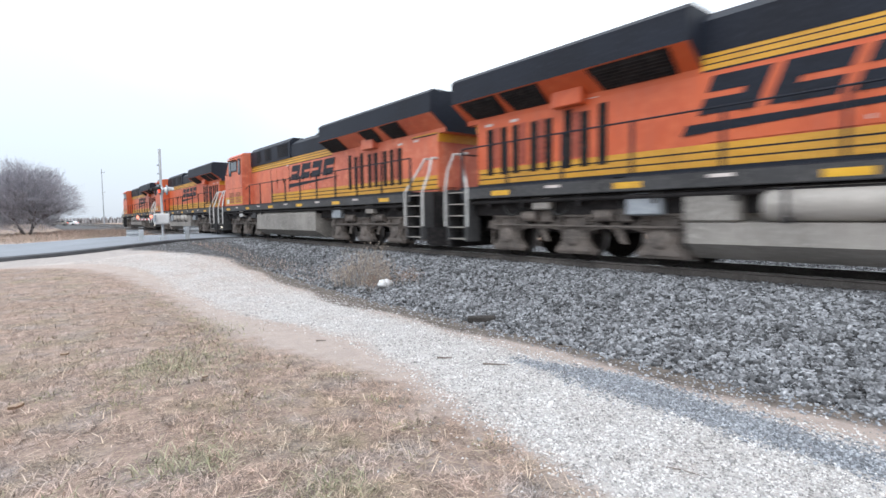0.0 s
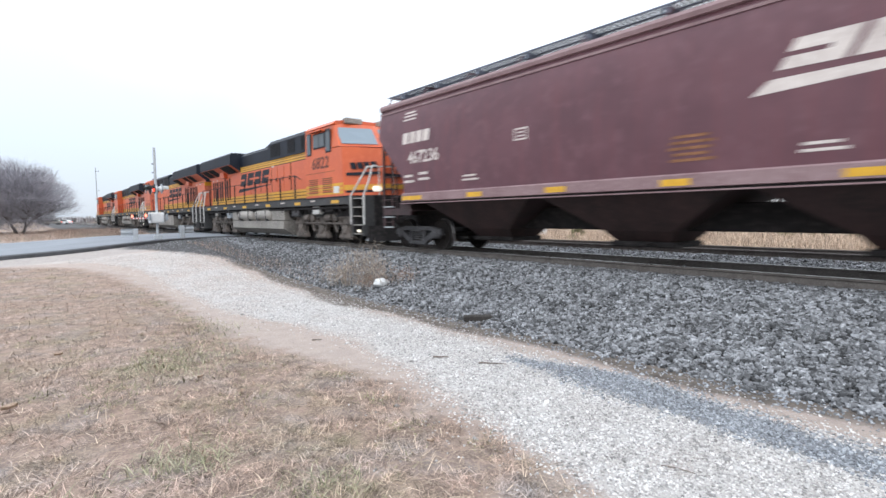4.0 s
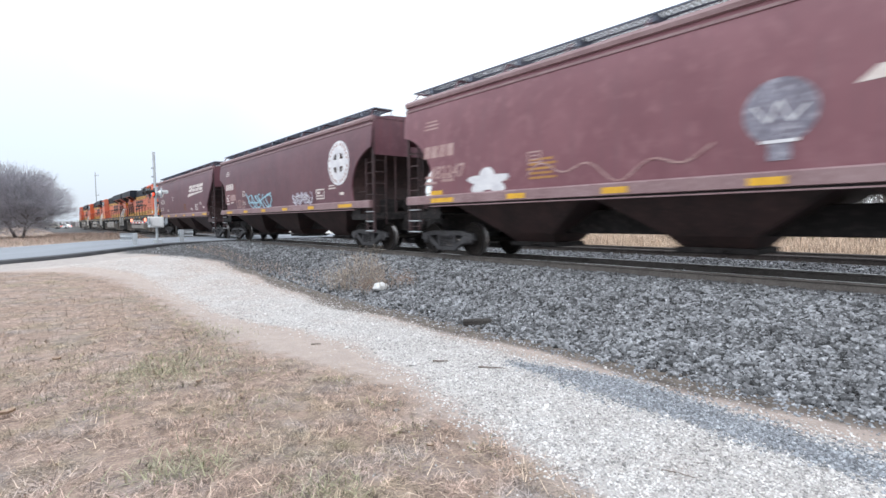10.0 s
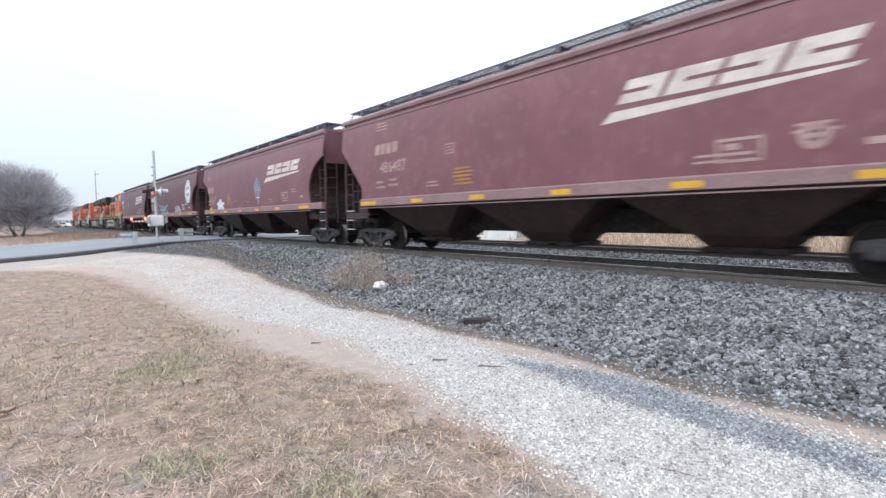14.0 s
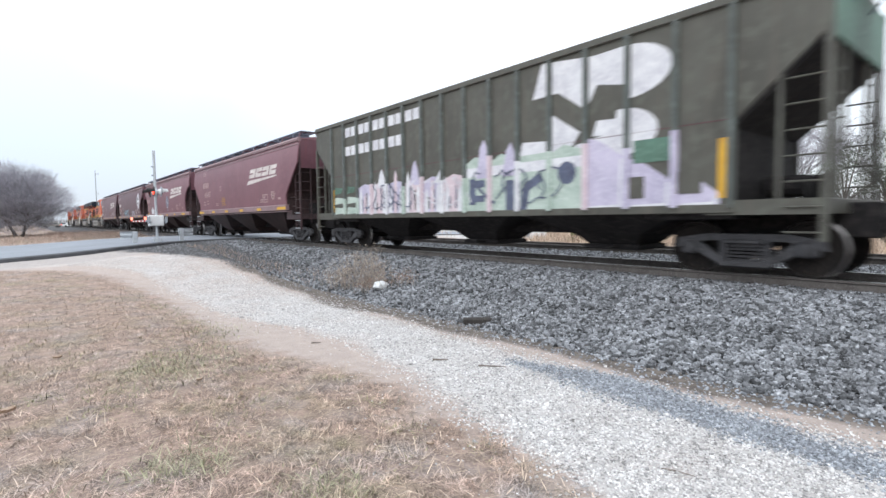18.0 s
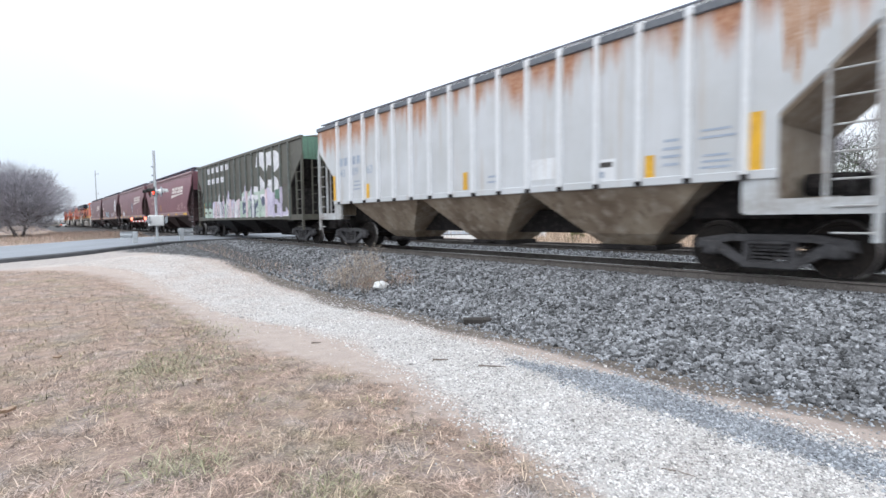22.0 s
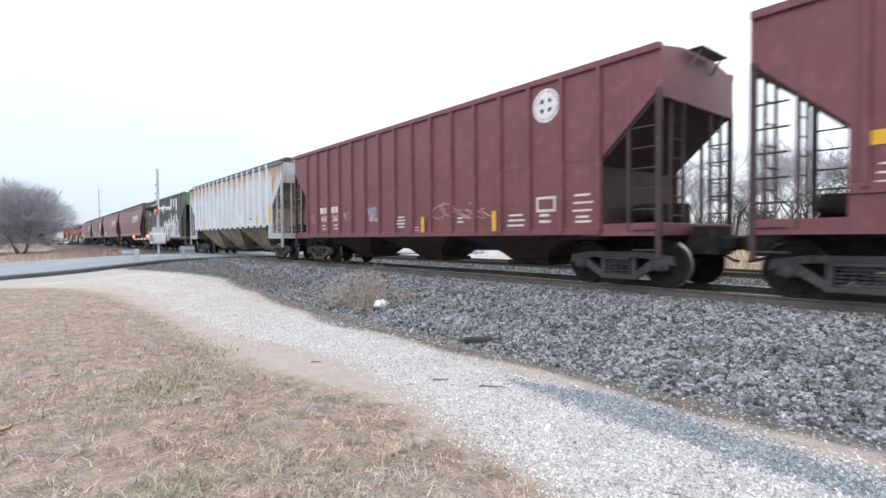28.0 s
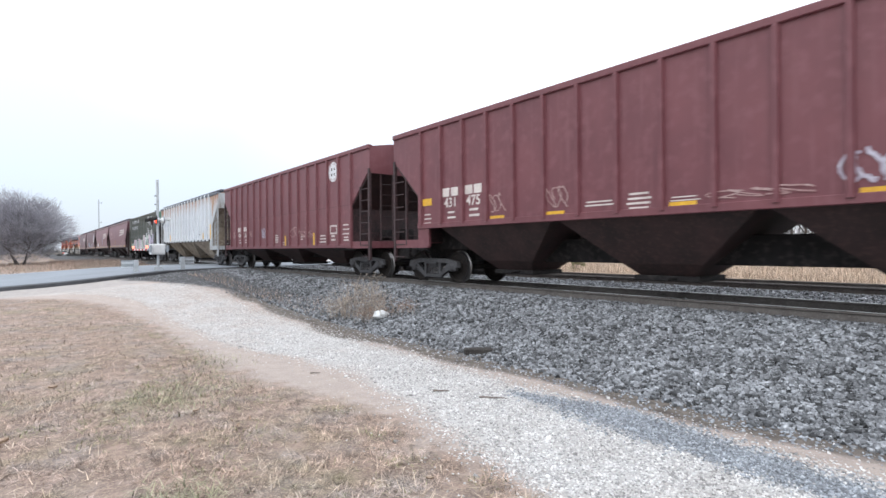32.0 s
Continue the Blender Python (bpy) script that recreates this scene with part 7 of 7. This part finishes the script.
# ---- bare winter trees ----
def bare_tree(name, x, y, height, spread, seed, label, low=False, twigs=900, parent_group="bare trees", dome=None):
    r = random.Random(seed)
    root = tagged(new(name), label, "tree", parent_group)
    root.location = (x, y, land(x, y) - 0.05)
    trunk, crown = bmesh.new(), bmesh.new()
    tips = []

    def grow(p, d, length, rad, depth):
        q = p
        for i in range(3):
            d2 = (d + Vector((r.uniform(-1, 1), r.uniform(-1, 1), r.uniform(-0.5, 0.8))) * 0.16).normalized()
            nq = q + d2 * length / 3
            rod(trunk if depth < 2 else crown, q, nq, (1.0 if low else 0.62) * rad * (1 - 0.18 * i), 6 if depth < 2 else 4, (1.0 if low else 0.62) * rad * (1 - 0.18 * (i + 1)), False)
            q, d = nq, d2
            if depth >= 1:
                tips.append((q.copy(), d.copy(), rad))
        if depth < 4:
            for _ in range(3 if depth else (7 if low else 4)):
                a = r.uniform(0, 6.28)
                side = Vector((math.cos(a), math.sin(a), 0))
                lift = r.uniform(0.25, 0.9) if not low else r.uniform(0.1, 0.75)
                grow(p + (q - p) * r.uniform(0.55, 1.0), (d * lift + side * spread + Vector((0, 0, 0.15))).normalized(), length * r.uniform(0.55, 0.8), rad * 0.55, depth + 1)

    stems = 5 if low else 1
    for s in range(stems):
        a = 6.28 * s / stems + r.uniform(-0.4, 0.4)
        d = Vector((math.cos(a) * (0.55 if low else 0.05), math.sin(a) * (0.55 if low else 0.05), 1)).normalized()
        grow(Vector((0.12 * s * math.cos(a), 0.12 * s * math.sin(a), 0)), d, height * (0.36 if low else 0.38), height * (0.012 if low else 0.018), 0)
    part("trunk", trunk, M_BARK, root)
    bm = crown
    for p, d, rad in r.sample(tips, min(len(tips), twigs)):
        for _ in range(3):
            d2 = (d + Vector((r.uniform(-1, 1), r.uniform(-1, 1), r.uniform(-0.6, 1.0))) * 0.9).normalized()
            L = height * r.uniform(0.05, 0.12)
            side = d2.orthogonal().normalized() * (0.0012 * height)
            m_ = p + d2 * L * 0.5 + Vector((r.uniform(-1, 1), r.uniform(-1, 1), r.uniform(-1, 1))) * L * 0.08
            vs = [bm.verts.new(v) for v in (p - side, p + side, m_ + side * 0.7, m_ - side * 0.7)]
            bm.faces.new(vs)
            bm.faces.new((vs[3], vs[2], bm.verts.new(p + d2 * L)))
    if dome:
        # fine outer twigs that close the crown
        rad, top, count = dome
        for _ in range(count):
            u, v, w = r.gauss(0, 0.5), r.gauss(0, 0.5), r.gauss(0.08, 0.5)
            k = math.sqrt(u * u + v * v + w * w)
            if k > 0.80 + 0.30 * noise.noise((2.6 * u, 2.6 * v, 2.6 * w)) + 0.12 * r.random() or w < -0.9:
                continue
            p = Vector((u * rad, v * rad, top * (0.46 + 0.5 * w)))
            d2 = (Vector((u, v, 0.4 + 0.4 * w)) + Vector((r.uniform(-1, 1), r.uniform(-1, 1), r.uniform(-0.6, 0.8))) * 0.55).normalized()
            L = r.uniform(0.35, 0.95)
            side = d2.orthogonal().normalized() * r.uniform(0.006, 0.015)
            vs = [bm.verts.new(q) for q in (p - side, p + side, p + d2 * L * 0.6 + side * 0.6, p + d2 * L * 0.6 - side * 0.6)]
            bm.faces.new(vs)
            bm.faces.new((vs[3], vs[2], bm.verts.new(p + d2 * L + Vector((r.uniform(-1, 1), r.uniform(-1, 1), r.uniform(-1, 1))) * 0.06)))
    part("crown", bm, M_TWIG, root)
    return root


bare_tree("bare_tree", -0.6, 64, 7.0, 0.95, 3, "broad bare bushy winter tree in dry grass beyond the road", True, 2500, dome=(4.6, 7.5, 50000))
bare_tree("bare_tree", -4.2, 71, 6.4, 0.95, 7, "broad bare bushy winter tree in dry grass beyond the road", True, 1500, dome=(5.0, 7.6, 36000))

for k, (x, y, h) in enumerate(((44, 22, 11), (47, 18, 12.5), (41, 27, 9.5), (52, 25, 12), (46, 12.5, 10.5), (50, 8, 12), (43, 33, 9), (55, 16, 13), (58, 34, 12), (48, 3, 11), (60, 48, 12), (52, 40, 10), (43, 17.2, 8.5), (45, 20.6, 9.5), (41.5, 21.4, 7.5), (40.5, 24.5, 8), (46, 15, 9))):
    bare_tree("bare_tree", x, y, h, 0.62, 30 + k, "tall bare grey winter tree across the field", False, 1500)


def leafy(name, x, y, height, width, count, seed, label, category, material, low=False):
    """A tree or shrub that keeps its leaves: trunk, limbs and a crown of leaf sprays in uneven clumps."""
    r = random.Random(seed)
    root = tagged(new(name), label, category, "evergreens")
    root.location = (x, y, land(x, y) - 0.05)
    wood, leaf = bmesh.new(), bmesh.new()
    clumps_ = []
    rod(wood, (0, 0, 0), (0.1, 0.05, height * 0.35), 0.022 * height, 7, 0.015 * height)
    for k in range(11):
        a, up = r.uniform(0, 6.28), r.uniform(0.1 if low else 0.42, 0.92)
        c = Vector((math.cos(a) * width * r.uniform(0.15, 0.5) * (1.25 - up), math.sin(a) * width * r.uniform(0.15, 0.5) * (1.25 - up), height * up))
        rod(wood, (0.1, 0.05, height * min(0.33, up)), c, 0.008 * height, 5, 0.003 * height)
        clumps_.append((c, height * r.uniform(0.10, 0.19)))
    for _ in range(count):
        c, q = r.choice(clumps_)
        d = Vector((r.gauss(0, 1), r.gauss(0, 1), r.gauss(0, 0.8))).normalized()
        p = c + d * q * r.random() ** 0.45 * (1 + 0.4 * noise.noise(d * 3 + c))
        u = Vector((r.uniform(-1, 1), r.uniform(-1, 1), r.uniform(-0.7, 1))).normalized() * r.uniform(0.06, 0.15)
        v = u.orthogonal().normalized() * r.uniform(0.03, 0.07)
        leaf.faces.new([leaf.verts.new(w_) for w_ in (p, p + u * 0.5 + v, p + u, p + u * 0.5 - v)])
    part("trunk", wood, M_BARK, root)
    part("crown", leaf, material, root)
    return root


M_EVERGREEN = surface("grey green evergreen leaves", (0.075, 0.09, 0.065), (0.045, 0.055, 0.04), (0.12, 0.135, 0.10), 0.8, coarse=0.6, island=(0.4, 1.8), bump=0)
M_OLIVE = surface("yellow olive shrub leaves", (0.22, 0.20, 0.10), (0.15, 0.14, 0.07), (0.31, 0.28, 0.16), 0.85, coarse=0.6, island=(0.5, 1.6), bump=0)
for k, (x, y, h, w) in enumerate(((47, 16.2, 6.5, 6.0), (46, 10.2, 7.6, 7.0), (49, 8.4, 8.4, 7.0), (52, 5.5, 8.0, 7.5))):
    leafy("evergreen_tree", x, y, h, w, 4200, 80 + k, "dark grey green evergreen tree across the field", "tree", M_EVERGREEN)
for k, (x, y, h, w) in enumerate(((38, 10.6, 1.9, 3.2), (39.5, 8.6, 2.2, 3.4), (41, 7.2, 2.0, 3.4), (27.6, 20.2, 1.0, 2.2))):
    leafy("shrub", x, y, h, w, 1800, 90 + k, "yellow olive shrub in the dry field", "shrub", M_OLIVE, True)


# ---- weeds, rubbish and sticks by the ballast ----
def weed_clump(x, y, count, height, seed, leaf=M_WEED):
    r = random.Random(seed)
    w = tagged(new("weed"), "dry brown weed clump at the foot of the ballast", "weed", "weeds")
    w.location = (x, y, land(x, y))
    bm, bm2 = bmesh.new(), bmesh.new()
    for i in range(count):
        a, lean = r.uniform(0, 6.28), r.uniform(0.05, 0.55)
        h = height * r.uniform(0.45, 1.1)
        p = Vector((r.gauss(0, 0.22), r.gauss(0, 0.22), -0.02))
        pts = [p]
        for k in range(4):
            q = (k + 1) / 4
            pts.append(p + Vector((math.cos(a) * lean * h * q ** 1.5, math.sin(a) * lean * h * q ** 1.5, h * q)))
        pipe(bm, pts, 0.0036, 3)
        for _ in range(4):
            k = r.choice(pts[2:])
            d = Vector((r.uniform(-1, 1), r.uniform(-1, 1), r.uniform(-0.3, 1))).normalized() * r.uniform(0.05, 0.14)
            s = d.orthogonal().normalized() * 0.008
            bm2.faces.new([bm2.verts.new(v) for v in (k, k + d * 0.5 + s, k + d, k + d * 0.5 - s)])
    tagged(part("stem", bm, M_WEED, w), kind="stuff")
    tagged(part("dry_leaf", bm2, leaf, w), kind="stuff")
    return w


weed_clump(6.75, 11.5, 60, 1.05, 1)
weed_clump(6.95, 11.1, 40, 0.75, 2)
weed_clump(7.15, 10.4, 45, 0.38, 3, M_WEED_RED)
weed_clump(6.4, 12.4, 45, 0.5, 4)
weed_clump(6.6, 11.9, 40, 0.9, 5)
weed_clump(6.55, 11.0, 40, 0.34, 6, M_WEED_RED)
weed_clump(6.9, 13.2, 26, 0.42, 7)

# white plastic bag
bm = bmesh.new()
bmesh.ops.create_icosphere(bm, subdivisions=3, radius=1.0)
for v in bm.verts:
    k = 1 + 0.28 * noise.noise(v.co * 2.3) + 0.12 * noise.noise(v.co * 6)
    v.co = Vector((v.co.x * 0.27 * k, v.co.y * 0.16 * k, max(-0.02, v.co.z * 0.12 * k + 0.08)))
bag = link("plastic_bag", bm, M_WHITE, smooth=True)
tagged(bag, "crumpled white plastic bag lying by dry weeds", "bag")
bag.location, bag.rotation_euler = (6.75, 10.75, land(6.75, 10.75) + 0.01), (0.1, 0.1, 0.5)

# dark piece of wood with a broken end
bm = bmesh.new()
box(bm, -0.25, 0.25, -0.07, 0.07, -0.02, 0.1, 0.02)
box(bm, 0.18, 0.29, -0.05, 0.055, -0.01, 0.075, 0.02)
chunk = link("timber_chunk", bm, surface("charred dark timber", (0.05, 0.045, 0.042), (0.025, 0.022, 0.02), (0.09, 0.08, 0.075), 0.9, coarse=6, fine=40, bump=0.5))
tagged(chunk, "dark broken piece of timber at the foot of the ballast", "timber piece")
chunk.location, chunk.rotation_euler = (6.15, 6.6, land(6.15, 6.6) + 0.02), (0.05, 0, -0.62)


def stick(x, y, turn, length, thick, label, material):
    r = random.Random(int(x * 100 + y * 10))
    bm = bmesh.new()
    p = Vector((-length / 2, 0, thick))
    for k in range(5):
        q = p + Vector((length / 5, r.uniform(-0.06, 0.06) * length, r.uniform(-0.1, 0.15) * thick))
        rod(bm, p, q, thick * (1 - 0.1 * k), 6, thick * (0.9 - 0.1 * k))
        p = q
    ob = tagged(link("stick", bm, material), label, "stick", "sticks")
    ob.matrix_basis = pose(x, y, land(x, y) + thick * 0.1, 0, 0, turn)


for x, y, turn, length, thick in ((4.35, 4.41, -58, 0.34, 0.012), (4.05, 5.05, -50, 0.2, 0.016), (3.49, 1.67, -70, 0.22, 0.006), (1.79, 6.5, 10, 0.3, 0.006), (2.39, 3.7, -60, 0.26, 0.005), (3.2, 6.9, -30, 0.14, 0.012)):
    stick(x, y, turn, length, thick, "thin grey brown stick lying on the ground", M_STICK)


def fallen_leaf(x, y, turn, size):
    bm = bmesh.new()
    rows_ = []
    for i in range(7):
        q = i / 6
        w = size * 0.32 * math.sin(math.pi * (0.08 + 0.88 * q))
        rows_.append([bm.verts.new((size * (q - 0.5), k * w, 0.012 + size * (0.28 * k * k + 0.2 * (q - 0.5) ** 2))) for k in (-1, -0.4, 0.4, 1)])
    for r0, r1 in zip(rows_, rows_[1:]):
        for i in range(3):
            bm.faces.new((r0[i], r0[i + 1], r1[i + 1], r1[i]))
    ob = tagged(link("fallen_leaf", bm, M_DRYLEAF, smooth=True), "curled pale brown fallen leaf on dry grass", "leaf", "fallen leaves")
    ob.matrix_basis = pose(x, y, land(x, y) + 0.01, 0, 0, turn)


M_DRYLEAF = surface("dry curled leaf", (0.46, 0.36, 0.28), (0.30, 0.21, 0.15), (0.58, 0.48, 0.40), 0.8, coarse=12, fine=60)
for x, y, turn, size in ((-0.21, 5.7, 30, 0.13), (1.5, 4.9, 80, 0.07), (0.2, 7.6, 10, 0.09), (2.3, 3.0, 140, 0.06), (1.3, 5.6, 200, 0.07)):
    fallen_leaf(x, y, turn, size)

# coarse tufts in the turf
tufts = []
for cx, cy, s_, k_ in ((0.63, 3.75, 0.16, 260), (0.85, 3.6, 0.12, 160), (1.4, 2.81, 0.14, 200), (1.36, 6.51, 0.22, 220), (0.91, 6.46, 0.2, 220), (2.0, 6.63, 0.16, 120), (-0.1, 3.5, 0.15, 160), (1.15, 5.9, 0.25, 200), (2.2, 8.4, 0.3, 200)):
    for _ in range(k_):
        x, y = rng.normal(cx, s_), rng.normal(cy, s_)
        tufts.append((x, y, land(x, y)))
blades("grass_tufts", tufts, 0.10, 0.0030, M_TUFT, "coarse grey green tufts in the dry turf", "grass", 61, 0.66)


# ---- far side of the tracks and the distance ----
def field(name, k, x0, x1, y0, y1, length, width, material, label, seed, lie=0.25, near=0.0, keep=lambda x, y: True):
    pl_ = sown(k, x0, x1, y0, y1, keep, near=near)
    return blades(name, pl_, length, width, material, label, "grass", seed, lie)


def off_yard(x, y):
    return y < yard_edge(x) + rng.normal(-0.6, 0.9) or rng.random() < 0.02


field("field_grass", 34000, 20.2, 35, -6, 60, 0.6, 0.009, M_FIELD, "tall pale dry grass in the field across the tracks", 41, near=0.3, keep=off_yard)
field("field_grass", 12000, 34, 70, -10, 90, 0.7, 0.03, M_FIELD, "tall pale dry grass far across the field", 42, keep=off_yard)
field("verge_grass", 34000, -14, 8.0, 42.5, 74, 0.27, 0.0055, M_STRAW, "brown dry grass between the road and the rails", 43, 0.5, 0.5)
field("verge_grass", 9000, 1.5, 8.0, 50, 74, 0.5, 0.007, M_BRUSH, "low reddish brown brush along the rails", 45, 0.4, 0.3)
field("verge_grass", 1500, 5.8, 7.2, 13, 27, 0.16, 0.004, M_STRAW, "sparse dry grass at the foot of the ballast", 44, 0.4)


def woods(name, k, x0, x1, y0, y1, length, width, label, seed):
    pl_ = sown(k, x0, x1, y0, y1)
    return tagged(blades(name, pl_, length, width, M_HAZE, label, "woods", seed, 0.12), kind="stuff")


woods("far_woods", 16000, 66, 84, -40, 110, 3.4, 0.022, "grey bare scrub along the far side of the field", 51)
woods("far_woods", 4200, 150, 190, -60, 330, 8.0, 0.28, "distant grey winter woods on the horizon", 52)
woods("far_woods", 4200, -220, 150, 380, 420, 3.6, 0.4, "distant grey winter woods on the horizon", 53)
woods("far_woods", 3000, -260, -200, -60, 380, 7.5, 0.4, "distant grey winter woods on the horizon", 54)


def utility_pole(x, y, h):
    p = tagged(new("utility_pole"), "thin grey utility pole with short cross arms", "pole", "utility poles")
    p.location = (x, y, land(x, y) - 0.1)
    bm = bmesh.new()
    rod(bm, (0, 0, 0), (0, 0, h), 0.16, 8, 0.10)
    part("shaft", bm, M_GALV, p)
    for z, w in ((h * 0.93, 0.9), (h * 0.58, 0.75)):
        bm = bmesh.new()
        box(bm, -0.2, w, -0.06, 0.06, z, z + 0.12)
        rod(bm, (w - 0.1, 0, z + 0.1), (w - 0.1, 0, z + 0.45), 0.07, 6)
        part("cross_arm", bm, M_GALV, p)


utility_pole(13.4 + 4.3, 200, 18.3)
utility_pole(36, 235, 16)


def parked_car(x, y, turn, paint, label):
    c = tagged(new("car"), label, "car", "waiting cars")
    c.matrix_basis = pose(x, y, land(x, y) + 0.02, 0, 0, turn)
    bm = bmesh.new()
    prism(bm, ((-2.2, 0.35), (2.2, 0.35), (2.2, 0.75), (2.0, 0.88), (1.1, 0.95), (0.5, 1.45), (-1.2, 1.47), (-1.9, 1.0), (-2.2, 0.95)), "x", -0.85, 0.85)
    bmesh.ops.bevel(bm, geom=bm.edges[:], offset=0.05, segments=1, affect="EDGES")
    part("body", bm, paint, c)
    for sx in (-1, 1):
        bm = bmesh.new()
        prism(bm, ((0.9, 1.0), (0.45, 1.38), (-1.15, 1.4), (-1.65, 1.02)), "x", *sorted((sx * 0.855, sx * 0.865)))
        part("window", bm, M_GLASS, c)
        for e in (-1.35, 1.35):
            bm = bmesh.new()
            lathe(bm, ((sx * 0.68, 0.2), (sx * 0.68, 0.33), (sx * 0.87, 0.33), (sx * 0.87, 0.2)), (0, e, 0.33), "x", 14)
            part("wheel", bm, M_RUBBER, c)
        bm = bmesh.new()
        box(bm, *sorted((sx * 0.5, sx * 0.8)), -2.23, -2.19, 0.75, 0.92)
        part("tail_lamp", bm, M_LENS_ON, c)
        bm = bmesh.new()
        box(bm, *sorted((sx * 0.45, sx * 0.78)), 2.17, 2.23, 0.6, 0.76)
        part("headlamp", bm, M_HEADLAMP, c)
    return c


parked_car(8.3, 196, 60, M_WHITE, "white car waiting far beyond the crossing")
parked_car(5.6, 190, 75, M_TANK, "grey car waiting far beyond the crossing")


# small white shed across the field
def shed(x, y, turn):
    s_ = tagged(new("shed"), "small white metal shed standing in dry grass", "shed")
    s_.matrix_basis = pose(x, y, land(x, y), 0, 0, turn)
    bm = bmesh.new()
    box(bm, -2.5, 1.6, -1.2, 1.2, 0, 2.3, 0.02)
    part("wall", bm, M_WHITE, s_)
    bm = bmesh.new()
    prism(bm, ((-1.35, 2.28), (1.35, 2.28), (0, 2.75)), "x", -2.65, 1.75)
    part("roof", bm, M_GALV, s_)
    bm = bmesh.new()
    box(bm, -0.45, 0.45, -1.225, -1.2, 0.1, 2.0, 0.005)
    d = part("door", bm, M_GALV, s_)
    bm = bmesh.new()
    box(bm, 0.3, 0.36, -1.26, -1.225, 0.95, 1.1)
    part("handle", bm, M_RUBBER, d)
    for i in range(18):
        bm = bmesh.new()
        if -0.62 < -2.4 + 0.22 * i < 0.5:
            bm.free()
            continue
        box(bm, -2.4 + 0.22 * i, -2.36 + 0.22 * i, -1.225, -1.2, 0.05, 2.25)
        part("cladding_rib", bm, M_WHITE, s_)


shed(27.2, 24.6, -38)


# ---- how far the train has run, each second ----
RUN = (-0.08, 6.40, 12.76, 19.06, 25.34, 31.68, 37.73, 43.65, 49.56, 55.42, 61.17, 66.84, 72.44, 77.97, 83.42, 88.83, 94.25, 99.32, 104.17, 108.87, 113.41,
       117.80, 122.00, 125.99, 129.77, 133.38, 136.79, 139.93, 142.87, 145.74, 148.39, 150.76, 152.95)


def run_at(t):
    """Catmull-Rom between the whole seconds."""
    i = min(31, int(t))
    u = t - i
    p = [RUN[min(32, max(0, k))] for k in (i - 1, i, i + 1, i + 2)]
    if i == 0:
        p[0] = 2 * p[1] - p[2]
    if i == 31:
        p[3] = 2 * p[2] - p[1]
    return 0.5 * (2 * p[1] + (p[2] - p[0]) * u + (2 * p[0] - 5 * p[1] + 4 * p[2] - p[3]) * u * u + (3 * p[1] - p[0] - 3 * p[2] + p[3]) * u ** 3)


def motions():
    for ob, y, turned in TRAIN:
        walk(ob, [(k / 2, pose(TRACK_X, y + run_at(k / 2), RAIL_Z, 0, 0, 180 if turned else 0)) for k in range(65)])
    back = {ob.name for ob, y, turned in TRAIN if turned}
    for w, radius, kind in WHEELSETS:
        sign = 1 if w.parent.parent.name in back else -1
        place = w.location.copy()
        rows = []
        for k in range(321):
            a = sign * run_at(k / 10) / radius
            rows.append((k / 10, Matrix.Translation(place) @ Matrix.Rotation(a, 4, "X")))
        walk(w, rows)


motions()
